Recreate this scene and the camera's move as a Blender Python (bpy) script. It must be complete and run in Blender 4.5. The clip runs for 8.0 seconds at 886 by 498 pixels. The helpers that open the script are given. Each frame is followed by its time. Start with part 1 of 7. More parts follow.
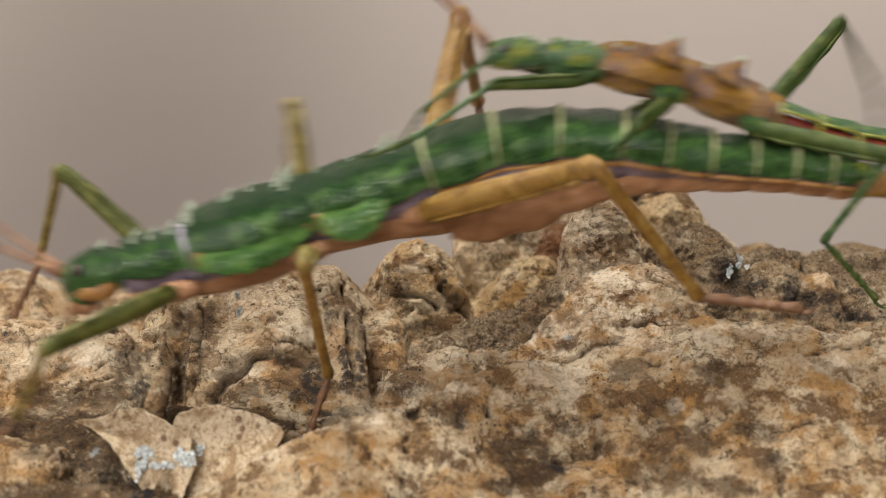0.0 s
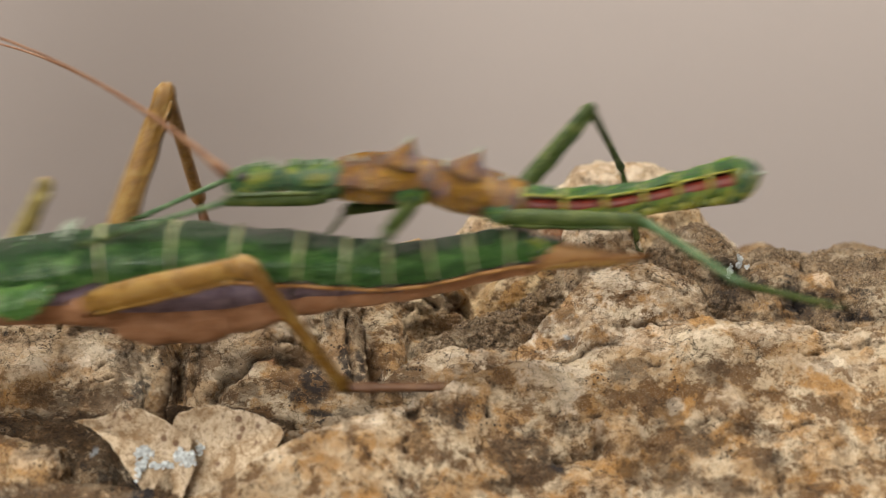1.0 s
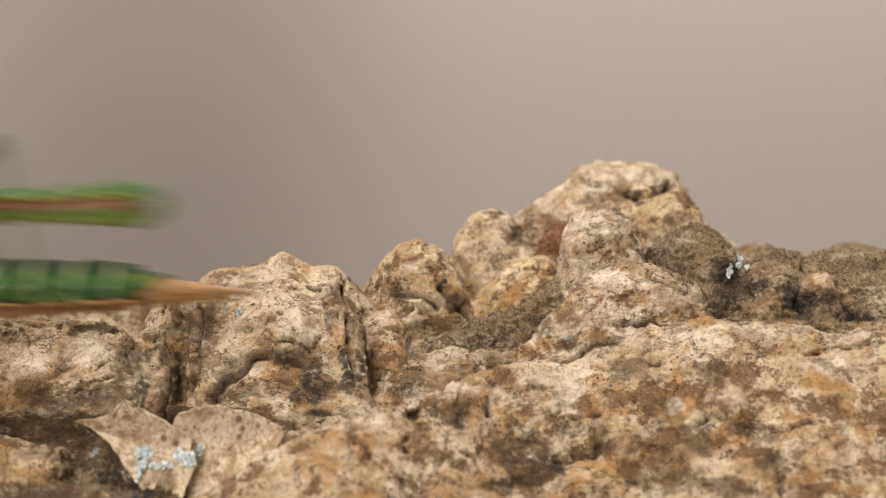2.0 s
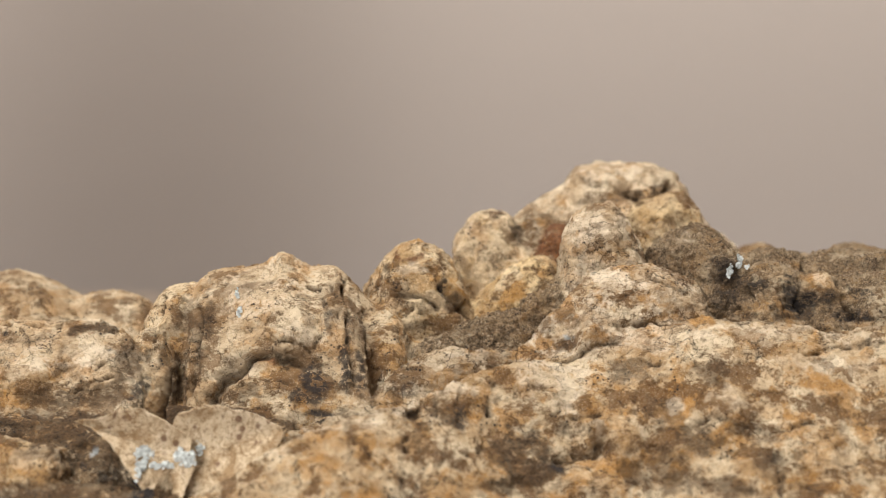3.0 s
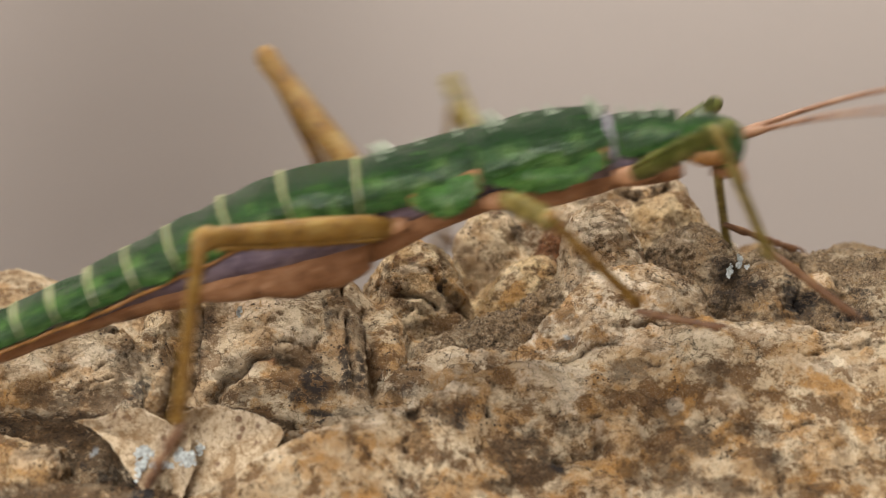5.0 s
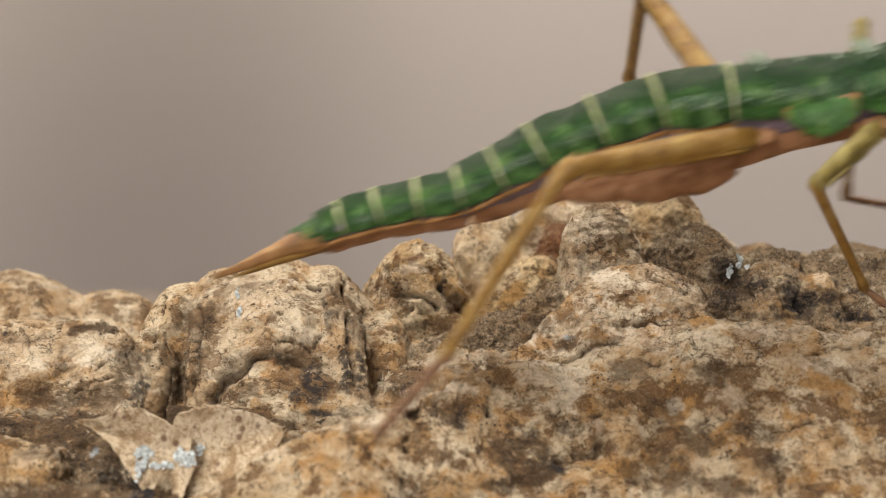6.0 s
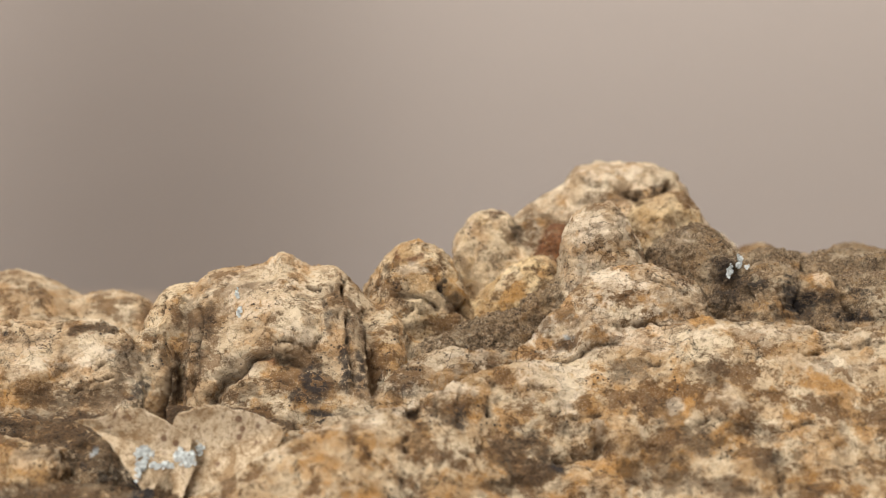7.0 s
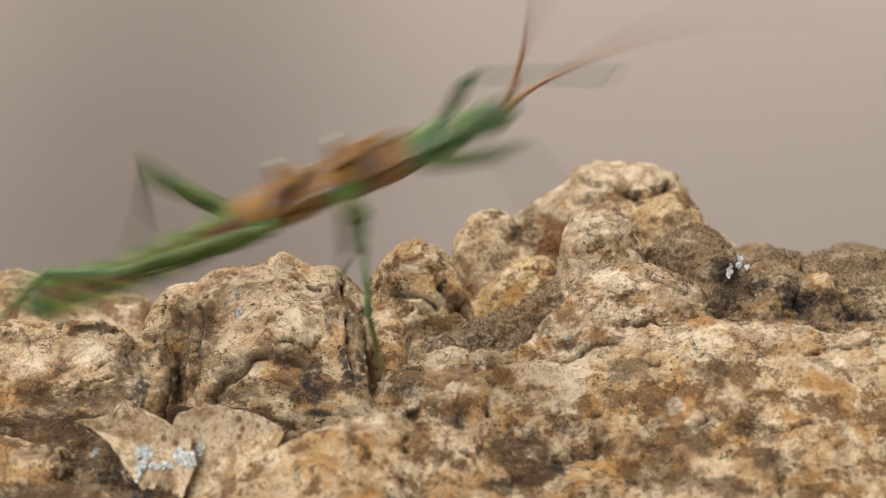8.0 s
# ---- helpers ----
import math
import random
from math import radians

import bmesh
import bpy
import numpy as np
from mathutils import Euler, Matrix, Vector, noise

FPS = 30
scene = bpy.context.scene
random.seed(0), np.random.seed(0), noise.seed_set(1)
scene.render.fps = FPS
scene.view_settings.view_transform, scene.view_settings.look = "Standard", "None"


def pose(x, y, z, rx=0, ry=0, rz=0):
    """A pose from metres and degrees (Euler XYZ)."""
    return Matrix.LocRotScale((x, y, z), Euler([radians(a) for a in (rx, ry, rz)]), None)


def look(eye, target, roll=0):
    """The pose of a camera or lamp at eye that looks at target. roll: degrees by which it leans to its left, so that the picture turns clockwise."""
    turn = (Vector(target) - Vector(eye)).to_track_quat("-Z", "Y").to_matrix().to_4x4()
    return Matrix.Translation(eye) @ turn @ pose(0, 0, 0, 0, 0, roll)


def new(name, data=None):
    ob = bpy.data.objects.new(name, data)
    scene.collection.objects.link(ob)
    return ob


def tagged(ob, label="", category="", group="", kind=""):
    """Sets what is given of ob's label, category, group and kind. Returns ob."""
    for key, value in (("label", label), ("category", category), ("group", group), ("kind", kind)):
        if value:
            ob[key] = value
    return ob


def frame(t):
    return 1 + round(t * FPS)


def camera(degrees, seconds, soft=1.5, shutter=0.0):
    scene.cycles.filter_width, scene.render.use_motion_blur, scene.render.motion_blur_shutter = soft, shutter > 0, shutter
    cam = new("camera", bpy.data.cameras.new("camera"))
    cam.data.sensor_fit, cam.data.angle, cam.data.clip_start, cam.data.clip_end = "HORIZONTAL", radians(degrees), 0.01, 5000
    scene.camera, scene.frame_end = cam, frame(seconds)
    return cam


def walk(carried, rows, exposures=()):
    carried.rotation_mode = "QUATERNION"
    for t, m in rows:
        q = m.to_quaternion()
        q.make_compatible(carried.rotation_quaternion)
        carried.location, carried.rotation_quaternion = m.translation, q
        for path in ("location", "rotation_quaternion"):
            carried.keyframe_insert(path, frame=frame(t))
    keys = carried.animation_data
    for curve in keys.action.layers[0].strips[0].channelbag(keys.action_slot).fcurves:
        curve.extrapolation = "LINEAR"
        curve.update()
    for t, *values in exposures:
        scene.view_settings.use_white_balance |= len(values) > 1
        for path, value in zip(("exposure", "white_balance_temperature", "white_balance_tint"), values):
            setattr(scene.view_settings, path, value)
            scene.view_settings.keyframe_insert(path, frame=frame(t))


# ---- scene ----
# A still camera close to a piece of corky bark, looking slightly down.
cam = camera(24.0, 8.0, soft=0.75, shutter=1.0)
HERE = look((0, -0.1981, 0.0278), (0, 0, 0))
cam.data.dof.use_dof, cam.data.dof.focus_distance, cam.data.dof.aperture_fstop = True, 0.201, 26.0
walk(cam, [(0.0, HERE), (8.0, HERE)])
scene.view_settings.exposure = 0.0

MM = 0.001

# ---- light: unseen lamps added: a key above, a fill behind and beside the camera ----
world = bpy.data.worlds.new("world")
scene.world = world
world.use_nodes = True
wn = world.node_tree
sky = wn.nodes.new("ShaderNodeTexSky")
sky.sky_type, sky.sun_disc = "NISHITA", False
sky.sun_elevation, sky.sun_rotation = radians(50), radians(200)
wn.nodes["Background"].inputs["Strength"].default_value = 0.08
wn.links.new(sky.outputs[0], wn.nodes["Background"].inputs["Color"])


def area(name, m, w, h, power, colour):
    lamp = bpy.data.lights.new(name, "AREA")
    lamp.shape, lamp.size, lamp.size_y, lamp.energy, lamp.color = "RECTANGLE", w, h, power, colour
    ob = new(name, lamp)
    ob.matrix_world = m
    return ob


area("overhead_key", look((-0.28, 0.15, 1.38), (0, 0, 0)), 0.46, 0.40, 32.0, (1.0, 0.95, 0.88))
area("front_fill", look((-0.55, -1.48, 0.80), (0, 0, 0.1)), 0.9, 0.9, 31.0, (1.0, 0.96, 0.91))


# ---- materials ----
def graph(name):
    mat = bpy.data.materials.new(name)
    mat.use_nodes = True
    t = mat.node_tree
    return mat, t, t.nodes["Principled BSDF"]


def coords(t, factor=1000.0):
    """Object coordinates in millimetres."""
    c = t.nodes.new("ShaderNodeTexCoord")
    s = t.nodes.new("ShaderNodeVectorMath")
    s.operation = "SCALE"
    s.inputs["Scale"].default_value = factor
    t.links.new(c.outputs["Object"], s.inputs[0])
    return s.outputs[0]


def fbm(t, vec, scale, detail=4.0, rough=0.55, distortion=0.0):
    n = t.nodes.new("ShaderNodeTexNoise")
    n.inputs["Scale"].default_value = scale
    n.inputs["Detail"].default_value = detail
    n.inputs["Roughness"].default_value = rough
    n.inputs["Distortion"].default_value = distortion
    t.links.new(vec, n.inputs["Vector"])
    return n.outputs["Fac"]


def ramp(t, fac, stops, linear=True):
    r = t.nodes.new("ShaderNodeValToRGB")
    r.color_ramp.interpolation = "LINEAR" if linear else "EASE"
    while len(r.color_ramp.elements) < len(stops):
        r.color_ramp.elements.new(0.5)
    for e, (p, c) in zip(r.color_ramp.elements, stops):
        e.position = p
        e.color = (*c, 1) if isinstance(c, tuple) else (c, c, c, 1)
    t.links.new(fac, r.inputs[0])
    return r.outputs[0]


def mix(t, fac, a, b, how="MIX"):
    m = t.nodes.new("ShaderNodeMix")
    m.data_type, m.blend_type = "RGBA", how
    for sock, v in ((m.inputs[0], fac), (m.inputs[6], a), (m.inputs[7], b)):
        if isinstance(v, bpy.types.NodeSocket):
            t.links.new(v, sock)
        elif isinstance(v, tuple):
            sock.default_value = (*v, 1)
        else:
            sock.default_value = v
    return m.outputs[2]


def math_node(t, op, a, b):
    m = t.nodes.new("ShaderNodeMath")
    m.operation = op
    for sock, v in zip(m.inputs, (a, b)):
        if isinstance(v, bpy.types.NodeSocket):
            t.links.new(v, sock)
        else:
            sock.default_value = v
    return m.outputs[0]


def bump(t, bsdf, height, strength, dist):
    b = t.nodes.new("ShaderNodeBump")
    b.inputs["Strength"].default_value = strength
    b.inputs["Distance"].default_value = dist
    t.links.new(height, b.inputs["Height"])
    t.links.new(b.outputs[0], bsdf.inputs["Normal"])
    t.links.new(b.outputs[0], bsdf.inputs["Coat Normal"])


def lines(t, vec, scale, width, detail=4.0, distortion=1.0):
    """Thin wandering lines, where a noise passes through its middle."""
    n = fbm(t, vec, scale, detail, 0.6, distortion)
    d = math_node(t, "ABSOLUTE", math_node(t, "SUBTRACT", n, 0.5), 0.0)
    return ramp(t, d, [(0.0, 1.0), (width, 0.0)])


def bark(name):
    """Weathered cork bark: pale crust, ochre where it is worn, dark grime and specks, shade painted into hollows, fine
    cracks. The masks on the mesh say where.
    """
    mat, t, b = graph(name)
    v = coords(t)
    sq = t.nodes.new("ShaderNodeVectorMath")
    sq.operation = "MULTIPLY"
    sq.inputs[1].default_value = (0.9, 0.9, 1.05)
    t.links.new(v, sq.inputs[0])
    w = sq.outputs[0]
    pale, tan, ochre, dark = (0.70, 0.57, 0.39), (0.43, 0.275, 0.134), (0.45, 0.222, 0.052), (0.038, 0.024, 0.015)
    brown = (0.165, 0.084, 0.030)

    def mask(kind):
        at = t.nodes.new("ShaderNodeAttribute")
        at.attribute_name = kind
        return at.outputs["Fac"]

    def times(*a):
        out = a[0]
        for k in a[1:]:
            out = math_node(t, "MULTIPLY", out, k)
        return out

    def worn(kind, scale, lo, hi, most=1.0, floor=0.05):
        """A mask with a ragged edge."""
        return times(mask(kind), ramp(t, fbm(t, w, scale, 8, 0.70, 0.7), [(lo, floor), (hi, 1.0)]), most)
    col = mix(t, ramp(t, fbm(t, w, 0.20, 7, 0.64, 0.15), [(0.42, 0.0), (0.55, 1.0)]), tan, pale)
    col = mix(t, worn("yellow", 0.30, 0.30, 0.45, 0.9, 0.4), col, mix(t, ramp(t, fbm(t, v, 0.4, 5), [(0.40, 0.0), (0.58, 1.0)]), (0.54, 0.36, 0.16), (0.78, 0.59, 0.33)))
    col = mix(t, worn("grey", 0.35, 0.36, 0.50, 0.85, 0.3), col, mix(t, ramp(t, fbm(t, v, 0.5, 6, 0.65), [(0.40, 0.0), (0.56, 1.0)]), (0.38, 0.285, 0.19), (0.74, 0.635, 0.49)))
    col = mix(t, ramp(t, fbm(t, w, 0.34, 7, 0.64, 0.15), [(0.505, 0.0), (0.585, 0.75)]), col, ochre)
    col = mix(t, worn("ochre", 1.0, 0.34, 0.52, 0.8, 0.15), col, ochre)
    col = mix(t, worn("pale", 0.9, 0.36, 0.48, 0.95), col, (0.84, 0.71, 0.535))
    clean = math_node(t, "SUBTRACT", 1.0, math_node(t, "MULTIPLY", mask("pale"), 0.72))
    # plates with thin dark outlines, each a little lighter or darker than the next
    shake = t.nodes.new("ShaderNodeTexNoise")
    shake.inputs["Scale"].default_value, shake.inputs["Detail"].default_value = 0.45, 5.0
    t.links.new(v, shake.inputs["Vector"])
    shift = t.nodes.new("ShaderNodeVectorMath")
    shift.operation = "MULTIPLY_ADD"
    shift.inputs[1].default_value = (4.2, 4.2, 4.2)
    t.links.new(shake.outputs["Color"], shift.inputs[0])
    t.links.new(v, shift.inputs[2])
    cells = t.nodes.new("ShaderNodeTexVoronoi")
    cells.inputs["Scale"].default_value = 0.42
    t.links.new(shift.outputs[0], cells.inputs["Vector"])
    tone = t.nodes.new("ShaderNodeSeparateColor")
    t.links.new(cells.outputs["Color"], tone.inputs[0])
    col = mix(t, ramp(t, tone.outputs[0], [(0.50, 0.0), (1.0, 0.5)]), col, tan)
    col = mix(t, ramp(t, tone.outputs[1], [(0.62, 0.0), (1.0, 0.6)]), col, pale)
    rims = t.nodes.new("ShaderNodeTexVoronoi")
    rims.feature = "DISTANCE_TO_EDGE"
    rims.inputs["Scale"].default_value = 0.42
    t.links.new(shift.outputs[0], rims.inputs["Vector"])
    rim = times(ramp(t, rims.outputs["Distance"], [(0.0, 1.0), (0.040, 0.0)]), ramp(t, fbm(t, v, 0.5, 5, 0.65), [(0.53, 0.0), (0.60, 1.0)]))
    col = mix(t, times(rim, 0.7), col, (0.085, 0.048, 0.022))
    # brown films with crisp edges, at three sizes
    dirty = ramp(t, fbm(t, v, 0.085, 4, 0.6), [(0.42, 0.25), (0.58, 1.0)])
    stain = ramp(t, fbm(t, w, 0.26, 10, 0.74, 0.15), [(0.525, 0.0), (0.558, 0.85)])
    col = mix(t, times(stain, clean), col, brown)
    small = ramp(t, fbm(t, w, 0.95, 9, 0.72, 0.15), [(0.545, 0.0), (0.580, 0.72)])
    col = mix(t, times(small, clean, dirty), col, tuple(1.25 * c for c in brown))
    fine = fbm(t, v, 2.6, 8, 0.75, 0.15)
    col = mix(t, times(ramp(t, fine, [(0.40, 0.75), (0.47, 0.0)]), math_node(t, "ADD", times(dirty, 0.7), 0.3), math_node(t, "ADD", math_node(t, "MULTIPLY", clean, 0.6), 0.4)), col, brown)
    col = mix(t, ramp(t, fbm(t, v, 6.5, 4, 0.7), [(0.56, 0.0), (0.66, 0.30)]), col, (0.86, 0.74, 0.57))
    # granular dark crust
    grit = ramp(t, fbm(t, v, 3.1, 6, 0.78, 0.15), [(0.36, 0.0), (0.50, 0.55), (0.62, 1.0)])
    crusty = mix(t, grit, (0.040, 0.027, 0.018), (0.46, 0.315, 0.18))
    crusty = mix(t, ramp(t, fbm(t, v, 5.5, 3, 0.7), [(0.57, 0.0), (0.66, 0.8)]), crusty, (0.74, 0.60, 0.42))
    col = mix(t, worn("crust", 0.55, 0.38, 0.52, 0.93, 0.12), col, crusty)
    col = mix(t, worn("rust", 1.0, 0.30, 0.48, 0.9, 0.3), col, mix(t, grit, (0.05, 0.018, 0.008), (0.24, 0.088, 0.030)))
    # dark brown grime, and shade painted into clefts and hollows
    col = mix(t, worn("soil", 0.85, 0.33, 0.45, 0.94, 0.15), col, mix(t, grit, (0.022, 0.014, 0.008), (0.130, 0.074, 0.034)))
    # black specks; in the deep hollows this colour stands in for shade
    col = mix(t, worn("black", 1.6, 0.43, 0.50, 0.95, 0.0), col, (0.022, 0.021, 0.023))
    thin = times(lines(t, w, 0.16, 0.006, 7.0, 0.2), ramp(t, fbm(t, v, 0.22, 3), [(0.46, 0.0), (0.54, 1.0)]))
    thin2 = times(lines(t, w, 0.45, 0.010, 6.0, 0.2), ramp(t, fbm(t, v, 0.4, 3), [(0.52, 0.0), (0.60, 0.7)]))
    crack = math_node(t, "MAXIMUM", thin, thin2)
    col = mix(t, times(crack, 0.92), col, dark)
    dots = t.nodes.new("ShaderNodeTexVoronoi")
    dots.inputs["Scale"].default_value = 2.1
    t.links.new(v, dots.inputs["Vector"])
    spot = times(ramp(t, dots.outputs["Distance"], [(0.20, 1.0), (0.33, 0.0)]), ramp(t, fbm(t, v, 0.30, 5, 0.65), [(0.57, 0.0), (0.63, 0.9)]))
    col = mix(t, spot, col, (0.030, 0.024, 0.022))
    col = mix(t, worn("lichen", 1.3, 0.36, 0.46, 0.95, 0.0), col, (0.52, 0.56, 0.57))
    t.links.new(col, b.inputs["Base Color"])
    b.inputs["Roughness"].default_value = 0.85
    b.inputs["Specular IOR Level"].default_value = 0.25
    h = math_node(t, "ADD", times(fbm(t, v, 0.9, 9, 0.66, 0.15), 0.7), times(fbm(t, v, 4.5, 6, 0.70), 0.40))
    h = math_node(t, "ADD", h, times(grit, mask("crust"), 0.35))
    h = math_node(t, "SUBTRACT", h, times(crack, 0.30))
    h = math_node(t, "ADD", h, math_node(t, "SUBTRACT", times(tone.outputs[0], 0.14), times(rim, 0.18)))
    h = math_node(t, "SUBTRACT", h, times(stain, 0.12))
    h = math_node(t, "SUBTRACT", h, times(small, 0.08))
    bump(t, b, h, 0.9, 0.0014)
    return mat


def flake_skin(name):
    """The pale dry skin of a loose flake, with brown freckles and a stained rim."""
    mat, t, b = graph(name)
    v = coords(t)
    col = ramp(t, fbm(t, v, 0.35, 7, 0.66, 0.6), [(0.38, (0.32, 0.215, 0.118)), (0.50, (0.56, 0.44, 0.295)), (0.66, (0.68, 0.565, 0.41))])
    col = mix(t, ramp(t, fbm(t, v, 3.0, 7, 0.74, 0.5), [(0.41, 0.7), (0.48, 0.0)]), col, (0.22, 0.135, 0.065))
    dots = t.nodes.new("ShaderNodeTexVoronoi")
    dots.inputs["Scale"].default_value = 0.95
    t.links.new(v, dots.inputs["Vector"])
    spot = math_node(t, "MULTIPLY", ramp(t, dots.outputs["Distance"], [(0.24, 0.85), (0.36, 0.0)]), ramp(t, fbm(t, v, 0.35, 4), [(0.48, 0.0), (0.54, 1.0)]))
    col = mix(t, spot, col, (0.16, 0.085, 0.050))
    col = mix(t, ramp(t, fbm(t, v, 0.8, 8, 0.7, 0.8), [(0.56, 0.0), (0.61, 0.7)]), col, (0.25, 0.155, 0.075))
    t.links.new(col, b.inputs["Base Color"])
    b.inputs["Roughness"].default_value = 0.85
    b.inputs["Specular IOR Level"].default_value = 0.25
    bump(t, b, math_node(t, "ADD", fbm(t, v, 1.2, 8, 0.68), math_node(t, "MULTIPLY", fbm(t, v, 6.0, 5, 0.7), 0.4)), 0.8, 0.0006)
    return mat


def plain(name, colour, rough=0.6, vary=0.12, scale=3.0, relief=0.0):
    mat, t, b = graph(name)
    v = coords(t)
    n = fbm(t, v, scale, 4)
    lo, hi = (tuple(c * (1 - vary) for c in colour), tuple(min(1, c * (1 + vary)) for c in colour))
    t.links.new(ramp(t, n, [(0.3, lo), (0.7, hi)]), b.inputs["Base Color"])
    b.inputs["Roughness"].default_value = rough
    if relief:
        bump(t, b, n, 0.6, relief)
    return mat


def skin(name, low, main, light, rough=0.34, scale=0.9, relief=0.0002, spec=0.5, back=None, wax=0.0):
    """Insect cuticle: mottled, with small granules and a waxy gloss."""
    mat, t, b = graph(name)
    v = coords(t)
    col = ramp(t, fbm(t, v, scale, 5, 0.6, 0.5), [(0.28, low), (0.5, main), (0.74, light)])
    col = mix(t, ramp(t, fbm(t, v, 4.0, 3), [(0.55, 0.0), (0.75, 0.5)]), col, light)
    if back:      # a darker stripe of pigment along the back
        sep = t.nodes.new("ShaderNodeSeparateXYZ")
        t.links.new(v, sep.inputs[0])
        z = math_node(t, "ADD", sep.outputs["Z"], math_node(t, "MULTIPLY", fbm(t, v, 0.6, 4, 0.6), 2.4))
        col = mix(t, ramp(t, math_node(t, "MULTIPLY", z, 0.2), [(0.42, 0.0), (0.72, 0.85)]), col, back)
    t.links.new(col, b.inputs["Base Color"])
    b.inputs["Roughness"].default_value = rough
    b.inputs["Specular IOR Level"].default_value = spec
    b.inputs["Coat Weight"].default_value = wax
    b.inputs["Coat Roughness"].default_value = 0.10
    bump(t, b, fbm(t, v, 1.9, 5, 0.65), 0.8, relief)
    return mat


BARK = bark("bark")
FLAKE = flake_skin("bark_flake")
LICHEN = plain("lichen", (0.52, 0.55, 0.54), 0.9, 0.4, 3.0, 0.0003)

GREEN = skin("green_cuticle", (0.005, 0.024, 0.006), (0.030, 0.092, 0.019), (0.15, 0.28, 0.075), 0.24, 0.5, 0.0014, 0.2, (0.006, 0.030, 0.008), 0.45)
GREEN_PALE = skin("pale_green_cuticle", (0.014, 0.060, 0.012), (0.052, 0.150, 0.028), (0.19, 0.33, 0.09), 0.24, 0.6, 0.0014, 0.25, None, 0.4)
BAND = skin("pale_band", (0.12, 0.14, 0.05), (0.27, 0.28, 0.125), (0.44, 0.45, 0.25), 0.35)
SPINE = skin("whitish_spine", (0.12, 0.17, 0.10), (0.32, 0.37, 0.28), (0.66, 0.70, 0.62), 0.15)
TAIL = skin("brown_tail", (0.10, 0.045, 0.015), (0.26, 0.125, 0.04), (0.42, 0.25, 0.09), 0.42, 0.5, 0.0003)
SEAM = skin("rust_seam", (0.12, 0.05, 0.012), (0.26, 0.12, 0.03), (0.40, 0.22, 0.07), 0.42)
BELLY = skin("brown_pink_belly", (0.16, 0.07, 0.03), (0.34, 0.165, 0.075), (0.48, 0.28, 0.16), 0.45, 0.6, 0.0004)
VIOLET = skin("violet_flank", (0.08, 0.06, 0.09), (0.18, 0.14, 0.19), (0.30, 0.25, 0.28), 0.5)
LEG = skin("ochre_leg", (0.10, 0.050, 0.010), (0.23, 0.118, 0.016), (0.36, 0.24, 0.07), 0.32, 0.7, 0.0004, 0.5)
LEG_OLIVE = skin("olive_leg", (0.07, 0.055, 0.012), (0.175, 0.130, 0.026), (0.34, 0.29, 0.10), 0.35, 0.7, 0.0004, 0.45)
LEG_GREEN = skin("green_olive_leg", (0.028, 0.036, 0.007), (0.070, 0.080, 0.014), (0.18, 0.17, 0.05), 0.4, 0.7, 0.0003, 0.25)
FOOT = skin("brown_foot", (0.06, 0.026, 0.014), (0.14, 0.065, 0.03), (0.24, 0.13, 0.06), 0.45)
COLLAR = skin("pale_violet_joint", (0.13, 0.11, 0.14), (0.25, 0.225, 0.27), (0.44, 0.42, 0.45), 0.35)
FEELER = skin("brown_feeler", (0.10, 0.045, 0.02), (0.22, 0.10, 0.045), (0.34, 0.20, 0.11), 0.45)
EYE = plain("dark_eye", (0.03, 0.02, 0.012), 0.15)
MALE_ORANGE = skin("orange_brown_cuticle", (0.022, 0.009, 0.002), (0.165, 0.073, 0.003), (0.36, 0.195, 0.006), 0.18, 0.35, 0.0010, 0.45, None, 0.8)
MALE_GREEN = skin("yellow_green_cuticle", (0.006, 0.035, 0.010), (0.030, 0.105, 0.022), (0.36, 0.36, 0.03), 0.22, 0.6, 0.0010, 0.35, None, 0.65)
MALE_DARK = skin("dark_brown_cuticle", (0.018, 0.012, 0.008), (0.05, 0.028, 0.014), (0.12, 0.07, 0.02), 0.35)
MALE_RED = skin("red_flank", (0.02, 0.008, 0.006), (0.12, 0.014, 0.010), (0.26, 0.05, 0.02), 0.3)
MALE_YELLOW = skin("yellow_edge", (0.04, 0.08, 0.01), (0.18, 0.19, 0.02), (0.38, 0.36, 0.05), 0.35)
MALE_LEG = skin("green_leg", (0.012, 0.026, 0.004), (0.036, 0.060, 0.010), (0.11, 0.13, 0.035), 0.38, 0.8, 0.0003, 0.22)
MALE_SHIN = skin("blue_green_leg", (0.02, 0.05, 0.018), (0.050, 0.105, 0.038), (0.17, 0.23, 0.11), 0.4, 0.8, 0.0003, 0.3)


# ---- mesh helpers ----
def part(name, bm, material, parent, label="", smooth=True):
    me = bpy.data.meshes.new(name)
    bm.normal_update()
    bm.to_mesh(me)
    bm.free()
    for m in (material if isinstance(material, (list, tuple)) else [material]):
        me.materials.append(m)
    if smooth:
        me.shade_smooth()
    ob = new(name, me)
    ob.parent = parent
    if label:
        tagged(ob, label)
    return ob


def solid(name, verts, faces, material, parent=None, label=""):
    me = bpy.data.meshes.new(name)
    me.from_pydata([tuple(v) for v in verts], [], faces)
    me.materials.append(material)
    me.shade_smooth()
    ob = new(name, me)
    ob.parent = parent
    if label:
        tagged(ob, label)
    return ob


def lattice(i, j, k, seed):
    h = (i * 374761393 + j * 668265263 + k * 2147483647 + seed * 1274126177) & 0xFFFFFFFF
    h = ((h ^ (h >> 13)) * 1274126177) & 0xFFFFFFFF
    h = ((h ^ (h >> 16)) * 2246822519) & 0xFFFFFFFF
    return ((h ^ (h >> 15)) & 0xFFFF) / 32767.5 - 1.0


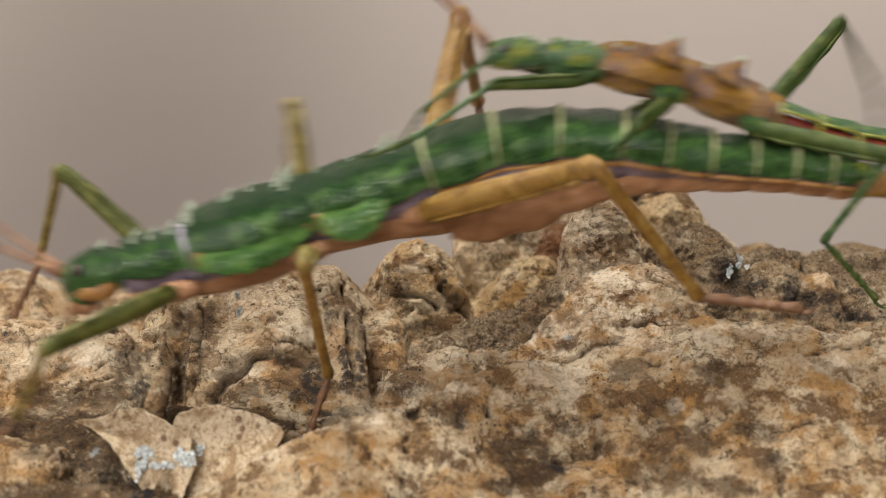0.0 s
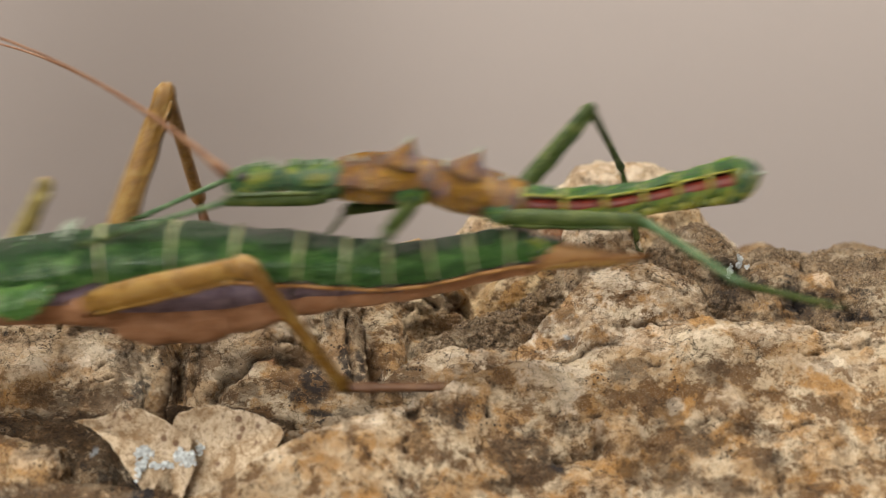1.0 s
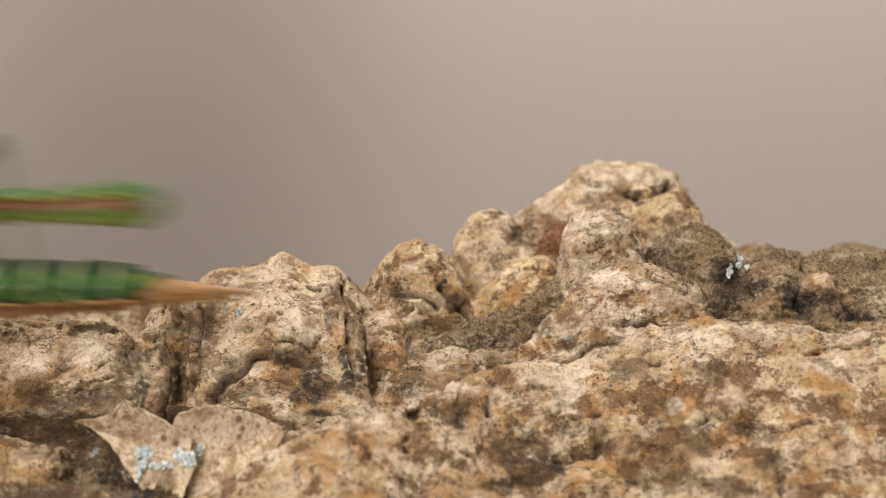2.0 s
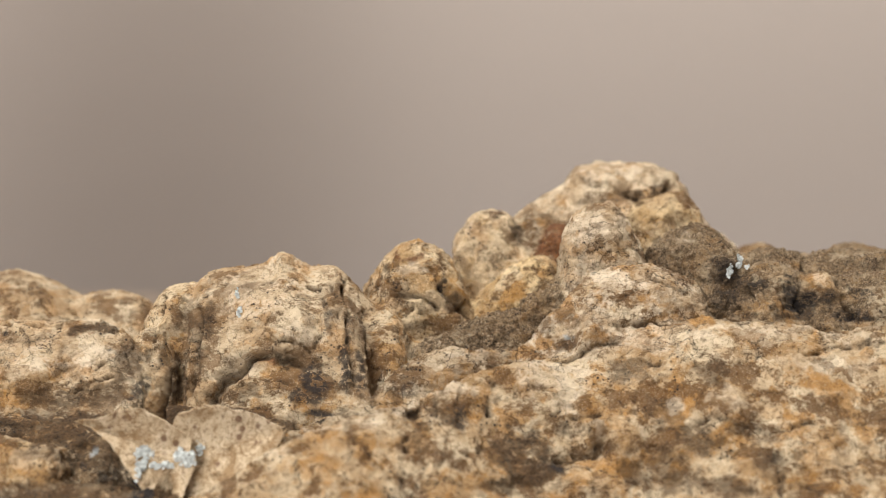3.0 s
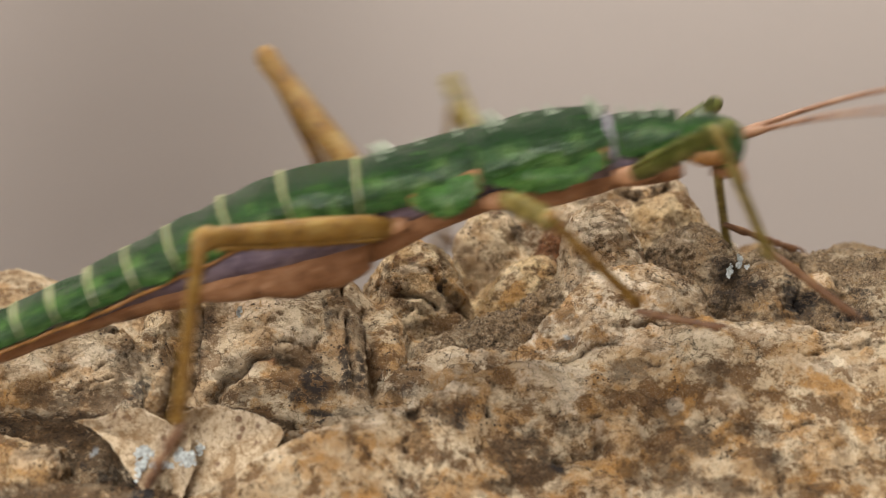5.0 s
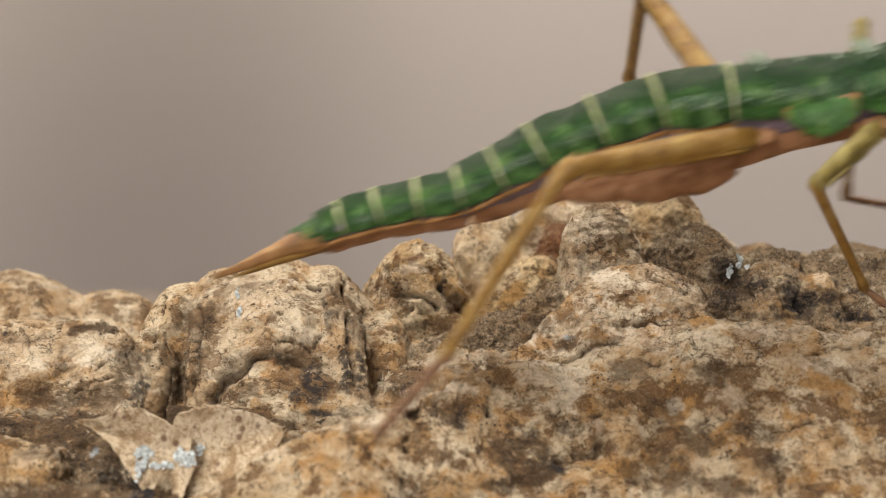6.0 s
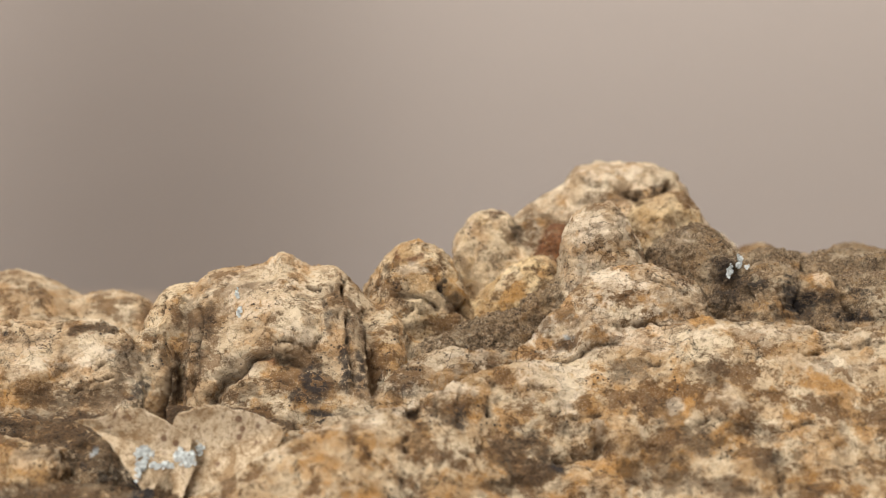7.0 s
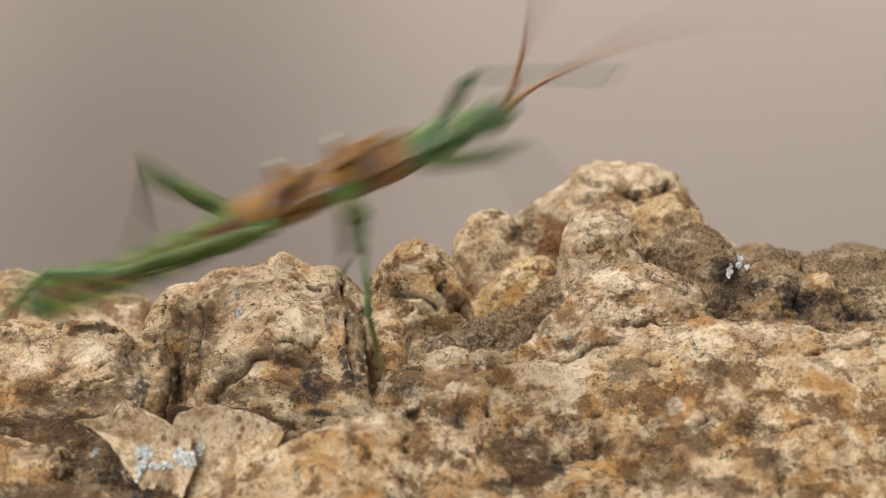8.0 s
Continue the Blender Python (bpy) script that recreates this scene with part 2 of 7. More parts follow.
def vnoise(p, seed=0):
    """Smooth noise in -1 .. 1 at points p (n x 3)."""
    f = np.floor(p)
    i, j, k = (f[:, a].astype(np.int64) for a in range(3))
    w = p - f
    w = w * w * w * (w * (w * 6 - 15) + 10)
    out = 0
    for a in (0, 1):
        for b in (0, 1):
            for c in (0, 1):
                g = (w[:, 0] if a else 1 - w[:, 0]) * (w[:, 1] if b else 1 - w[:, 1]) * (w[:, 2] if c else 1 - w[:, 2])
                out = out + g * lattice(i + a, j + b, k + c, seed)
    return out


def rough(p, seed, octaves=4, gain=0.5):
    out, amp = 0, 1.0
    for o in range(octaves):
        out = out + amp * vnoise(p * 2 ** o + 17.3 * o, seed + o)
        amp *= gain
    return out


def smooth_line(xs, ys, x, reach):
    y = np.interp(x, xs, ys)
    n = max(1, int(len(x) * reach / (x[-1] - x[0])))
    k = np.hanning(2 * n + 3)
    k /= k.sum()
    return np.convolve(np.pad(y, n + 1, mode="edge"), k, mode="valid")


def grid_faces(nu, nv):
    return [(a * nv + b, (a + 1) * nv + b, (a + 1) * nv + b + 1, a * nv + b + 1) for a in range(nu - 1) for b in range(nv - 1)]


def displace(g, amount):
    """Moves a grid of points (nu x nv x 3) along its normals."""
    du, dv = np.gradient(g, axis=0), np.gradient(g, axis=1)
    n = np.cross(du, dv)
    n /= np.linalg.norm(n, axis=2, keepdims=True) + 1e-9
    return g + n * amount[..., None]


def corky(p, seed, amp, size):
    """Relief of cork bark in millimetres: lumps, steps between plates, furrows, grain."""
    q = p + 1.6 * np.stack([rough(p / 5.0 + 9, seed + 40, 3), rough(p / 5.0 + 31, seed + 41, 3), rough(p / 5.0 + 57, seed + 42, 3)], 1)
    lumps = rough(q / size, seed, 2, 0.5)
    swell = np.sqrt(np.abs(rough(q / (size * 0.75) + 4, seed + 71, 1)) + 0.02) - 0.6
    furrow = np.clip(0.09 - np.abs(rough(q / (size * 1.25) + 5, seed + 11, 3, 0.5)), 0, 1) / 0.09
    plates = np.tanh(14 * rough(q / (size * 0.9) + 3, seed + 21, 4, 0.55)) * 0.36
    pits = np.clip(rough(q / (size * 0.3) + 8, seed + 61, 2) - 0.62, 0, 1)
    grain = rough(q / (size * 0.15), seed + 31, 3, 0.65)
    return amp * (0.55 * lumps + 0.3 * swell - 0.8 * furrow ** 1.5 + 1.25 * plates - 0.9 * pits + 0.20 * grain)


# ---- the room, unseen: table, walls, ceiling, with openings for the added lamps ----
def slab(name, lo, hi, material, label, category, hole=None):
    """A wall or floor with thickness; hole: (axis, u0, u1, v0, v1) cut through it."""
    boxes = [(lo, hi)]
    if hole:
        ax, u0, u1, v0, v1 = hole
        u, v = [i for i in range(3) if i != ax]

        def cut(a, b, c, d):
            l, h = list(lo), list(hi)
            l[u], h[u], l[v], h[v] = a, b, c, d
            return l, h
        boxes = [cut(lo[u], u0, lo[v], hi[v]), cut(u1, hi[u], lo[v], hi[v]), cut(u0, u1, lo[v], v0), cut(u0, u1, v1, hi[v])]
    bm = bmesh.new()
    for l, h in boxes:
        r = bmesh.ops.create_cube(bm, size=1)["verts"]
        for w in r:
            w.co = Vector([(l[i] + h[i]) / 2 + w.co[i] * (h[i] - l[i]) for i in range(3)])
    return tagged(part(name, bm, material, None, smooth=False), label, category, kind="structure")


def wall_paint():
    mat, t, b = graph("taupe_wall")
    v = coords(t, 1.0)
    n = fbm(t, v, 1.4, 2, 0.4)
    t.links.new(ramp(t, n, [(0.3, (0.342, 0.300, 0.274)), (0.7, (0.375, 0.332, 0.303))]), b.inputs["Base Color"])
    b.inputs["Roughness"].default_value = 0.9
    bump(t, b, fbm(t, v, 60, 4), 0.2, 0.001)
    return mat


WALL = wall_paint()
TABLE = plain("dark_table_top", (0.20, 0.15, 0.11), 0.5, 0.2, 0.05)
slab("wall_back", (-1.6, 1.25, -0.9), (1.6, 1.30, 1.4), WALL, "plain taupe painted wall far behind the bark", "wall")
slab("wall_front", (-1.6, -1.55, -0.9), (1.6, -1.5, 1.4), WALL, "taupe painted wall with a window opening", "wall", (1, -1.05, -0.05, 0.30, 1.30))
slab("wall_left", (-1.65, -1.5, -0.9), (-1.6, 1.25, 1.4), WALL, "plain taupe painted side wall", "wall")
slab("wall_right", (1.6, -1.5, -0.9), (1.65, 1.25, 1.4), WALL, "plain taupe painted side wall", "wall")
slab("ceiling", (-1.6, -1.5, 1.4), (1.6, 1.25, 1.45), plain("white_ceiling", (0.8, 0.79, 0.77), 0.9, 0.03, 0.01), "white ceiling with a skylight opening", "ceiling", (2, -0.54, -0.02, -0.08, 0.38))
slab("floor", (-1.6, -1.5, -0.95), (1.6, 1.25, -0.9), plain("floor_boards", (0.3, 0.22, 0.15), 0.6, 0.2, 0.02), "plain brown floor", "floor")
slab("table", (-0.6, -0.4, -0.098), (0.6, 0.4, -0.07), TABLE, "dark wooden table top under the bark", "table")



def backdrop():
    """A hung taupe sheet, added far behind the bark and bowed so its left part shades."""
    nu, nv = 240, 40
    x = np.linspace(-0.9, 0.9, nu)
    z = np.linspace(-0.5, 1.0, nv)
    # the bow turns the left part from the light, for a plain wall's gradient
    slope = 1.1 * np.exp(-((x + 0.115) / 0.105) ** 2) - 0.16
    fold = np.cumsum(slope) * (x[1] - x[0])
    fold -= fold[nu // 2]
    verts = []
    for off in (0.0, 0.004):
        for a in range(nu):
            for c in range(nv):
                verts.append((x[a], 0.70 + fold[a] + 0.9 * min(max(z[c] + 0.06, 0), 0.25) ** 2 + 0.3 * max(z[c] - 0.19, 0) + off, z[c]))
    n = nu * nv
    faces = grid_faces(nu, nv)
    faces = [f for f in faces] + [tuple(n + k for k in f[::-1]) for f in faces]
    ob = solid("backdrop", verts, faces, WALL)
    return tagged(ob, "plain taupe cloth hanging in soft folds", "backdrop", kind="structure")


backdrop()

# ---- the bark ----
log = tagged(new("bark_log"), "weathered knobbly cork bark log, tan and ochre with dark crust", "log")


def bark_core(parent):
    """The body of the log under the knobs, a long uneven barrel."""
    nu, nv = 220, 120
    x = np.linspace(-205, 205, nu)
    a = np.linspace(0, 2 * math.pi, nv)
    g = np.zeros((nu, nv, 3))
    e = np.sqrt(np.clip(1 - (np.abs(x) / 206) ** 10, 0, 1))[:, None]
    g[..., 0] = x[:, None]
    g[..., 1] = 8 + 40 * np.cos(a)[None, :] * e
    g[..., 2] = -47 - 23.5 * np.sin(a)[None, :] * e
    d = corky(g.reshape(-1, 3), 77, 0.9, 7.0).reshape(nu, nv) * np.clip(0.3 - np.sin(a), 0, 1)[None, :]
    d[:, -1] = d[:, 0]
    g = displace(g, d)
    return solid("core", g.reshape(-1, 3) * MM, grid_faces(nu, nv), BARK, parent, "dark brown body of the log")


bark_core(log)

LOBES, MARKS = [], []
FLOOR = -42.0      # the knobs grow out of the log from here


def lobe(group, crest, front, back, foot, p=2.0, q=0.5, cap=1.0, amp=0.5, size=4.0, soft=0.4, **tones):
    """A ridge or knob of bark in millimetres. crest: (x, y, z) along its top line; front, back: how far it spreads to each side;
    foot: how far its flanks fall, by p and q; cap: how round its ends are; amp, size: its relief; tones: what covers it."""
    LOBES.append((group, np.array(crest, float), front, back, p, q, cap, amp, size, soft, tones, foot))


def mark(kind, x, y, z, rx, rz, k):
    """A bump, or a patch of pale crust, ochre wear, grime or painted shade, black specks and so on, at a point of the
    bark.
    """
    MARKS.append((kind, x, y, z, rx, rz, k))


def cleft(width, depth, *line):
    """A furrow along a line of points on the bark, its bottom painted dark as shade."""
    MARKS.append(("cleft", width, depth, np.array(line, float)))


def heights(xs, ys):
    """The height of the bark over a grid, and how much each lobe has a share in it."""
    X, Y = np.meshgrid(xs, ys, indexing="ij")
    flat = np.stack([X.ravel(), Y.ravel(), 0 * X.ravel()], 1)
    warp = [(0.75 * rough(flat / 4.2 + s, 900 + s, 3, 0.55)).reshape(X.shape) for s in (3, 41)]
    groups, own = {}, []
    for group, crest, front, back, p, q, cap, amp, size, soft, tones, foot in LOBES:
        x0, x1 = crest[0, 0], crest[-1, 0]
        fine = np.linspace(x0, x1, 400)
        mid = np.interp(X, fine, smooth_line(crest[:, 0], crest[:, 1], fine, 3.0))
        off = Y - mid
        w = np.clip(np.abs(off) / 3.5, 0, 1)
        xw, off = X + warp[0] * w, off + warp[1] * w
        top = np.interp(xw, fine, smooth_line(crest[:, 0], crest[:, 2], fine, soft))
        past = np.maximum(np.maximum(x0 - xw, xw - x1), 0) / cap
        ends = 1 - np.clip(1 - past ** 2, 0, 1) ** 0.5 + 3 * np.clip(past - 1, 0, 9)
        far = np.abs(off) / np.where(off < 0, front, back)
        fall = 1 - np.clip(1 - np.clip(far, 0, 1) ** p, 0, 1) ** q
        top = top - foot * fall - 2.2 * foot * np.clip(far - 1, 0, 9) - min(foot, 8 * cap) * ends
        groups.setdefault(group, []).append(np.maximum(top, FLOOR))
        own.append(groups[group][-1])
    sums = []
    for group, hs in groups.items():
        k = BLEND[group]
        sums.append(k * np.log(sum(np.exp((h - FLOOR) / k) for h in hs)) + FLOOR)
    k = 0.20
    top = np.max(sums, axis=0)
    return top + k * np.log(sum(np.exp((h - top) / k) for h in sums)), own


BLEND = dict(front=0.40, crust=0.25, right=0.25, far=0.4, mid=0.22, mound=0.30, ledge=0.35, low=0.22)
# the broad front slope
lobe("front", [(-34.0, -20.0, -38.0), (-23.5, -20.0, -20.0), (-21.9, -19.0, -19.0), (-19.2, -18.0, -17.7), (-15.3, -17.0, -15.5), (-11.3, -16.0, -13.9), (-7.3, -15.0, -12.8), (-4.3, -14.0, -12.2), (-2.5, -13.0, -12.3), (-1.7, -12.5, -11.7), (-1.0, -12.0, -11.2), (1.1, -10.0, -10.5), (3.5, -8.0, -10.1), (7.2, -6.0, -9.8), (11.6, -4.0, -9.5), (15.9, -3.0, -8.3), (20.2, -3.0, -6.8), (24.6, -4.0, -5.3), (27.5, -4.5, -5.9), (32.7, -5.0, -6.1), (36.5, -5.0, -6.7), (43.4, -5.0, -6.2), (60.0, -4.0, -8.5), (80.0, -3.0, -10.0), (118.0, 1.0, -14.0)], 24, 4, 23, p=1.15, q=1.0, cap=4.0, amp=0.36, size=5.5, soft=0.8)
# the grey step behind it
lobe("front", [(-14.1, -9.0, -15.6), (-11.8, -7.9, -14.8), (-9.7, -6.8, -14.4), (-7.7, -5.7, -13.8), (-6.5, -4.6, -12.9), (-5.0, -3.5, -11.3), (-3.4, -2.8, -10.2), (-1.3, -2.5, -9.3), (0.9, -2.1, -8.8), (3.0, -1.7, -9.2), (5.2, -1.4, -9.1), (7.7, -1.0, -9.6)], 3.5, 2.5, 8, p=1.3, q=0.7, cap=1.5, amp=0.14, size=3.6, soft=0.3, grey=0.7, crust=0.12, soil=0.0)
# the middle block
lobe("front", [(7.7, -1.0, -9.2), (8.8, -0.5, -7.8), (9.9, 0.0, -6.5), (11.2, 0.5, -5.6), (12.6, 1.0, -3.7), (14.0, 1.2, -2.5), (16.2, 1.5, -1.9), (17.9, 1.8, -1.5), (20.1, 2.0, -1.4), (22.3, 2.0, -2.2), (24.8, 2.0, -3.4), (25.5, 2.0, -4.9), (25.7, 2.0, -6.4)], 7, 3, 9, p=1.4, q=0.75, cap=1.0, amp=0.22, size=4.2, soft=0.3, grey=0.9)
# granular crust and the standing knob
lobe("crust", [(-2.7, 4.0, -10.2), (-0.2, 4.2, -8.7), (2.0, 4.4, -7.7), (4.2, 4.7, -7.1), (6.5, 4.9, -6.8), (7.6, 5.3, -5.9), (9.0, 6.0, -5.0), (9.9, 6.7, -5.1), (11.3, 7.3, -3.5), (12.4, 8.0, -2.3)], 3.5, 4, 7, p=1.6, q=0.6, cap=1.2, amp=0.42, size=2.4, soft=0.3, crust=1.0)
lobe("crust", [(12.3, 8.5, 1.1), (12.9, 8.5, 2.7), (13.9, 8.5, 3.4), (15.3, 8.5, 3.8), (16.6, 8.5, 3.8), (17.8, 8.5, 3.1), (19.0, 8.5, 1.6), (19.7, 8.5, -0.3)], 4.5, 5, 12, p=2.2, q=0.5, cap=0.75, amp=0.29, size=5.0, soft=0.4, pale=0.3, grey=0.5)
# the crusty ridge on the far side
lobe("right", [(20.1, 15.0, -3.8), (21.0, 14.6, -1.9), (22.1, 14.1, -1.0), (23.5, 13.7, 0.1), (24.9, 13.2, 0.7), (26.3, 12.9, 0.8), (27.9, 12.7, 0.1), (28.9, 12.4, -0.9), (29.5, 12.2, -2.1), (30.8, 12.0, -2.4)], 8, 8, 12.0, p=2.0, q=0.6, cap=1.2, amp=0.36, size=2.8, soft=0.4, crust=1.0)
lobe("right", [(30.0, 14.0, -2.8), (31.1, 14.0, -2.6), (32.4, 14.0, -2.1), (34.6, 14.0, -1.8), (36.4, 14.0, -2.2), (37.2, 14.0, -2.9), (38.7, 14.0, -2.3), (41.6, 14.0, -2.0), (44.2, 14.0, -2.3), (47.4, 14.0, -2.3), (58.0, 12.0, -2.0), (80.0, 12.0, -4.0), (118.0, 12.0, -9.0)], 7, 9, 10.5, p=2.0, q=0.6, cap=1.2, amp=0.32, size=2.8, soft=0.4, crust=1.0)
lobe("right", [(29.9, 7.0, -3.2), (31.2, 7.0, -2.2), (33.2, 7.0, -2.1), (34.9, 7.0, -2.5), (36.1, 7.0, -3.5)], 5, 5, 7.5, p=2.2, q=0.5, cap=1.2, amp=0.25, size=2.8, soft=0.4, crust=0.7)
lobe("right", [(36.0, 6.5, -3.8), (36.8, 6.5, -3.2), (38.0, 6.5, -3.1), (38.9, 6.5, -3.8)], 4.5, 5, 6.8, p=2.2, q=0.5, cap=1.0, amp=0.14, size=4.0, soft=0.4, crust=0.1)
lobe("right", [(38.9, 7.0, -3.8), (40.3, 7.0, -3.1), (42.2, 7.0, -3.0), (44.8, 7.0, -3.2), (60.0, 8.0, -5.0)], 5, 5, 7.5, p=2.2, q=0.5, cap=1.2, amp=0.25, size=2.8, soft=0.4, crust=1.0)
lobe("right", [(29.7, 4.5, -5.9), (30.8, 4.5, -4.6), (32.1, 4.5, -4.1), (33.1, 4.5, -4.6), (34.0, 4.5, -6.2)], 4, 4, 6.0, p=2.0, q=0.5, cap=1.0, amp=0.18, size=3.0, soft=0.4, crust=0.4)
lobe("right", [(34.9, 5.0, -6.0), (36.6, 5.0, -5.3), (38.8, 5.0, -5.4), (40.5, 5.0, -6.3)], 4, 4, 6.0, p=2.0, q=0.6, cap=1.2, amp=0.29, size=2.4, soft=0.4, crust=1.0)
lobe("right", [(40.6, 4.0, -5.4), (41.9, 4.0, -4.6), (44.2, 4.0, -4.5)], 4, 4, 6.0, p=2.0, q=0.6, cap=1.0, amp=0.22, size=3.4, soft=0.4, crust=0.3)
lobe("right", [(24.9, 6.0, -7.6), (25.8, 6.0, -5.3), (27.2, 6.0, -4.2), (28.9, 6.0, -5.0), (30.0, 6.0, -6.7)], 4, 6, 6.0, p=2.0, q=0.6, cap=1.0, amp=0.29, size=2.2, soft=0.4, crust=1.0)
# the far knob
lobe("far", [(7.5, 24.0, -0.1), (9.0, 24.5, 1.4), (10.8, 24.9, 2.3), (13.2, 25.4, 3.4), (14.3, 25.8, 4.9), (16.8, 26.0, 5.6), (19.9, 26.0, 6.0), (22.9, 26.0, 5.7), (25.1, 26.0, 4.8), (26.4, 25.9, 3.3), (27.2, 25.7, 1.3), (28.3, 25.5, -0.3), (29.8, 25.2, -1.8), (31.5, 25.0, -3.0)], 7, 10, 9, p=2, q=0.5, cap=1.2, amp=0.32, size=5.5, soft=0.5, pale=0.45)
lobe("far", [(20.0, 20.0, 1.9), (21.2, 20.0, 2.9), (23.3, 20.0, 3.4), (25.5, 20.0, 3.4), (26.5, 20.0, 2.2)], 4.5, 4, 6.8, p=2.2, q=0.5, cap=1.0, amp=0.25, size=4.0, soft=0.4, yellow=0.6)
lobe("far", [(20.5, 19.0, -0.5), (22.9, 19.0, 0.5), (25.9, 19.0, 0.5), (27.7, 19.0, -0.5)], 4.5, 5, 6.8, p=2.0, q=0.5, cap=1.2, amp=0.29, size=3.0, soft=0.4, crust=0.5)
lobe("far", [(6.7, 21.0, -2.9), (7.7, 21.0, -0.3), (9.6, 21.0, 0.4), (12.3, 21.0, 0.0)], 4, 5, 6.0, p=2.0, q=0.5, cap=1.0, amp=0.29, size=3.0, soft=0.5, grey=0.6, soil=0.35)
# far ridges
lobe("far", [(31.6, 30.0, -4.5), (32.8, 30.0, -4.0), (35.0, 30.0, -3.5), (37.2, 30.0, -4.0), (38.5, 30.0, -4.6), (46.0, 26.0, -4.0)], 6, 8, 9.0, p=2.0, q=0.6, cap=1.5, amp=0.22, size=4.0, soft=0.4, crust=0.3)
lobe("far", [(41.9, 22.0, -3.0), (42.8, 22.0, -2.4), (44.3, 22.0, -2.2), (46.2, 22.0, -2.9), (49.2, 22.0, -3.8), (70.0, 22.0, -5.0), (118.0, 22.0, -12.0)], 6, 8, 9.0, p=2.0, q=0.6, cap=1.0, amp=0.22, size=3.0, soft=0.4, crust=0.7)
# lumps between the mound and the knob
lobe("mid", [(1.9, 21.0, -1.1), (2.3, 21.0, 0.1), (3.4, 21.0, 0.9), (5.1, 21.0, 1.3), (6.6, 21.0, 0.9), (7.8, 21.0, -0.3), (9.1, 21.0, -2.3)], 5, 6, 7.5, p=2.5, q=0.5, cap=0.8, amp=0.29, size=4.0, soft=0.4, yellow=0.9, pale=0.4)
lobe("mid", [(9.5, 18.5, -2.8), (10.3, 18.5, -1.0), (11.7, 18.5, 0.0), (13.1, 18.5, 0.0)], 4, 5, 6.0, p=2.2, q=0.5, cap=0.8, amp=0.36, size=2.2, soft=0.4, rust=1.0)
lobe("mid", [(2.4, 14.0, -8.3), (3.6, 14.0, -6.7), (5.1, 14.0, -5.3), (7.0, 14.0, -3.5), (8.6, 14.3, -2.7), (10.6, 14.9, -2.6), (11.8, 15.4, -3.3), (12.9, 16.0, -5.2)], 5, 6, 7.5, p=2.2, q=0.5, cap=1.2, amp=0.22, size=5.0, soft=0.5, yellow=1.0)
lobe("mid", [(-7.4, 13.0, -5.3), (-6.7, 13.0, -3.5), (-5.7, 13.0, -2.3), (-4.2, 13.0, -1.1), (-2.5, 13.0, -0.7), (-0.8, 13.0, -1.2), (0.9, 13.0, -2.6), (2.0, 13.0, -4.1), (2.4, 13.0, -6.4)], 6.5, 7, 9.8, p=2.4, q=0.5, cap=0.8, amp=0.32, size=3.6, soft=0.4, yellow=0.35)
lobe("mid", [(-7.6, 7.5, -9.3), (-6.9, 7.5, -7.0), (-5.6, 7.5, -6.2), (-4.6, 7.5, -7.0), (-3.8, 7.5, -9.6)], 4.5, 6, 6.8, p=2.2, q=0.5, cap=0.8, amp=0.29, size=3.2, soft=0.4)
lobe("mid", [(-4.8, 9.5, -10.5), (-3.7, 9.5, -8.5), (-1.7, 9.5, -8.2), (0.3, 9.5, -8.5), (2.3, 9.5, -9.4)], 4.5, 6, 6.8, p=2.2, q=0.5, cap=0.8, amp=0.32, size=3.0, soft=0.4)
# the mound
lobe("mound", [(-24.4, 9.0, -4.6), (-23.7, 9.0, -3.6), (-21.8, 9.0, -3.0), (-19.0, 9.0, -2.7), (-17.7, 9.0, -2.4), (-16.9, 9.0, -1.9), (-16.1, 9.0, -1.7), (-14.4, 9.0, -2.1), (-12.9, 9.0, -2.8), (-10.9, 8.5, -2.8), (-9.8, 8.0, -3.4), (-8.9, 7.0, -4.7), (-8.0, 6.0, -6.3)], 13, 9, 15, p=1.9, q=0.6, cap=1.0, amp=0.22, size=5.0, soft=0.4, pale=0.2)
lobe("mound", [(-9.0, 8.0, -4.5), (-7.8, 7.4, -6.0), (-6.5, 6.8, -6.9), (-5.3, 6.2, -7.7), (-4.3, 5.6, -9.6), (-3.7, 5.0, -11.4)], 7, 8, 10.5, p=2.2, q=0.5, cap=1.0, amp=0.29, size=3.4, soft=0.4)
lobe("mound", [(-21.3, -1.5, -14.7), (-20.0, -1.5, -12.5), (-18.1, -1.5, -11.5), (-15.4, -1.5, -11.2), (-12.2, -1.3, -11.5), (-9.5, -1.2, -12.1), (-7.8, -1.0, -14.4)], 5.5, 6, 8.2, p=2.2, q=0.5, cap=1.0, amp=0.25, size=3.6, soft=0.4)
lobe("mound", [(-29.4, 7.0, -7.8), (-28.8, 7.0, -6.2), (-27.8, 7.0, -5.0), (-26.3, 7.8, -4.5), (-24.9, 8.5, -4.4)], 7, 8, 10.5, p=2.2, q=0.5, cap=1.0, amp=0.29, size=4.2, soft=0.4, yellow=0.25)
lobe("mound", [(-30.6, 3.0, -9.9), (-29.5, 3.2, -8.5), (-27.7, 3.5, -8.0), (-26.1, 3.8, -9.5), (-25.6, 4.0, -12.3)], 6, 6, 9.0, p=2.0, q=0.6, cap=1.0, amp=0.29, size=3.6, soft=0.4)
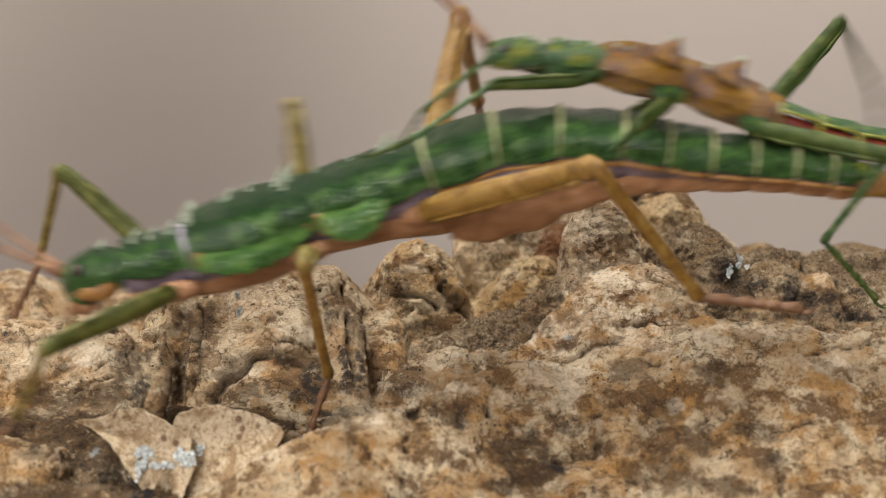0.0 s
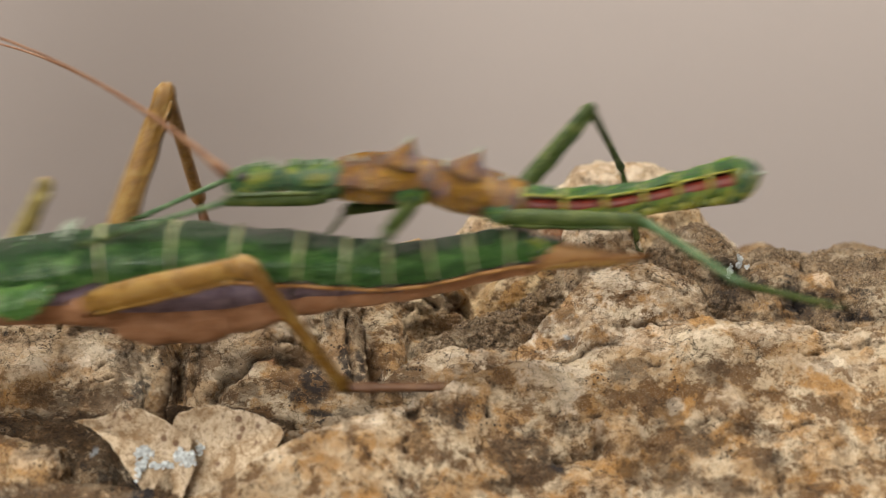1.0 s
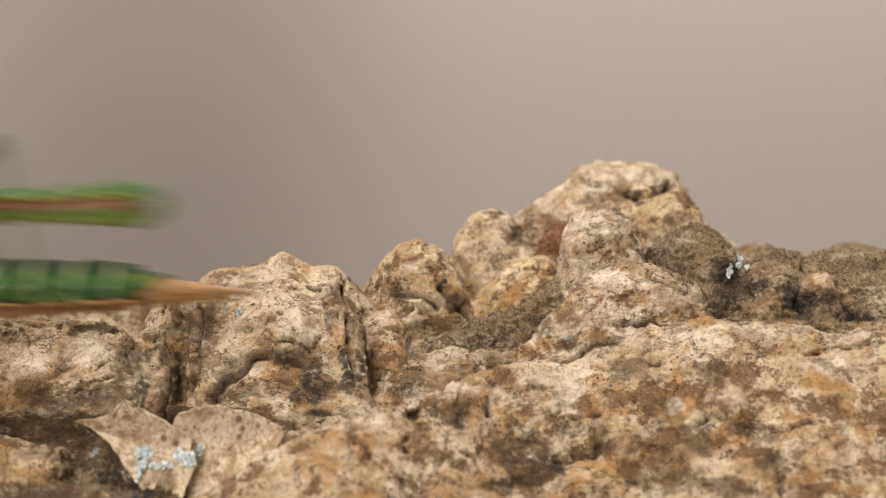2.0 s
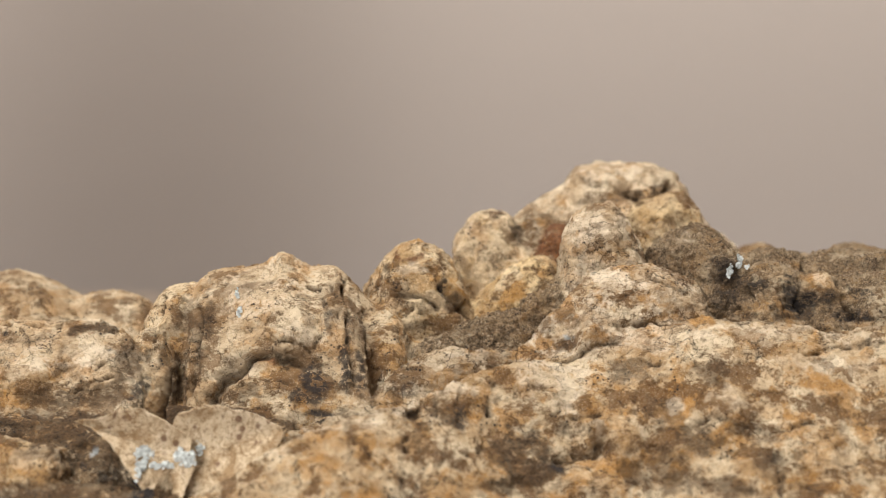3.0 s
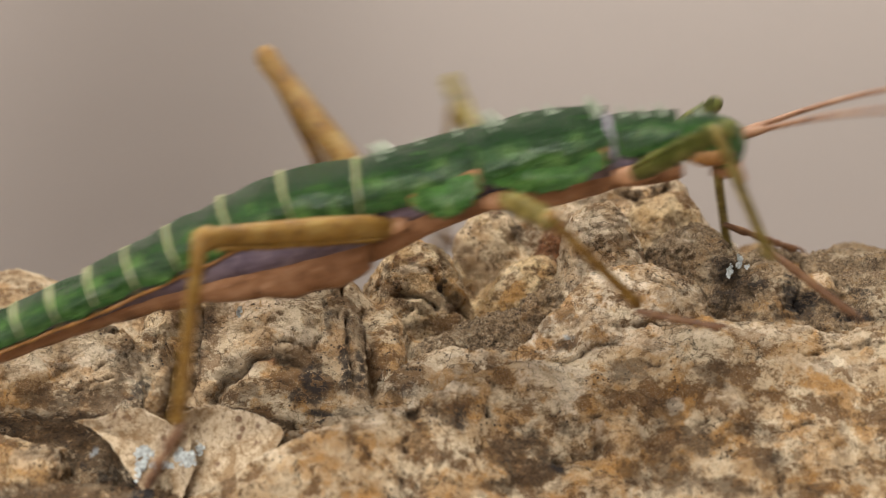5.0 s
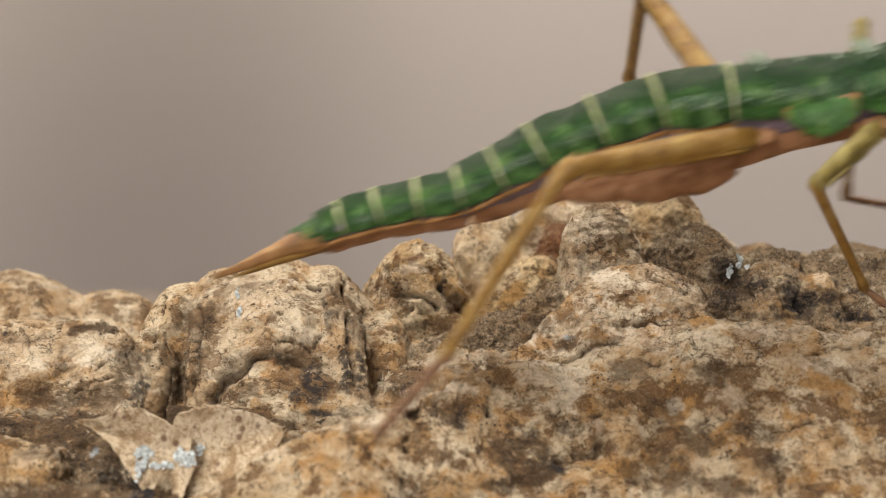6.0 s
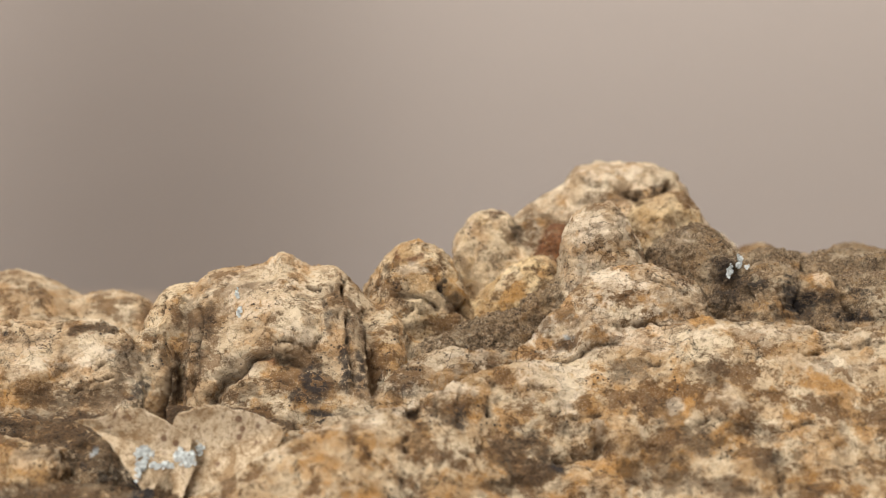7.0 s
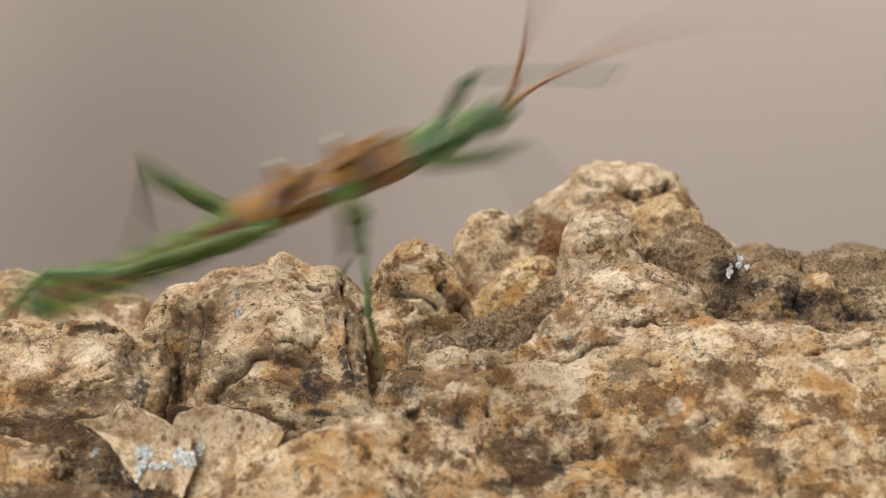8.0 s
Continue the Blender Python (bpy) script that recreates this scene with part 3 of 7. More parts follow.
# the ledge
lobe("ledge", [(-118.0, 2.0, -13.0), (-80.0, 2.0, -11.0), (-54.0, 2.0, -8.0), (-45.3, 2.0, -7.0), (-43.2, 2.0, -7.2), (-40.9, 2.0, -6.7), (-37.6, 2.0, -7.1), (-35.4, 2.0, -6.9), (-32.7, 1.9, -7.0), (-31.1, 1.4, -7.8), (-29.8, 1.0, -9.5)], 9, 7, 9, p=1.1, q=0.9, cap=1.0, amp=0.29, size=4.0, soft=0.3, pale=0.3)
lobe("ledge", [(-118.0, -2.0, -18.0), (-60.0, -2.0, -14.0), (-43.5, -2.0, -10.6), (-40.2, -2.0, -10.1), (-36.5, -1.8, -11.2), (-33.4, -1.2, -12.0), (-31.1, -0.6, -13.6), (-29.3, 0.0, -15.4)], 6, 5, 9.0, p=1.8, q=0.7, cap=1.0, amp=0.29, size=3.6, soft=0.4)
# the far left ridge
lobe("far", [(-118.0, 22.0, -10.0), (-80.0, 22.0, -6.0), (-56.0, 22.0, -4.5), (-49.1, 22.0, -5.8), (-47.3, 22.0, -5.6), (-45.5, 22.0, -5.3), (-43.7, 22.0, -5.8), (-41.3, 22.0, -6.7), (-39.2, 22.0, -8.0), (-37.4, 22.0, -7.5), (-34.7, 22.0, -7.4), (-32.4, 22.0, -8.0), (-30.8, 22.0, -9.7)], 8, 9, 12.0, p=2.2, q=0.5, cap=1.2, amp=0.29, size=4.5, soft=0.4, pale=0.2)
# low ground in front of the ledge, coloured darker to deepen its shaded hollows
lobe("low", [(-118.0, -6.0, -24.0), (-60.0, -6.0, -18.0), (-42.7, -6.0, -14.4), (-39.6, -6.0, -14.6), (-36.4, -6.0, -14.8), (-33.2, -6.0, -15.1), (-29.5, -6.0, -14.9), (-25.7, -6.0, -14.2), (-21.5, -6.0, -13.9), (-14.0, -6.0, -15.2)], 6, 6, 7, p=2.0, q=0.6, cap=1.0, amp=0.36, size=3.0, soft=0.4, soil=1.0)
lobe("low", [(-118.0, -12.0, -30.0), (-60.0, -13.0, -20.0), (-41.3, -13.0, -15.4), (-38.7, -13.0, -15.4), (-37.2, -13.0, -15.9), (-35.4, -13.0, -16.0), (-34.4, -13.0, -16.6), (-34.2, -13.0, -18.4)], 6, 5, 9.0, p=2.2, q=0.5, cap=0.7, amp=0.29, size=3.4, soft=0.3, yellow=0.3)
lobe("low", [(-34.3, -9.5, -19.5), (-33.5, -9.5, -17.6), (-32.2, -9.5, -16.6), (-31.1, -9.5, -16.9), (-30.2, -9.5, -18.1), (-29.5, -9.5, -20.1)], 4.5, 5, 6.8, p=2.2, q=0.5, cap=0.8, amp=0.36, size=2.4, soft=0.4, soil=0.5, crust=0.3)
lobe("low", [(-37.4, -9.0, -15.6), (-35.3, -9.0, -15.2), (-33.2, -9.0, -15.5), (-30.6, -9.0, -16.2), (-28.8, -9.0, -17.8), (-28.1, -9.0, -21.0)], 3.5, 5, 5.2, p=2.0, q=0.6, cap=0.8, amp=0.29, size=2.4, soft=0.4, crust=0.2, soil=1.0)
lobe("low", [(-60.0, -18.0, -27.0), (-40.5, -17.0, -18.8), (-34.5, -17.0, -18.8), (-29.4, -17.0, -19.0), (-24.9, -17.0, -19.3), (-22.4, -17.0, -20.0)], 6, 5, 9.0, p=2.0, q=0.6, cap=1.5, amp=0.36, size=3.0, soft=0.4, soil=0.8)


def nets(xs, ys, zs, h):
    """A mesh of even quads over a height field: one point in each cell that it passes through."""
    F = (h[:, :, None] - zs[None, None, :]).astype(np.float32)
    into = F > 0
    count = np.zeros([n - 1 for n in F.shape], np.int8)
    corners = [(a, b, c) for a in (0, 1) for b in (0, 1) for c in (0, 1)]
    n0, n1, n2 = count.shape
    for a, b, c in corners:
        count += into[a:a + n0, b:b + n1, c:c + n2]
    I, J, K = np.nonzero((count > 0) & (count < 8))
    number = np.full(count.shape, -1, np.int32)
    number[I, J, K] = np.arange(len(I))
    total, hits = np.zeros((len(I), 3)), np.zeros(len(I))
    for u in corners:
        for ax in range(3):
            if u[ax]:
                continue
            v = tuple(1 if i == ax else u[i] for i in range(3))
            f0, f1 = F[I + u[0], J + u[1], K + u[2]], F[I + v[0], J + v[1], K + v[2]]
            hit = (f0 > 0) != (f1 > 0)
            s = np.where(hit, f0 / np.where(hit, f0 - f1, 1), 0)
            at = [g[idx + o].astype(float) for g, idx, o in zip((xs, ys, zs), (I, J, K), u)]
            step = (xs, ys, zs)[ax]
            idx = (I, J, K)[ax]
            at[ax] = at[ax] + s * (step[idx + 1] - step[idx])
            total += np.stack(at, 1) * hit[:, None]
            hits += hit
    verts = total / hits[:, None]
    quads = []
    for ax in range(3):
        lo = [slice(1, -1)] * 3
        lo[ax] = slice(0, -1)
        hi = list(lo)
        hi[ax] = slice(1, None)
        a, b = into[tuple(lo)], into[tuple(hi)]
        E = np.stack(np.nonzero(a != b), 1)
        for i in range(3):
            if i != ax:
                E[:, i] += 1
        o1, o2 = (ax + 1) % 3, (ax + 2) % 3
        ring = []
        for d1, d2 in ((1, 1), (0, 1), (0, 0), (1, 0)):
            c = E.copy()
            c[:, o1] -= d1
            c[:, o2] -= d2
            ring.append(number[c[:, 0], c[:, 1], c[:, 2]])
        ring = np.stack(ring, 1)
        flip = ~into[E[:, 0], E[:, 1], E[:, 2]]
        ring[flip] = ring[flip][:, ::-1]
        quads.append(ring)
    quads = np.concatenate(quads)
    return verts, quads[(quads >= 0).all(1)]


def relax(verts, quads, times):
    a = np.concatenate([quads[:, i] for i in range(4)])
    b = np.concatenate([quads[:, (i + 1) % 4] for i in range(4)])
    n = np.bincount(a, minlength=len(verts)) + np.bincount(b, minlength=len(verts))
    for _ in range(times):
        mean = np.stack([(np.bincount(a, verts[b, k], len(verts)) + np.bincount(b, verts[a, k], len(verts))) / n for k in range(3)], 1)
        verts = 0.4 * verts + 0.6 * mean
    return verts


def outward(verts, quads):
    f = np.cross(verts[quads[:, 2]] - verts[quads[:, 0]], verts[quads[:, 3]] - verts[quads[:, 1]])
    n = np.stack([sum(np.bincount(quads[:, i], f[:, k], len(verts)) for i in range(4)) for k in range(3)], 1)
    return n / (np.linalg.norm(n, axis=1, keepdims=True) + 1e-12)


def worked(p, seed):
    """What the marks do: the relief of bumps and clefts, the shade painted along clefts, and the masks of what covers
    the bark.
    """
    q = p + 0.40 * np.stack([rough(p / 1.9 + s, seed + s, 3, 0.6) for s in (9, 31, 57)], 1)
    fuzz = rough(p / 1.0, seed + 150, 3, 0.65)
    d, stains = np.zeros(len(p)), {}
    for kind, *a in MARKS:
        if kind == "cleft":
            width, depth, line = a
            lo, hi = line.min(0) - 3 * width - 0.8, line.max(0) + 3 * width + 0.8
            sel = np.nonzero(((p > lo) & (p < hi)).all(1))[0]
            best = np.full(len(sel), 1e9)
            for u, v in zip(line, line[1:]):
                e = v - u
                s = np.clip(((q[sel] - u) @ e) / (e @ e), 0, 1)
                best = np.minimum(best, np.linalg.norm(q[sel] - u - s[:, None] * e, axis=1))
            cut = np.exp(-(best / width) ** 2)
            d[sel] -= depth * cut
            # colours the furrow's bottom dark, in place of its shade
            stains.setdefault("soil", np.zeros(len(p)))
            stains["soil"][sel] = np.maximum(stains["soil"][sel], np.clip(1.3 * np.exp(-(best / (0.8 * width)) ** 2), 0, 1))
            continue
        x, y, z, rx, rz, k = a
        ry = 1.6 * max(rx, rz) + 0.8
        r = np.sqrt(((q[:, 0] - x) / rx) ** 2 + ((q[:, 1] - y) / ry) ** 2 + ((q[:, 2] - z) / rz) ** 2)
        if kind == "bump":
            d += k * np.exp(-r ** 3)
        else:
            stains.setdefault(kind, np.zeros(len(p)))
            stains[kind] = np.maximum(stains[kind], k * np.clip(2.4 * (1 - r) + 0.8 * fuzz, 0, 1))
    return d, stains


def along(parts):
    """Grid lines from (start, end, step) stretches."""
    out = [np.arange(a, b, s) for a, b, s in parts]
    return np.concatenate(out + [np.array([parts[-1][1]])])


# dark patches: stains, and painted shade in hollows, under ledges and at ridge feet
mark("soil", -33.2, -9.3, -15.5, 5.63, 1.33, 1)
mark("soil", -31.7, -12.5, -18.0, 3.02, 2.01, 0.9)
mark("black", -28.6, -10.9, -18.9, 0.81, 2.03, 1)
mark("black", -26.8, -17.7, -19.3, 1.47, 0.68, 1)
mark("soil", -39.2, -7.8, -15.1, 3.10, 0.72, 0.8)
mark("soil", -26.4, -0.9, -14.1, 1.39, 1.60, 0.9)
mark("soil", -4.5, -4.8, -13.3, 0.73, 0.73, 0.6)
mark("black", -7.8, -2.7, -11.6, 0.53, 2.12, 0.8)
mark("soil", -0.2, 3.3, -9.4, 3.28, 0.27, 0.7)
mark("pale", -4.3, -14.1, -12.5, 2.00, 0.40, 0.7)
mark("pale", -10.3, -16.2, -14.0, 2.96, 0.39, 0.6)
mark("pale", 0.8, -10.5, -10.8, 1.53, 0.41, 0.7)
mark("pale", -15.2, -17.4, -15.7, 2.45, 0.49, 0.5)
mark("pale", 27.4, -4.8, -6.2, 3.14, 0.42, 0.7)
mark("pale", 33.7, -5.4, -6.4, 3.66, 0.42, 0.7)
mark("pale", 39.6, -5.4, -6.7, 2.09, 0.52, 0.7)
mark("pale", 21.3, -2.7, -6.6, 2.65, 0.42, 0.6)
mark("soil", -10.3, -7.2, -14.7, 3.10, 0.36, 0.7)
mark("soil", 5.2, -2.1, -10.0, 1.59, 0.43, 0.5)
mark("soil", 9.5, -1.8, -7.9, 0.85, 1.06, 0.5)
mark("soil", 34.0, 2.7, -7.0, 3.27, 0.44, 0.9)
mark("soil", 28.7, 3.9, -6.8, 2.74, 0.44, 0.9)
mark("soil", 40.8, 0.6, -6.9, 2.15, 0.32, 0.8)
mark("crust", 28.8, 5.4, -5.2, 6.62, 2.21, 1)
mark("crust", 38.5, 3.3, -6.0, 6.01, 1.64, 1)
mark("soil", 28.4, 6.6, -4.3, 2.22, 2.77, 0.8)
mark("soil", 35.8, 3.9, -5.5, 4.38, 1.42, 0.8)
mark("soil", 22.6, 10.2, -3.1, 2.26, 0.79, 0.6)
mark("soil", -8.3, -16.5, -13.9, 0.59, 2.95, 0.5)
mark("soil", 22.8, -14.1, -15.0, 3.49, 1.30, 0.8)
mark("soil", 17.6, -15.6, -18.2, 2.47, 0.99, 0.7)
mark("soil", 25.4, -18.0, -18.7, 2.93, 0.98, 0.8)
mark("soil", 4.8, -17.6, -18.8, 2.45, 1.17, 0.8)
mark("soil", -2.2, -17.1, -14.8, 0.69, 2.95, 0.5)
mark("pale", 18.5, -4.2, -8.0, 3.15, 0.84, 0.6)
mark("pale", 29.9, -6.4, -7.0, 3.64, 0.73, 0.7)
mark("pale", 38.6, -8.1, -9.4, 2.06, 0.82, 0.6)
mark("soil", -35.5, -4.5, -13.4, 5.77, 1.05, 0.8)
mark("soil", -26.5, 0.6, -11.1, 1.40, 2.15, 0.7)
mark("soil", -20.7, -3.4, -13.6, 2.64, 0.53, 0.7)
mark("ochre", -30.4, 1.1, -9.0, 1.08, 1.40, 0.5)
mark("soil", -40.5, -0.6, -8.7, 2.14, 0.43, 0.5)
mark("soil", -12.4, 3.3, -4.9, 2.18, 0.44, 0.3)
mark("ochre", -8.9, -2.4, -10.5, 1.59, 1.59, 0.5)
mark("soil", -10.9, -3.9, -12.9, 2.63, 1.05, 0.5)
mark("pale", 11.6, -7.8, -11.9, 2.32, 2.48, 1)
mark("pale", 8.2, -7.5, -10.9, 1.81, 1.55, 0.8)
mark("bump", 11.3, -8.1, -12.1, 2.83, 2.32, 0.35)
mark("bump", 7.9, -7.5, -10.8, 1.45, 1.24, 0.5)
cleft(0.30, 0.60, (4.5, -2.7, -11.0), (4.3, -9.9, -11.7), (3.8, -12.9, -14.2), (3.3, -15.6, -16.2))
cleft(0.30, 0.70, (-2.9, -13.3, -12.3), (-3.1, -16.4, -13.9), (-3.6, -18.6, -16.5), (-3.5, -21.3, -18.8))
mark("ochre", -9.2, -17.1, -14.3, 4.42, 1.23, 0.7)
mark("ochre", -11.1, -19.8, -16.7, 3.87, 1.45, 0.8)
mark("ochre", -6.2, -18.6, -15.4, 2.92, 1.95, 0.5)
mark("pale", -6.8, -16.2, -13.4, 2.96, 0.69, 0.6)
mark("pale", 0.8, -11.4, -11.4, 2.53, 0.91, 0.6)
mark("ochre", -0.2, -12.9, -12.1, 2.01, 1.25, 0.5)
mark("soil", 0.8, -13.5, -13.0, 2.50, 1.40, 0.8)
mark("black", 1.8, -13.2, -13.3, 1.50, 1.00, 0.7)
mark("soil", 6.9, -14.1, -16.0, 2.99, 2.00, 0.9)
mark("soil", 8.4, -15.3, -18.3, 3.47, 1.49, 0.9)
mark("black", 10.3, -14.4, -18.0, 1.39, 0.70, 0.9)
mark("soil", 11.7, -11.1, -15.1, 2.03, 0.91, 0.7)
mark("soil", 17.3, -6.3, -10.3, 2.60, 1.14, 0.7)
mark("ochre", 17.6, -8.9, -11.9, 3.08, 1.28, 0.6)
mark("soil", 20.5, -11.1, -13.5, 2.03, 1.52, 0.6)
mark("pale", 21.3, -10.7, -12.8, 0.91, 0.71, 0.9)
mark("ochre", 26.5, -8.1, -8.2, 1.75, 0.52, 1)
mark("soil", 24.7, -10.3, -10.0, 2.04, 0.92, 0.7)
mark("pale", 26.0, -12.3, -11.7, 2.01, 1.11, 0.7)
mark("soil", 27.8, -14.4, -14.4, 2.99, 0.90, 0.6)
mark("soil", 20.1, -15.9, -17.7, 3.46, 1.98, 0.7)
mark("soil", 29.4, -17.4, -16.8, 2.45, 1.47, 0.6)
mark("ochre", 34.5, -16.8, -16.9, 4.42, 2.46, 0.8)
mark("soil", 29.7, -18.1, -17.6, 0.39, 1.95, 0.9)
cleft(0.30, 0.80, (29.9, -16.5, -16.0), (29.6, -18.1, -17.6), (29.5, -20.4, -19.2))
cleft(0.25, 0.60, (33.6, -8.1, -8.6), (36.7, -6.8, -8.2), (41.3, -6.9, -7.9))
mark("pale", 34.3, -8.7, -9.3, 3.59, 0.92, 0.6)
mark("pale", 37.9, -6.0, -7.4, 2.60, 0.62, 0.7)
mark("bump", 35.5, -11.1, -11.4, 2.28, 1.77, 0.6)
mark("ochre", 35.4, -11.7, -11.8, 2.02, 1.11, 0.5)
mark("bump", 33.7, -15.6, -15.7, 2.97, 2.23, 0.6)
mark("bump", 20.8, -13.5, -15.6, 1.30, 1.10, 0.7)
mark("ochre", 20.8, -13.5, -15.6, 1.20, 0.90, 0.6)
mark("bump", 16.5, -12.9, -16.0, 2.11, 2.21, 1.9)
mark("bump", 14.0, -11.4, -15.2, 1.32, 0.91, 1.3)
mark("pale", 14.5, -11.4, -15.3, 1.11, 0.71, 0.8)
mark("ochre", 16.8, -12.6, -15.8, 1.81, 1.41, 0.6)
cleft(0.40, 1.50, (10.3, -13.8, -17.2), (11.6, -12.9, -17.1), (13.4, -12.6, -17.0), (14.3, -12.3, -16.4))
mark("bump", 13.0, -14.9, -18.9, 2.98, 1.29, 0.7)
mark("ochre", 13.0, -14.9, -18.9, 2.98, 1.09, 0.6)
cleft(0.25, 0.90, (11.5, -4.8, -10.0), (13.1, -4.5, -9.5), (14.5, -4.2, -8.6), (16.1, -3.9, -8.2))
mark("soil", 11.6, -2.7, -8.8, 1.38, 0.74, 0.9)
mark("ochre", 14.0, -3.6, -7.6, 1.16, 0.74, 0.9)
mark("bump", 13.7, -3.6, -7.3, 1.27, 0.74, 0.4)
cleft(0.30, 0.60, (16.4, -3.3, -6.8), (19.6, -3.0, -6.3), (22.2, -4.2, -6.6))
mark("pale", 22.1, -5.0, -7.3, 4.71, 0.84, 0.6)
mark("pale", 19.5, -4.8, -8.4, 3.14, 0.73, 0.6)
cleft(0.25, 0.45, (18.8, -6.2, -9.8), (23.3, -9.0, -9.8), (28.0, -8.7, -9.3))
cleft(0.25, 0.50, (19.9, -12.1, -14.9), (24.3, -13.6, -13.5), (29.3, -14.4, -14.4), (33.4, -14.1, -13.9))
cleft(0.25, 0.45, (7.0, -11.0, -13.0), (11.2, -10.2, -14.0), (14.3, -10.5, -13.9))
mark("bump", 3.4, -10.2, -11.6, 2.04, 1.02, 0.4)
mark("bump", -8.2, -18.3, -15.0, 2.92, 1.46, 0.5)
mark("bump", 0.3, -16.5, -15.4, 1.97, 1.97, 0.5)
mark("bump", 26.4, -13.3, -12.5, 3.01, 1.50, 0.5)
mark("bump", 27.4, -17.7, -17.7, 3.42, 1.37, 0.5)
mark("bump", -5.1, -20.1, -17.6, 2.90, 1.45, 0.4)
mark("black", -3.4, -4.8, -12.8, 1.15, 0.73, 0.6)
mark("pale", 2.5, -2.7, -9.9, 1.80, 0.74, 0.7)
mark("ochre", 4.1, -1.8, -9.5, 1.60, 0.53, 0.5)
mark("black", -11.0, -7.4, -14.8, 1.55, 0.41, 0.9)
mark("soil", -6.6, -5.1, -13.2, 0.63, 0.84, 0.7)
mark("crust", -4.5, -3.6, -11.1, 1.58, 0.42, 0.5)
mark("pale", 16.1, 0.0, -2.7, 3.22, 0.97, 0.9)
mark("pale", 20.4, -0.3, -2.6, 2.68, 0.97, 0.6)
mark("black", 14.5, 0.9, -2.5, 0.65, 0.32, 0.9)
cleft(0.14, 0.25, (12.6, 0.0, -4.3), (14.4, -1.5, -4.4), (15.9, -2.1, -5.1), (17.6, -1.5, -4.5), (18.7, -0.9, -3.4))
mark("soil", 11.7, -0.9, -6.1, 1.18, 0.96, 0.6)
mark("lichen", 12.1, -2.1, -7.8, 0.32, 0.27, 0.9)
cleft(0.25, 0.50, (19.4, 0.8, -2.0), (20.6, -0.9, -3.1), (23.1, -0.6, -4.2), (24.9, 0.6, -4.2))
mark("soil", 23.6, -1.5, -5.5, 1.60, 0.43, 0.7)
mark("soil", 10.1, -1.2, -7.2, 1.07, 1.07, 0.5)
mark("pale", 14.5, 5.7, 1.5, 2.21, 2.21, 0.8)
mark("yellow", 17.9, 5.7, -0.2, 1.33, 1.11, 0.9)
mark("ochre", 15.3, 4.5, -1.4, 2.75, 0.77, 0.7)
mark("soil", 12.8, 4.8, -0.9, 0.55, 0.88, 0.5)
cleft(0.12, 0.20, (16.8, 5.4, 0.4), (18.2, 6.0, -0.2), (19.4, 7.2, -0.1))
mark("ochre", 12.6, 4.5, -2.8, 0.55, 0.99, 0.8)
mark("pale", 24.6, 10.5, -0.3, 2.26, 1.02, 0.9)
mark("pale", 22.7, 11.1, -1.8, 1.70, 0.68, 0.5)
mark("black", 28.5, 7.2, -2.9, 1.67, 1.67, 0.55)
mark("black", 27.2, 3.9, -5.5, 1.97, 1.20, 0.6)
mark("black", 30.9, 4.2, -3.9, 1.10, 0.99, 0.8)
mark("soil", 21.2, 12.9, -2.3, 0.80, 1.14, 0.8)
mark("ochre", 26.4, 9.0, -1.2, 1.35, 0.79, 0.7)
mark("ochre", 27.6, 6.6, -4.0, 0.78, 0.67, 0.7)
mark("ochre", 32.7, 5.1, -2.9, 2.20, 0.88, 0.7)
mark("ochre", 37.2, 4.8, -4.0, 1.32, 1.10, 0.9)
mark("pale", 37.2, 5.1, -3.6, 0.99, 0.66, 0.6)
mark("ochre", 41.0, 5.1, -3.5, 1.87, 0.55, 0.7)
mark("ochre", 31.8, 2.7, -5.1, 1.63, 0.65, 0.8)
mark("black", 35.8, 3.6, -6.0, 2.73, 1.09, 0.9)
mark("black", 39.5, 2.7, -7.0, 2.72, 0.65, 0.9)
mark("black", 34.2, 4.2, -4.5, 0.77, 1.43, 0.8)
mark("black", 40.7, 3.3, -4.9, 1.64, 0.76, 0.7)
mark("pale", 34.4, 12.6, -2.0, 1.71, 0.34, 0.5)
mark("pale", 41.4, 12.9, -2.2, 2.29, 0.34, 0.5)
cleft(0.30, 0.90, (36.9, 12.3, -2.8), (35.5, 6.1, -3.1), (34.8, 3.9, -5.0), (35.2, 3.4, -6.6))
cleft(0.30, 0.80, (38.8, 6.0, -3.6), (38.9, 3.9, -5.0), (39.5, 2.7, -7.0))
cleft(0.30, 0.80, (29.7, 8.1, -2.8), (30.1, 4.8, -3.7), (29.7, 3.6, -5.5))
cleft(0.50, 1.20, (18.9, 21.0, 3.1), (20.3, 20.1, 2.6), (21.7, 19.7, 3.0), (24.5, 22.8, 3.5))
mark("soil", 20.3, 20.1, 2.6, 1.54, 0.59, 0.8)
mark("bump", 16.6, 23.1, 4.7, 3.00, 0.96, 0.6)
mark("soil", 23.8, 16.8, 0.7, 3.50, 0.70, 0.5)
mark("pale", 17.8, 23.1, 5.0, 4.20, 1.20, 0.8)
mark("soil", 24.1, 22.8, 3.9, 1.44, 0.48, 0.6)
mark("yellow", 23.3, 17.7, 2.3, 2.34, 1.17, 0.6)
mark("soil", 9.9, 21.0, 0.4, 2.38, 0.71, 0.5)
mark("soil", 5.7, 19.5, 1.0, 1.53, 0.47, 0.9)
mark("soil", 7.8, 18.9, -0.8, 0.82, 1.41, 0.9)
mark("rust", 5.7, 19.9, 1.1, 1.18, 0.35, 0.8)
mark("pale", 2.4, 19.5, -0.3, 0.94, 1.53, 0.7)
mark("rust", -3.9, 9.6, -1.9, 2.25, 0.39, 0.9)
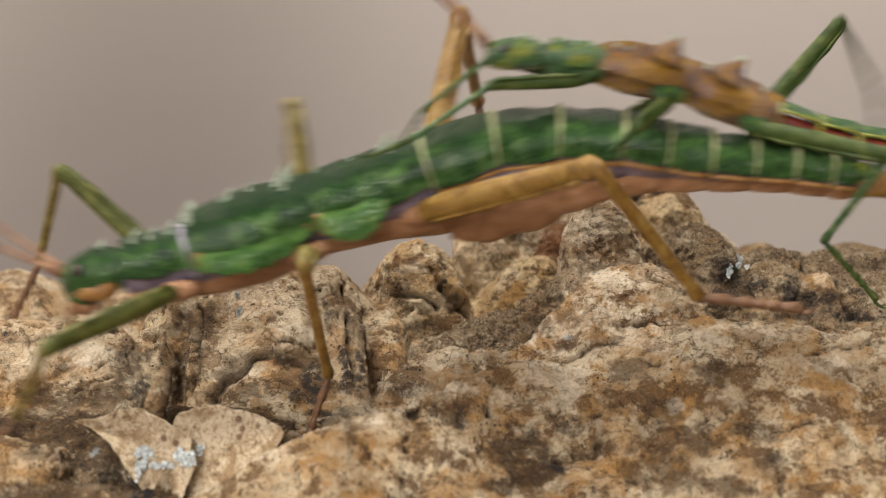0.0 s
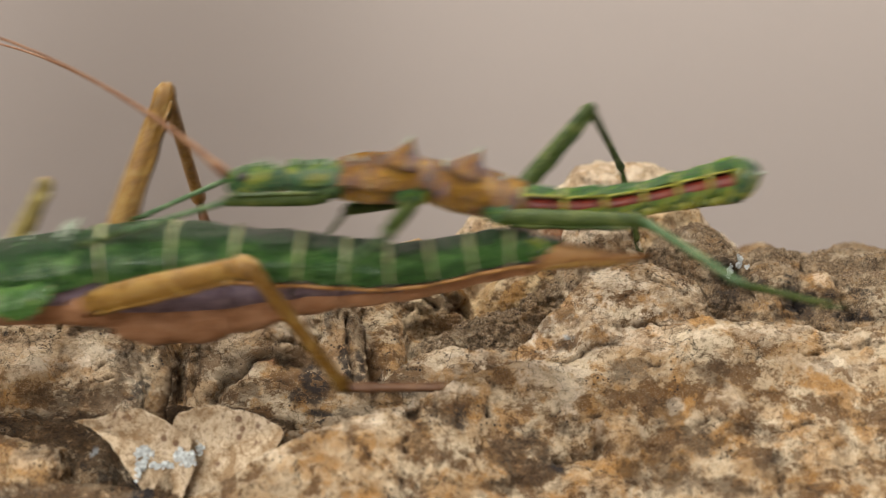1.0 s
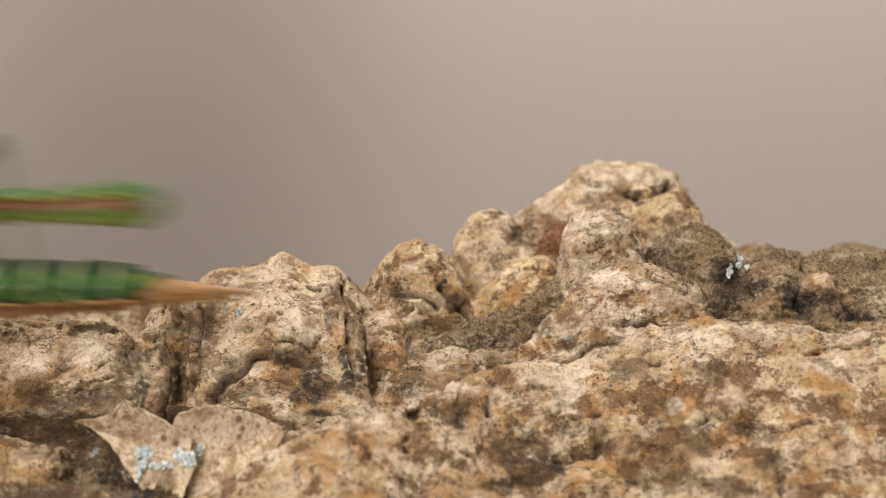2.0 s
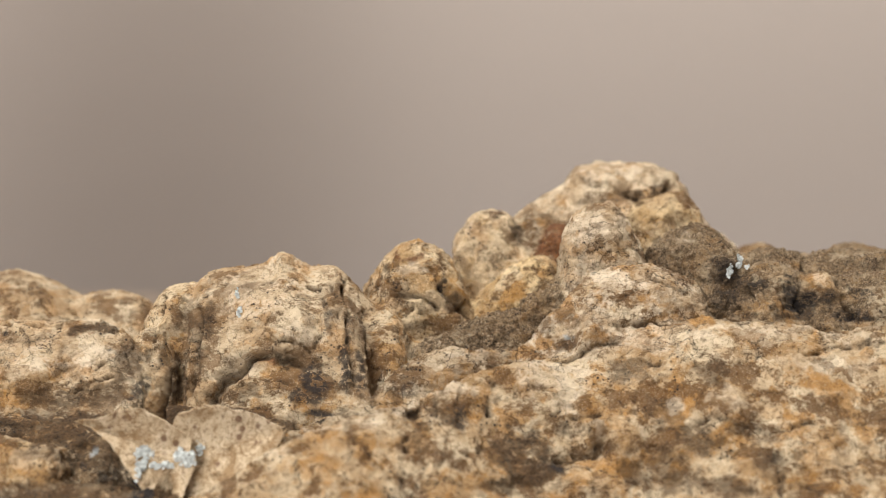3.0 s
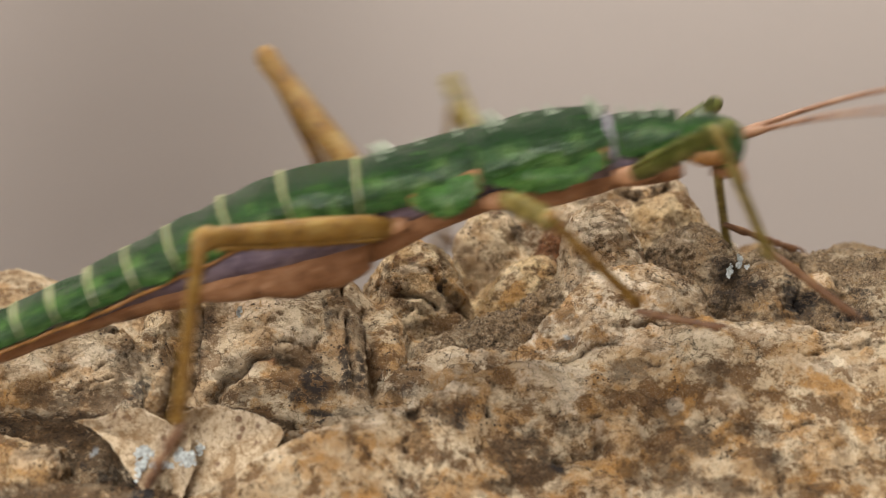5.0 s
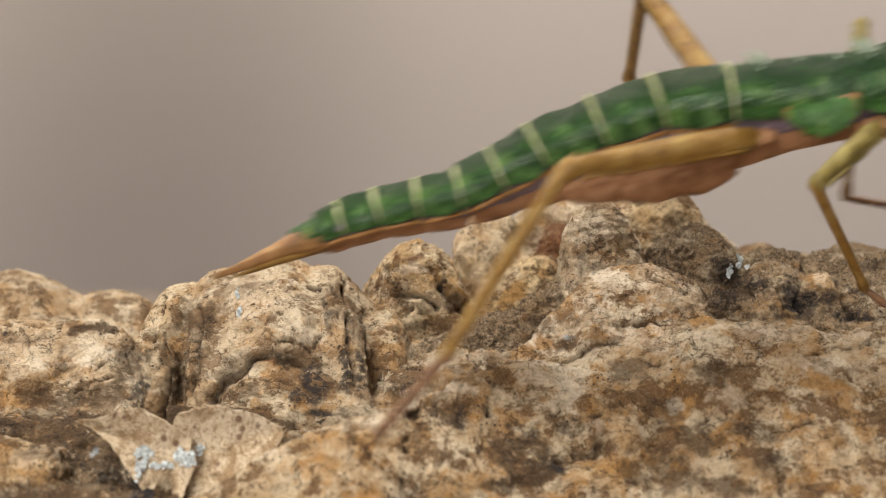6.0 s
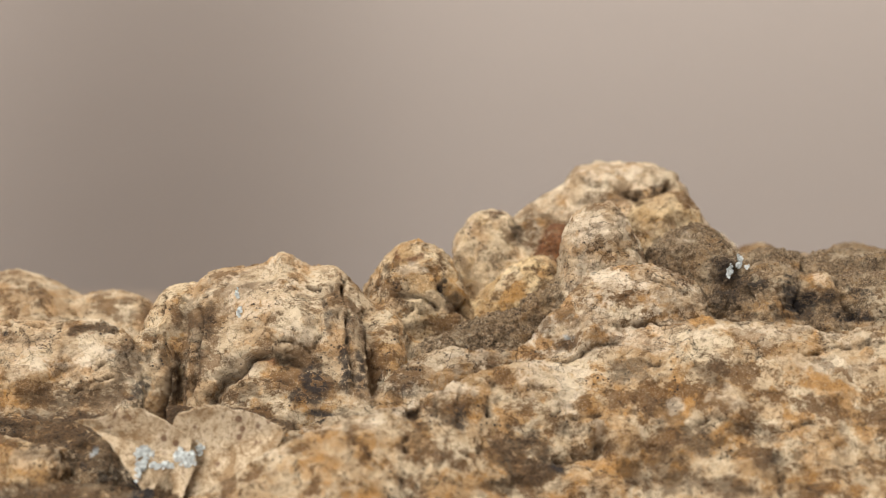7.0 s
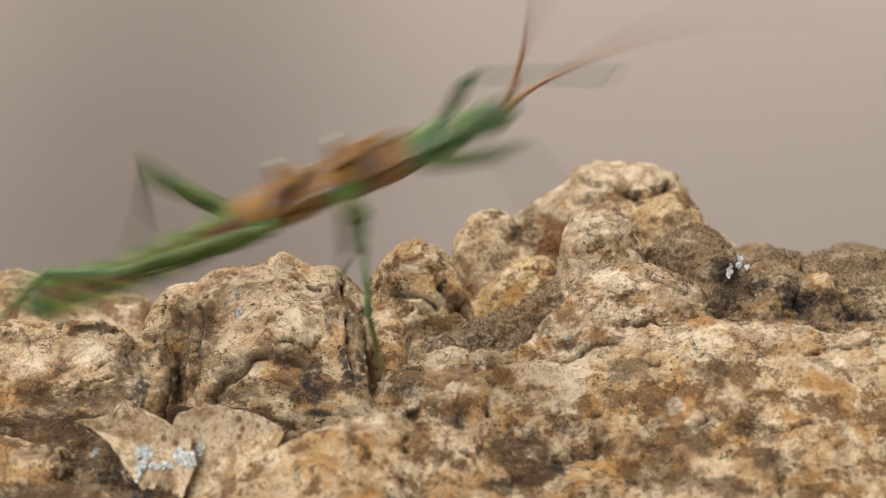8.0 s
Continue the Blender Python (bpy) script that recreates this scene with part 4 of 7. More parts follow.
mark("rust", -2.2, 9.6, -1.7, 0.56, 0.34, 1.0)
mark("soil", -5.9, 9.6, -3.6, 0.56, 0.79, 0.7)
mark("black", 0.1, 7.5, -4.7, 0.78, 1.45, 0.8)
mark("soil", 0.9, 7.4, -6.1, 1.23, 1.23, 0.9)
cleft(0.50, 1.30, (-1.4, 8.1, -3.4), (0.1, 7.5, -4.7), (1.5, 7.8, -6.8), (2.6, 8.7, -7.6))
mark("grey", -6.6, 10.2, -4.5, 0.79, 1.24, 0.8)
mark("pale", -3.3, 8.7, -3.2, 1.68, 0.90, 0.8)
cleft(0.30, 0.70, (-6.8, 10.2, -5.4), (-4.7, 7.5, -5.3), (-2.5, 7.2, -5.5), (-0.8, 6.6, -6.8))
cleft(0.30, 0.70, (-5.2, 4.5, -7.3), (-3.0, 6.6, -6.8), (-0.8, 6.6, -7.7))
mark("soil", -2.5, 6.3, -8.2, 2.00, 0.55, 0.6)
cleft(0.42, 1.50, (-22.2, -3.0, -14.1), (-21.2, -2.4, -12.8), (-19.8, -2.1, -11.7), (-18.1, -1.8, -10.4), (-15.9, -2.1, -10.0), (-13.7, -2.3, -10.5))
mark("ochre", -16.4, -2.1, -10.6, 1.91, 0.48, 1)
mark("rust", -17.0, -2.1, -10.5, 1.38, 0.32, 0.8)
mark("soil", -13.2, -2.4, -10.9, 3.18, 0.37, 0.8)
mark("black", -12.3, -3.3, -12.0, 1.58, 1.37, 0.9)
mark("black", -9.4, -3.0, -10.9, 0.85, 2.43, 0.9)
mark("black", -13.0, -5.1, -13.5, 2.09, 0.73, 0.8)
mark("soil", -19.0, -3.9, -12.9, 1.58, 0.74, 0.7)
# shade of the mound's right flank, painted as dark patches
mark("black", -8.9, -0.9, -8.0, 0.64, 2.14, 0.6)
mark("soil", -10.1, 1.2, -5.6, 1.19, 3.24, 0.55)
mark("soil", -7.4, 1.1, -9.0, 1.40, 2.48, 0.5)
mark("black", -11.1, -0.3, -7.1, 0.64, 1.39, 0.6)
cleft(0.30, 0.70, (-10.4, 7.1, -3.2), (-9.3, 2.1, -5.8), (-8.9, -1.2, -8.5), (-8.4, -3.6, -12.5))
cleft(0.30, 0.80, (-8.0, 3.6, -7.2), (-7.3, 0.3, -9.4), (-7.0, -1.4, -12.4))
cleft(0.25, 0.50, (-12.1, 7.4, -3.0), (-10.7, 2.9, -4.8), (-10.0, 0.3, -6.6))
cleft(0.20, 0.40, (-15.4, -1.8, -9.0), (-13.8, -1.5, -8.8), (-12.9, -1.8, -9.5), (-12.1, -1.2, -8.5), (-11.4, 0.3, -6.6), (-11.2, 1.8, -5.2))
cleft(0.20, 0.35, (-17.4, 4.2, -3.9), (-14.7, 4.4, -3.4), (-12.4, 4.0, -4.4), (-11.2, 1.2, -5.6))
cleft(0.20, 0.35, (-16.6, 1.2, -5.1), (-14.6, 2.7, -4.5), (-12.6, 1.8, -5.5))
mark("bump", -14.3, -0.6, -7.5, 2.14, 2.14, 0.8)
mark("bump", -19.5, -1.2, -9.6, 1.92, 1.39, 0.5)
mark("pale", -18.4, 3.0, -4.8, 4.91, 2.73, 0.7)
mark("pale", -13.3, -0.9, -8.0, 2.14, 1.28, 0.7)
mark("pale", -19.7, -1.5, -10.7, 1.81, 1.39, 0.6)
mark("bump", -16.0, 8.2, -1.8, 1.23, 0.56, 0.5)
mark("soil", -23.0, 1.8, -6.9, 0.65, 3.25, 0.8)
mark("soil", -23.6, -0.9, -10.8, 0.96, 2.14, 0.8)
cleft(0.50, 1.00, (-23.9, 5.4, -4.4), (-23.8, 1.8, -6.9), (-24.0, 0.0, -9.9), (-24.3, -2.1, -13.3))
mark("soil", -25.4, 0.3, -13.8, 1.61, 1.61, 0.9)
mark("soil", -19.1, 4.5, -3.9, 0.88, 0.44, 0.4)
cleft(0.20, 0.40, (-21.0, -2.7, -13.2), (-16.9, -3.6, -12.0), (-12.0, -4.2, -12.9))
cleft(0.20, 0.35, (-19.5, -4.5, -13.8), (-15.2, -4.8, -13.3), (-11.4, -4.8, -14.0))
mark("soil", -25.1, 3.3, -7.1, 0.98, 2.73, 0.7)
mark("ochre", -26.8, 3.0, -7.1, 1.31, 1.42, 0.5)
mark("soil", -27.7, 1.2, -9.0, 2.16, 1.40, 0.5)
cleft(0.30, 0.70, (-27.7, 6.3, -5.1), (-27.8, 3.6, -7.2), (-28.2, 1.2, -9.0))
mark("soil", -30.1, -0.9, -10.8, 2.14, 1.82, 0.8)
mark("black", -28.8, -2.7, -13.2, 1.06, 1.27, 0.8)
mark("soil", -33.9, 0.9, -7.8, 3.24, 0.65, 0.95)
cleft(0.18, 0.45, (-35.8, 1.0, -7.6), (-33.0, 0.3, -8.1), (-30.7, 1.4, -8.5))
mark("pale", -33.9, -0.9, -9.7, 3.21, 1.39, 0.9)
mark("pale", -39.1, -2.4, -10.5, 3.18, 1.80, 0.7)
mark("black", -40.2, 1.1, -7.4, 0.38, 0.27, 1)
mark("black", -42.2, 0.6, -8.0, 0.43, 0.27, 1)
mark("black", -32.2, -1.2, -9.7, 0.27, 0.21, 1)
mark("black", -31.8, -0.6, -9.3, 0.21, 0.16, 1)
cleft(0.22, 0.50, (-43.0, 1.3, -7.6), (-40.8, 1.2, -7.3), (-38.0, 0.9, -7.8), (-36.4, 1.2, -7.6))
cleft(0.20, 0.50, (-38.1, -0.0, -8.8), (-37.2, -2.4, -11.1), (-35.1, -3.9, -12.9), (-31.5, -2.7, -11.8))
cleft(0.20, 0.50, (-36.4, -2.4, -11.1), (-33.7, -2.7, -11.3), (-30.9, -1.5, -10.7))
mark("soil", -31.9, -3.9, -13.0, 2.63, 0.74, 0.6)
mark("ochre", -39.3, -0.9, -9.2, 1.60, 0.53, 0.4)
mark("soil", -38.3, -6.8, -14.8, 4.67, 0.73, 0.7)
mark("bump", -39.0, -3.0, -10.9, 2.12, 2.12, 0.5)
mark("soil", -36.5, -2.0, -10.6, 0.53, 2.13, 0.4)
mark("soil", -36.8, -15.0, -16.3, 1.99, 0.50, 0.5)
mark("black", -32.6, -12.9, -18.4, 1.00, 0.50, 0.7)
mark("lichen", -31.7, -11.4, -17.2, 0.40, 0.35, 0.8)
mark("ochre", -37.8, -9.9, -16.0, 2.55, 0.41, 0.5)
mark("pale", -37.2, -15.6, -16.7, 1.98, 1.29, 0.5)
mark("pale", -34.7, -14.1, -16.5, 0.50, 1.30, 0.5)
mark("black", -30.6, -12.6, -19.5, 1.51, 0.60, 0.6)
mark("soil", -36.4, -17.4, -18.8, 2.94, 0.59, 0.8)


def bark_surface(parent):
    """The knobs, ridges and slopes of the bark, grown together as one skin."""
    xs = along([(-118, -54, 1.0), (-54, -46.5, 0.5), (-46.5, 46.5, 0.24), (46.5, 54, 0.5), (54, 118, 1.0)])
    ys = along([(-44, -30, 0.8), (-30, 28, 0.27), (28, 46, 0.5), (46, 52, 1.0)])
    zs = along([(FLOOR + 0.4, -26, 0.8), (-26, 9.5, 0.24)])
    h, own = heights(xs, ys)
    verts, quads = nets(xs, ys, zs, h)
    verts = relax(verts, quads, 2)
    i = np.clip(np.searchsorted(xs, verts[:, 0]), 0, len(xs) - 1)
    j = np.clip(np.searchsorted(ys, verts[:, 1]), 0, len(ys) - 1)
    share = np.stack([o[i, j] for o in own], 1)
    share = np.exp(np.clip((share - share.max(1, keepdims=True)) / 0.25, -40, 0))
    share /= share.sum(1, keepdims=True)
    small = share @ np.array([l[7] for l in LOBES])
    big = corky(verts, 31, 1.0, 5.2)
    fine = corky(verts, 57, 1.0, 2.7)
    grainy = sum(share[:, n] * (l[8] < 3.2) for n, l in enumerate(LOBES))
    relief = small * (0.75 * big * (1 - 0.75 * grainy) + fine * (0.26 + 0.60 * grainy))
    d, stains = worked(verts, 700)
    for n, l in enumerate(LOBES):
        for tone, k in l[10].items():
            stains.setdefault(tone, np.zeros(len(verts)))
            stains[tone] = np.maximum(stains[tone], k * share[:, n])
    verts = verts + outward(verts, quads) * (relief - 0.15 + d)[:, None]
    grit = rough(verts / 0.42, 77, 3, 0.7) * (0.07 + 0.13 * stains.get("crust", 0)) + 0.05 * rough(verts / np.array([2.2, 0.5, 0.5]), 78, 2)
    verts = verts + outward(verts, quads) * grit[:, None]
    me = bpy.data.meshes.new("bark_surface")
    me.vertices.add(len(verts))
    me.vertices.foreach_set("co", (verts * MM).astype(np.float32).ravel())
    me.loops.add(4 * len(quads))
    me.loops.foreach_set("vertex_index", quads.astype(np.int32).ravel())
    me.polygons.add(len(quads))
    me.polygons.foreach_set("loop_start", np.arange(0, 4 * len(quads), 4, dtype=np.int32))
    me.update(calc_edges=True)
    me.validate()
    me.materials.append(BARK)
    me.shade_smooth()
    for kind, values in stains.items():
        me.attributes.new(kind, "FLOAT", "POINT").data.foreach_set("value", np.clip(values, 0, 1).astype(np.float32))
    ob = new("bark_surface", me)
    ob.parent = parent
    tagged(ob, "knobbly tan bark skin with ochre patches and dark crust")
    return verts


BARK_POINTS = bark_surface(log)


def leaf_plate(name, parent, material, corners, y, bow, thick, seed, label, relief=(0.16, 2.4)):
    """A thin curled flake of bark: a bowed plate with a ragged rim. corners: (x, z) round it, in millimetres."""
    c = np.array(corners, float)
    mid = c.mean(0)
    nr, na = 34, 150
    t = np.linspace(0, len(c), na, endpoint=False)
    loop = np.vstack([c, c[:1]])
    rim = np.stack([np.interp(t, np.arange(len(c) + 1), loop[:, k]) for k in (0, 1)], 1)
    rim = 0.5 * rim + 0.25 * np.roll(rim, 1, 0) + 0.25 * np.roll(rim, -1, 0)
    jag = rough(np.stack([rim[:, 0], rim[:, 1], rim[:, 0] * 0], 1) / 0.9, seed, 3)
    verts, faces = [], []
    for side in (0, 1):
        for i in range(nr):
            r = i / (nr - 1)
            p = mid + (rim - mid) * (r * (1 + 0.035 * jag * r))[:, None]
            q = np.stack([p[:, 0], np.full(na, 0.0), p[:, 1]], 1)
            rel = corky(q, seed, *relief)
            yy = y + bow * (1 - r * r) + 0.45 * (p[:, 1] - mid[1]) + (thick * (1 - 0.6 * r) if side else 0) + rel * (1 if side else 1)
            verts += [(a, b, d) for a, b, d in zip(p[:, 0], yy, p[:, 1])]
    n = nr * na
    for s in (0, 1):
        for i in range(nr - 1):
            for k in range(na):
                k2 = (k + 1) % na
                f = (s * n + i * na + k, s * n + i * na + k2, s * n + (i + 1) * na + k2, s * n + (i + 1) * na + k)
                faces.append(f if s else f[::-1])
    for k in range(na):
        k2 = (k + 1) % na
        a, b = (nr - 1) * na + k, (nr - 1) * na + k2
        faces.append((a, b, n + b, n + a)[::-1])
    ob = solid(name, np.array(verts) * MM, faces, material, parent, label)
    return ob


flake_a = leaf_plate("bark_flake", log, FLAKE, [(-33.4, -13.45), (-31.4, -13.35), (-28.9, -12.7), (-27.2, -12.5), (-25.6, -13.2), (-24.2, -13.9), (-22.6, -14.6), (-22.4, -17.5), (-23.6, -21.8), (-25.3, -21.6), (-26.6, -19.4), (-28.3, -17.3), (-30.1, -15.0), (-31.8, -14.0)], -16.0, 1.2, 0.6, 131, "thin curled flake, grey-tan with white lichen")
flake_b = leaf_plate("bark_flake", log, FLAKE, [(-24.3, -14.4), (-24.0, -13.1), (-22.32, -12.7), (-20.39, -12.31), (-18.16, -12.84), (-16.08, -13.37), (-14.38, -14.43), (-14.92, -16.19), (-17.18, -18.06), (-20.08, -19.67), (-22.72, -21.28), (-24.30, -21.81), (-24.34, -18.06)], -15.0, 1.0, 0.6, 137, "thin curled flake, pale grey with brown spots")


def on_bark(pts, x, z, reach=0.6):
    """How far to the front the bark comes at (x, z), in millimetres."""
    near = pts[(np.abs(pts[:, 0] - x) < reach) & (np.abs(pts[:, 2] - z) < reach)]
    return near[:, 1].min() if len(near) else None


for flake in (flake_a, flake_b):
    co = np.empty(len(flake.data.vertices) * 3)
    flake.data.vertices.foreach_get("co", co)
    BARK_POINTS = np.concatenate([BARK_POINTS, co.reshape(-1, 3) * 1000])


def lichen_patch(parent, cx, cz, w, h, seed, material=LICHEN, label="crusty white lichen", count=90):
    """A ragged crust of small lumpy scales that lie on the bark."""
    rng = random.Random(seed)
    bm = bmesh.new()
    close = BARK_POINTS[(np.abs(BARK_POINTS[:, 0] - cx) < 2 * w + 1) & (np.abs(BARK_POINTS[:, 2] - cz) < 2 * h + 1)]
    arms = [(rng.uniform(0, 6.28), rng.uniform(0.4, 1.0)) for _ in range(9)]
    for _ in range(count):
        a, far = rng.choice(arms)
        a, r = a + rng.gauss(0, 0.22), far * rng.random() ** 0.7
        x, z = cx + w * r * math.cos(a), cz + h * r * math.sin(a)
        size, y = rng.uniform(0.06, 0.17), on_bark(close, x, z, 0.25)
        if y is None:
            continue
        m = Matrix.Translation(Vector((x, y, z)) * MM) @ Euler((0.45 + rng.uniform(-0.4, 0.4), rng.uniform(0, 3), rng.uniform(-0.4, 0.4))).to_matrix().to_4x4() @ Matrix.Diagonal((1.25, 0.07, rng.uniform(0.6, 1.3), 1))
        bmesh.ops.create_icosphere(bm, subdivisions=1, radius=size * MM, matrix=m)
    for v in bm.verts:
        v.co += Vector(noise.noise_vector(v.co / (0.16 * MM))) * 0.05 * MM
    return part("lichen_patch", bm, material, parent, label, smooth=False)


lichen_patch(log, -22.89, -16.15, 1.7, 1.2, 5, count=420)
lichen_patch(log, -26.76, -16.44, 1.1, 0.8, 6, count=240)
lichen_patch(log, -26.96, -17.60, 0.6, 1.3, 7, count=200)
lichen_patch(log, -25.23, -17.33, 1.3, 0.4, 11, count=180)
lichen_patch(log, -24.96, -19.07, 1.2, 1.9, 21, BARK, "papery tan crust", 420)
lichen_patch(log, 29.76, -2.67, 0.8, 0.5, 8, count=150)
lichen_patch(log, 28.54, -3.30, 0.4, 0.9, 9, count=130)
lichen_patch(log, -20.12, -4.80, 0.25, 0.5, 10, count=60)
lichen_patch(log, -19.76, -6.34, 0.3, 0.5, 12, count=60)


def splinter(parent):
    """A short peg of broken wood standing in a hollow."""
    nr, na = 40, 26
    g = np.zeros((nr, na, 3))
    s = np.linspace(0, 1, nr)
    a = np.linspace(0, 2 * math.pi, na)
    r = 1.15 * np.sqrt(np.clip(1 - s ** 5, 0, 1)) * (1 - 0.25 * s) + 0.01
    p0, p1 = np.array([-26.4, -14.9]), np.array([-25.1, -9.0])
    g[..., 0] = (p0[0] + (p1[0] - p0[0]) * s ** 1.4)[:, None] + r[:, None] * np.cos(a)
    g[..., 1] = -12.3 + 0.8 * r[:, None] * np.sin(a)
    g[..., 2] = (p0[1] + (p1[1] - p0[1]) * s)[:, None]
    d = corky(g.reshape(-1, 3), 141, 0.2, 1.8).reshape(nr, na)
    d[:, -1] = d[:, 0]
    g = displace(g, -d * np.sqrt(r)[:, None])
    ob = solid("splinter", g.reshape(-1, 3) * MM, [f[::-1] for f in grid_faces(nr, na)], BARK, parent, "short brown peg of broken wood")
    # shade painted on the right side and towards the foot; the left stays light
    side_shade = np.clip(0.35 + 0.9 * np.cos(a - 0.4)[None, :] + 0.3 * (0.5 - s)[:, None], 0, 1)
    ob.data.attributes.new("soil", "FLOAT", "POINT").data.foreach_set("value", side_shade.ravel().astype(np.float32))
    return ob


splinter(log)

# ---- the insects ----
def skinned(rings, closed=True):
    """A bmesh through rings of points (each a list of the same length), closed round and capped."""
    bm = bmesh.new()
    rows = [[bm.verts.new(Vector(p) * MM) for p in r] for r in rings]
    n = len(rows[0])
    for a, b in zip(rows, rows[1:]):
        for k in range(n if closed else n - 1):
            bm.faces.new((a[k], a[(k + 1) % n], b[(k + 1) % n], b[k]))
    if closed:
        bm.faces.new(rows[0][::-1])
        bm.faces.new(rows[-1])
    bmesh.ops.recalc_face_normals(bm, faces=bm.faces)
    return bm


def wobble(bm, amount, size, seed=0):
    off = Vector((seed * 3.1, seed * 1.7, seed * 2.3))
    for w in bm.verts:
        w.co += Vector(noise.noise_vector(w.co / (size * MM) + off)) * amount * MM
    return bm


def oval(x, hw, top, bot, n=22, power=0.9):
    out = []
    for i in range(n):
        a = 2 * math.pi * i / n
        c, s = math.cos(a), math.sin(a)
        out.append((x, math.copysign(abs(c) ** power, c) * hw, (top if s > 0 else bot) * math.copysign(abs(s) ** power, s)))
    return out


def tube(stations, n=14, rough_by=0.0, size=1.0, seed=0):
    """A limb through (x, half width, up, down) stations."""
    bm = skinned([oval(*s, n=n) for s in stations])
    return wobble(bm, rough_by, size, seed) if rough_by else bm


def shell(length, prof, low, lobe, thick=0.4, seed=0, keel=0.25):
    """A back plate: a bowed shell over the upper part of a segment. prof(s): half width and height at 0 .. 1 along it;
    low: how far round it reaches below the side, in degrees; lobe: how much more in its middle."""
    rings = []
    m = 26
    for i in range(13):
        s = i / 12
        hw, h = prof(s)
        a0 = radians(low + lobe * math.sin(math.pi * min(1, s * 1.02)))
        swell = 1 + 0.05 * math.sin(math.pi * s)
        outer, inner = [], []
        for k in range(m):
            a = -a0 + (math.pi + 2 * a0) * k / (m - 1)
            c, sn = math.cos(a), math.sin(a)
            ridge_up = keel * math.exp(-(c / 0.22) ** 2) if sn > 0 else 0
            e = 0.12 if k in (0, m - 1) else 0.0
            outer.append((-s * length, (hw * c * swell) * (1 + e), h * sn * swell + ridge_up))
            inner.append((-s * length, hw * c * swell * (1 - thick / hw), h * sn * swell * (1 - thick / h)))
        rings.append(outer + inner[::-1])
    return wobble(wobble(skinned(rings), 0.30, 2.6, seed), 0.10, 0.9, seed + 1)


def thorn_mesh(name, height, radius, material):
    bm = bmesh.new()
    rings = []
    for i in range(6):
        s = i / 5
        r = radius * (1 - s) ** 1.25 + 0.015
        rings.append([(r * math.cos(a) - 0.25 * height * s * s, r * math.sin(a), height * s) for a in [j * math.pi / 4 for j in range(8)]])
    bm.free()
    bm = skinned(rings)
    me = bpy.data.meshes.new(name)
    bm.to_mesh(me)
    bm.free()
    me.materials.append(material)
    me.shade_smooth()
    return me


def thorn(parent, mesh, x, y, z, lean=0.0, tilt=0.0, size=1.0):
    ob = new("spine", mesh)
    ob.parent = parent
    ob.matrix_basis = Matrix.Translation(Vector((x, y, z)) * MM) @ Euler((lean, tilt, 0)).to_matrix().to_4x4() @ Matrix.Scale(size, 4)
    return ob


def leaf_lobe(parent, x0, x1, side, y, z, high, seed, tilt):
    """A leafy lobe on the flank with a toothed lower rim, and the rust seam above it."""
    n, m = 26, 12
    ln = x1 - x0
    rings = []
    for i in range(n):
        s = i / (n - 1)
        reach = high * (0.25 + 0.75 * math.sin(math.pi * (0.06 + 0.90 * s)) ** 0.7) + 0.16 * math.sin(s * 34 + seed)
        row = []
        for face in (0, 1):
            for k in range(m):
                u = k / (m - 1) if face == 0 else 1 - k / (m - 1)
                bulge = 0.55 * math.sin(math.pi * min(1, 0.15 + u * 0.85)) * math.sin(math.pi * (0.1 + 0.8 * s)) + 0.10 * math.sin(9 * s + 5 * u)
                row.append((x0 + ln * s, side * (bulge + (0.0 if face == 0 else -0.45) + 0.35 * u), 0.5 - reach * u))
        rings.append(row)
    lobe = part("side_lobe", wobble(skinned(rings), 0.08, 0.8, seed), GREEN_PALE, parent, "bright green leafy side lobe")
    lobe.matrix_basis = pose(0, side * y * MM, z * MM, side * tilt, 0, 0)
    rim = [(x0 + ln * i / 12, 0.22, 0.26, 0.26) for i in range(13)]
    seam = part("seam", tube(rim, 8, 0.18, 1.2, seed), SEAM, parent, "rust-brown seam above the lobe")
    seam.matrix_basis = pose(0, side * (y - 0.12) * MM, (z + 0.5) * MM)
    for x, k in ((x0 - 0.1, 0.62), (x1 + 0.1, 0.5)):
        fold = part("seam", tube([(high * k * i / 6, 0.2 + 0.1 * (i % 2), 0.26, 0.26) for i in range(7)], 8, 0.16, 0.9, seed + 3), SEAM, parent, "rust-brown fold between lobes")
        fold.matrix_basis = pose(x * MM, side * (y + 0.06) * MM, (z + 0.6) * MM, 0, 90, 0)


def scatter(parent, mesh, length, prof, count, seed):
    """Small granules and thorns strewn over a back plate."""
    rng = random.Random(seed)
    for _ in range(count):
        x, a = -rng.uniform(0.3, length), rng.uniform(-1.25, 1.25)
        hw, h = prof(x)
        thorn(parent, mesh, x, hw * math.sin(a) * 0.97, h * math.cos(a) * 0.97, -a, -0.2, rng.uniform(0.22, 0.6))


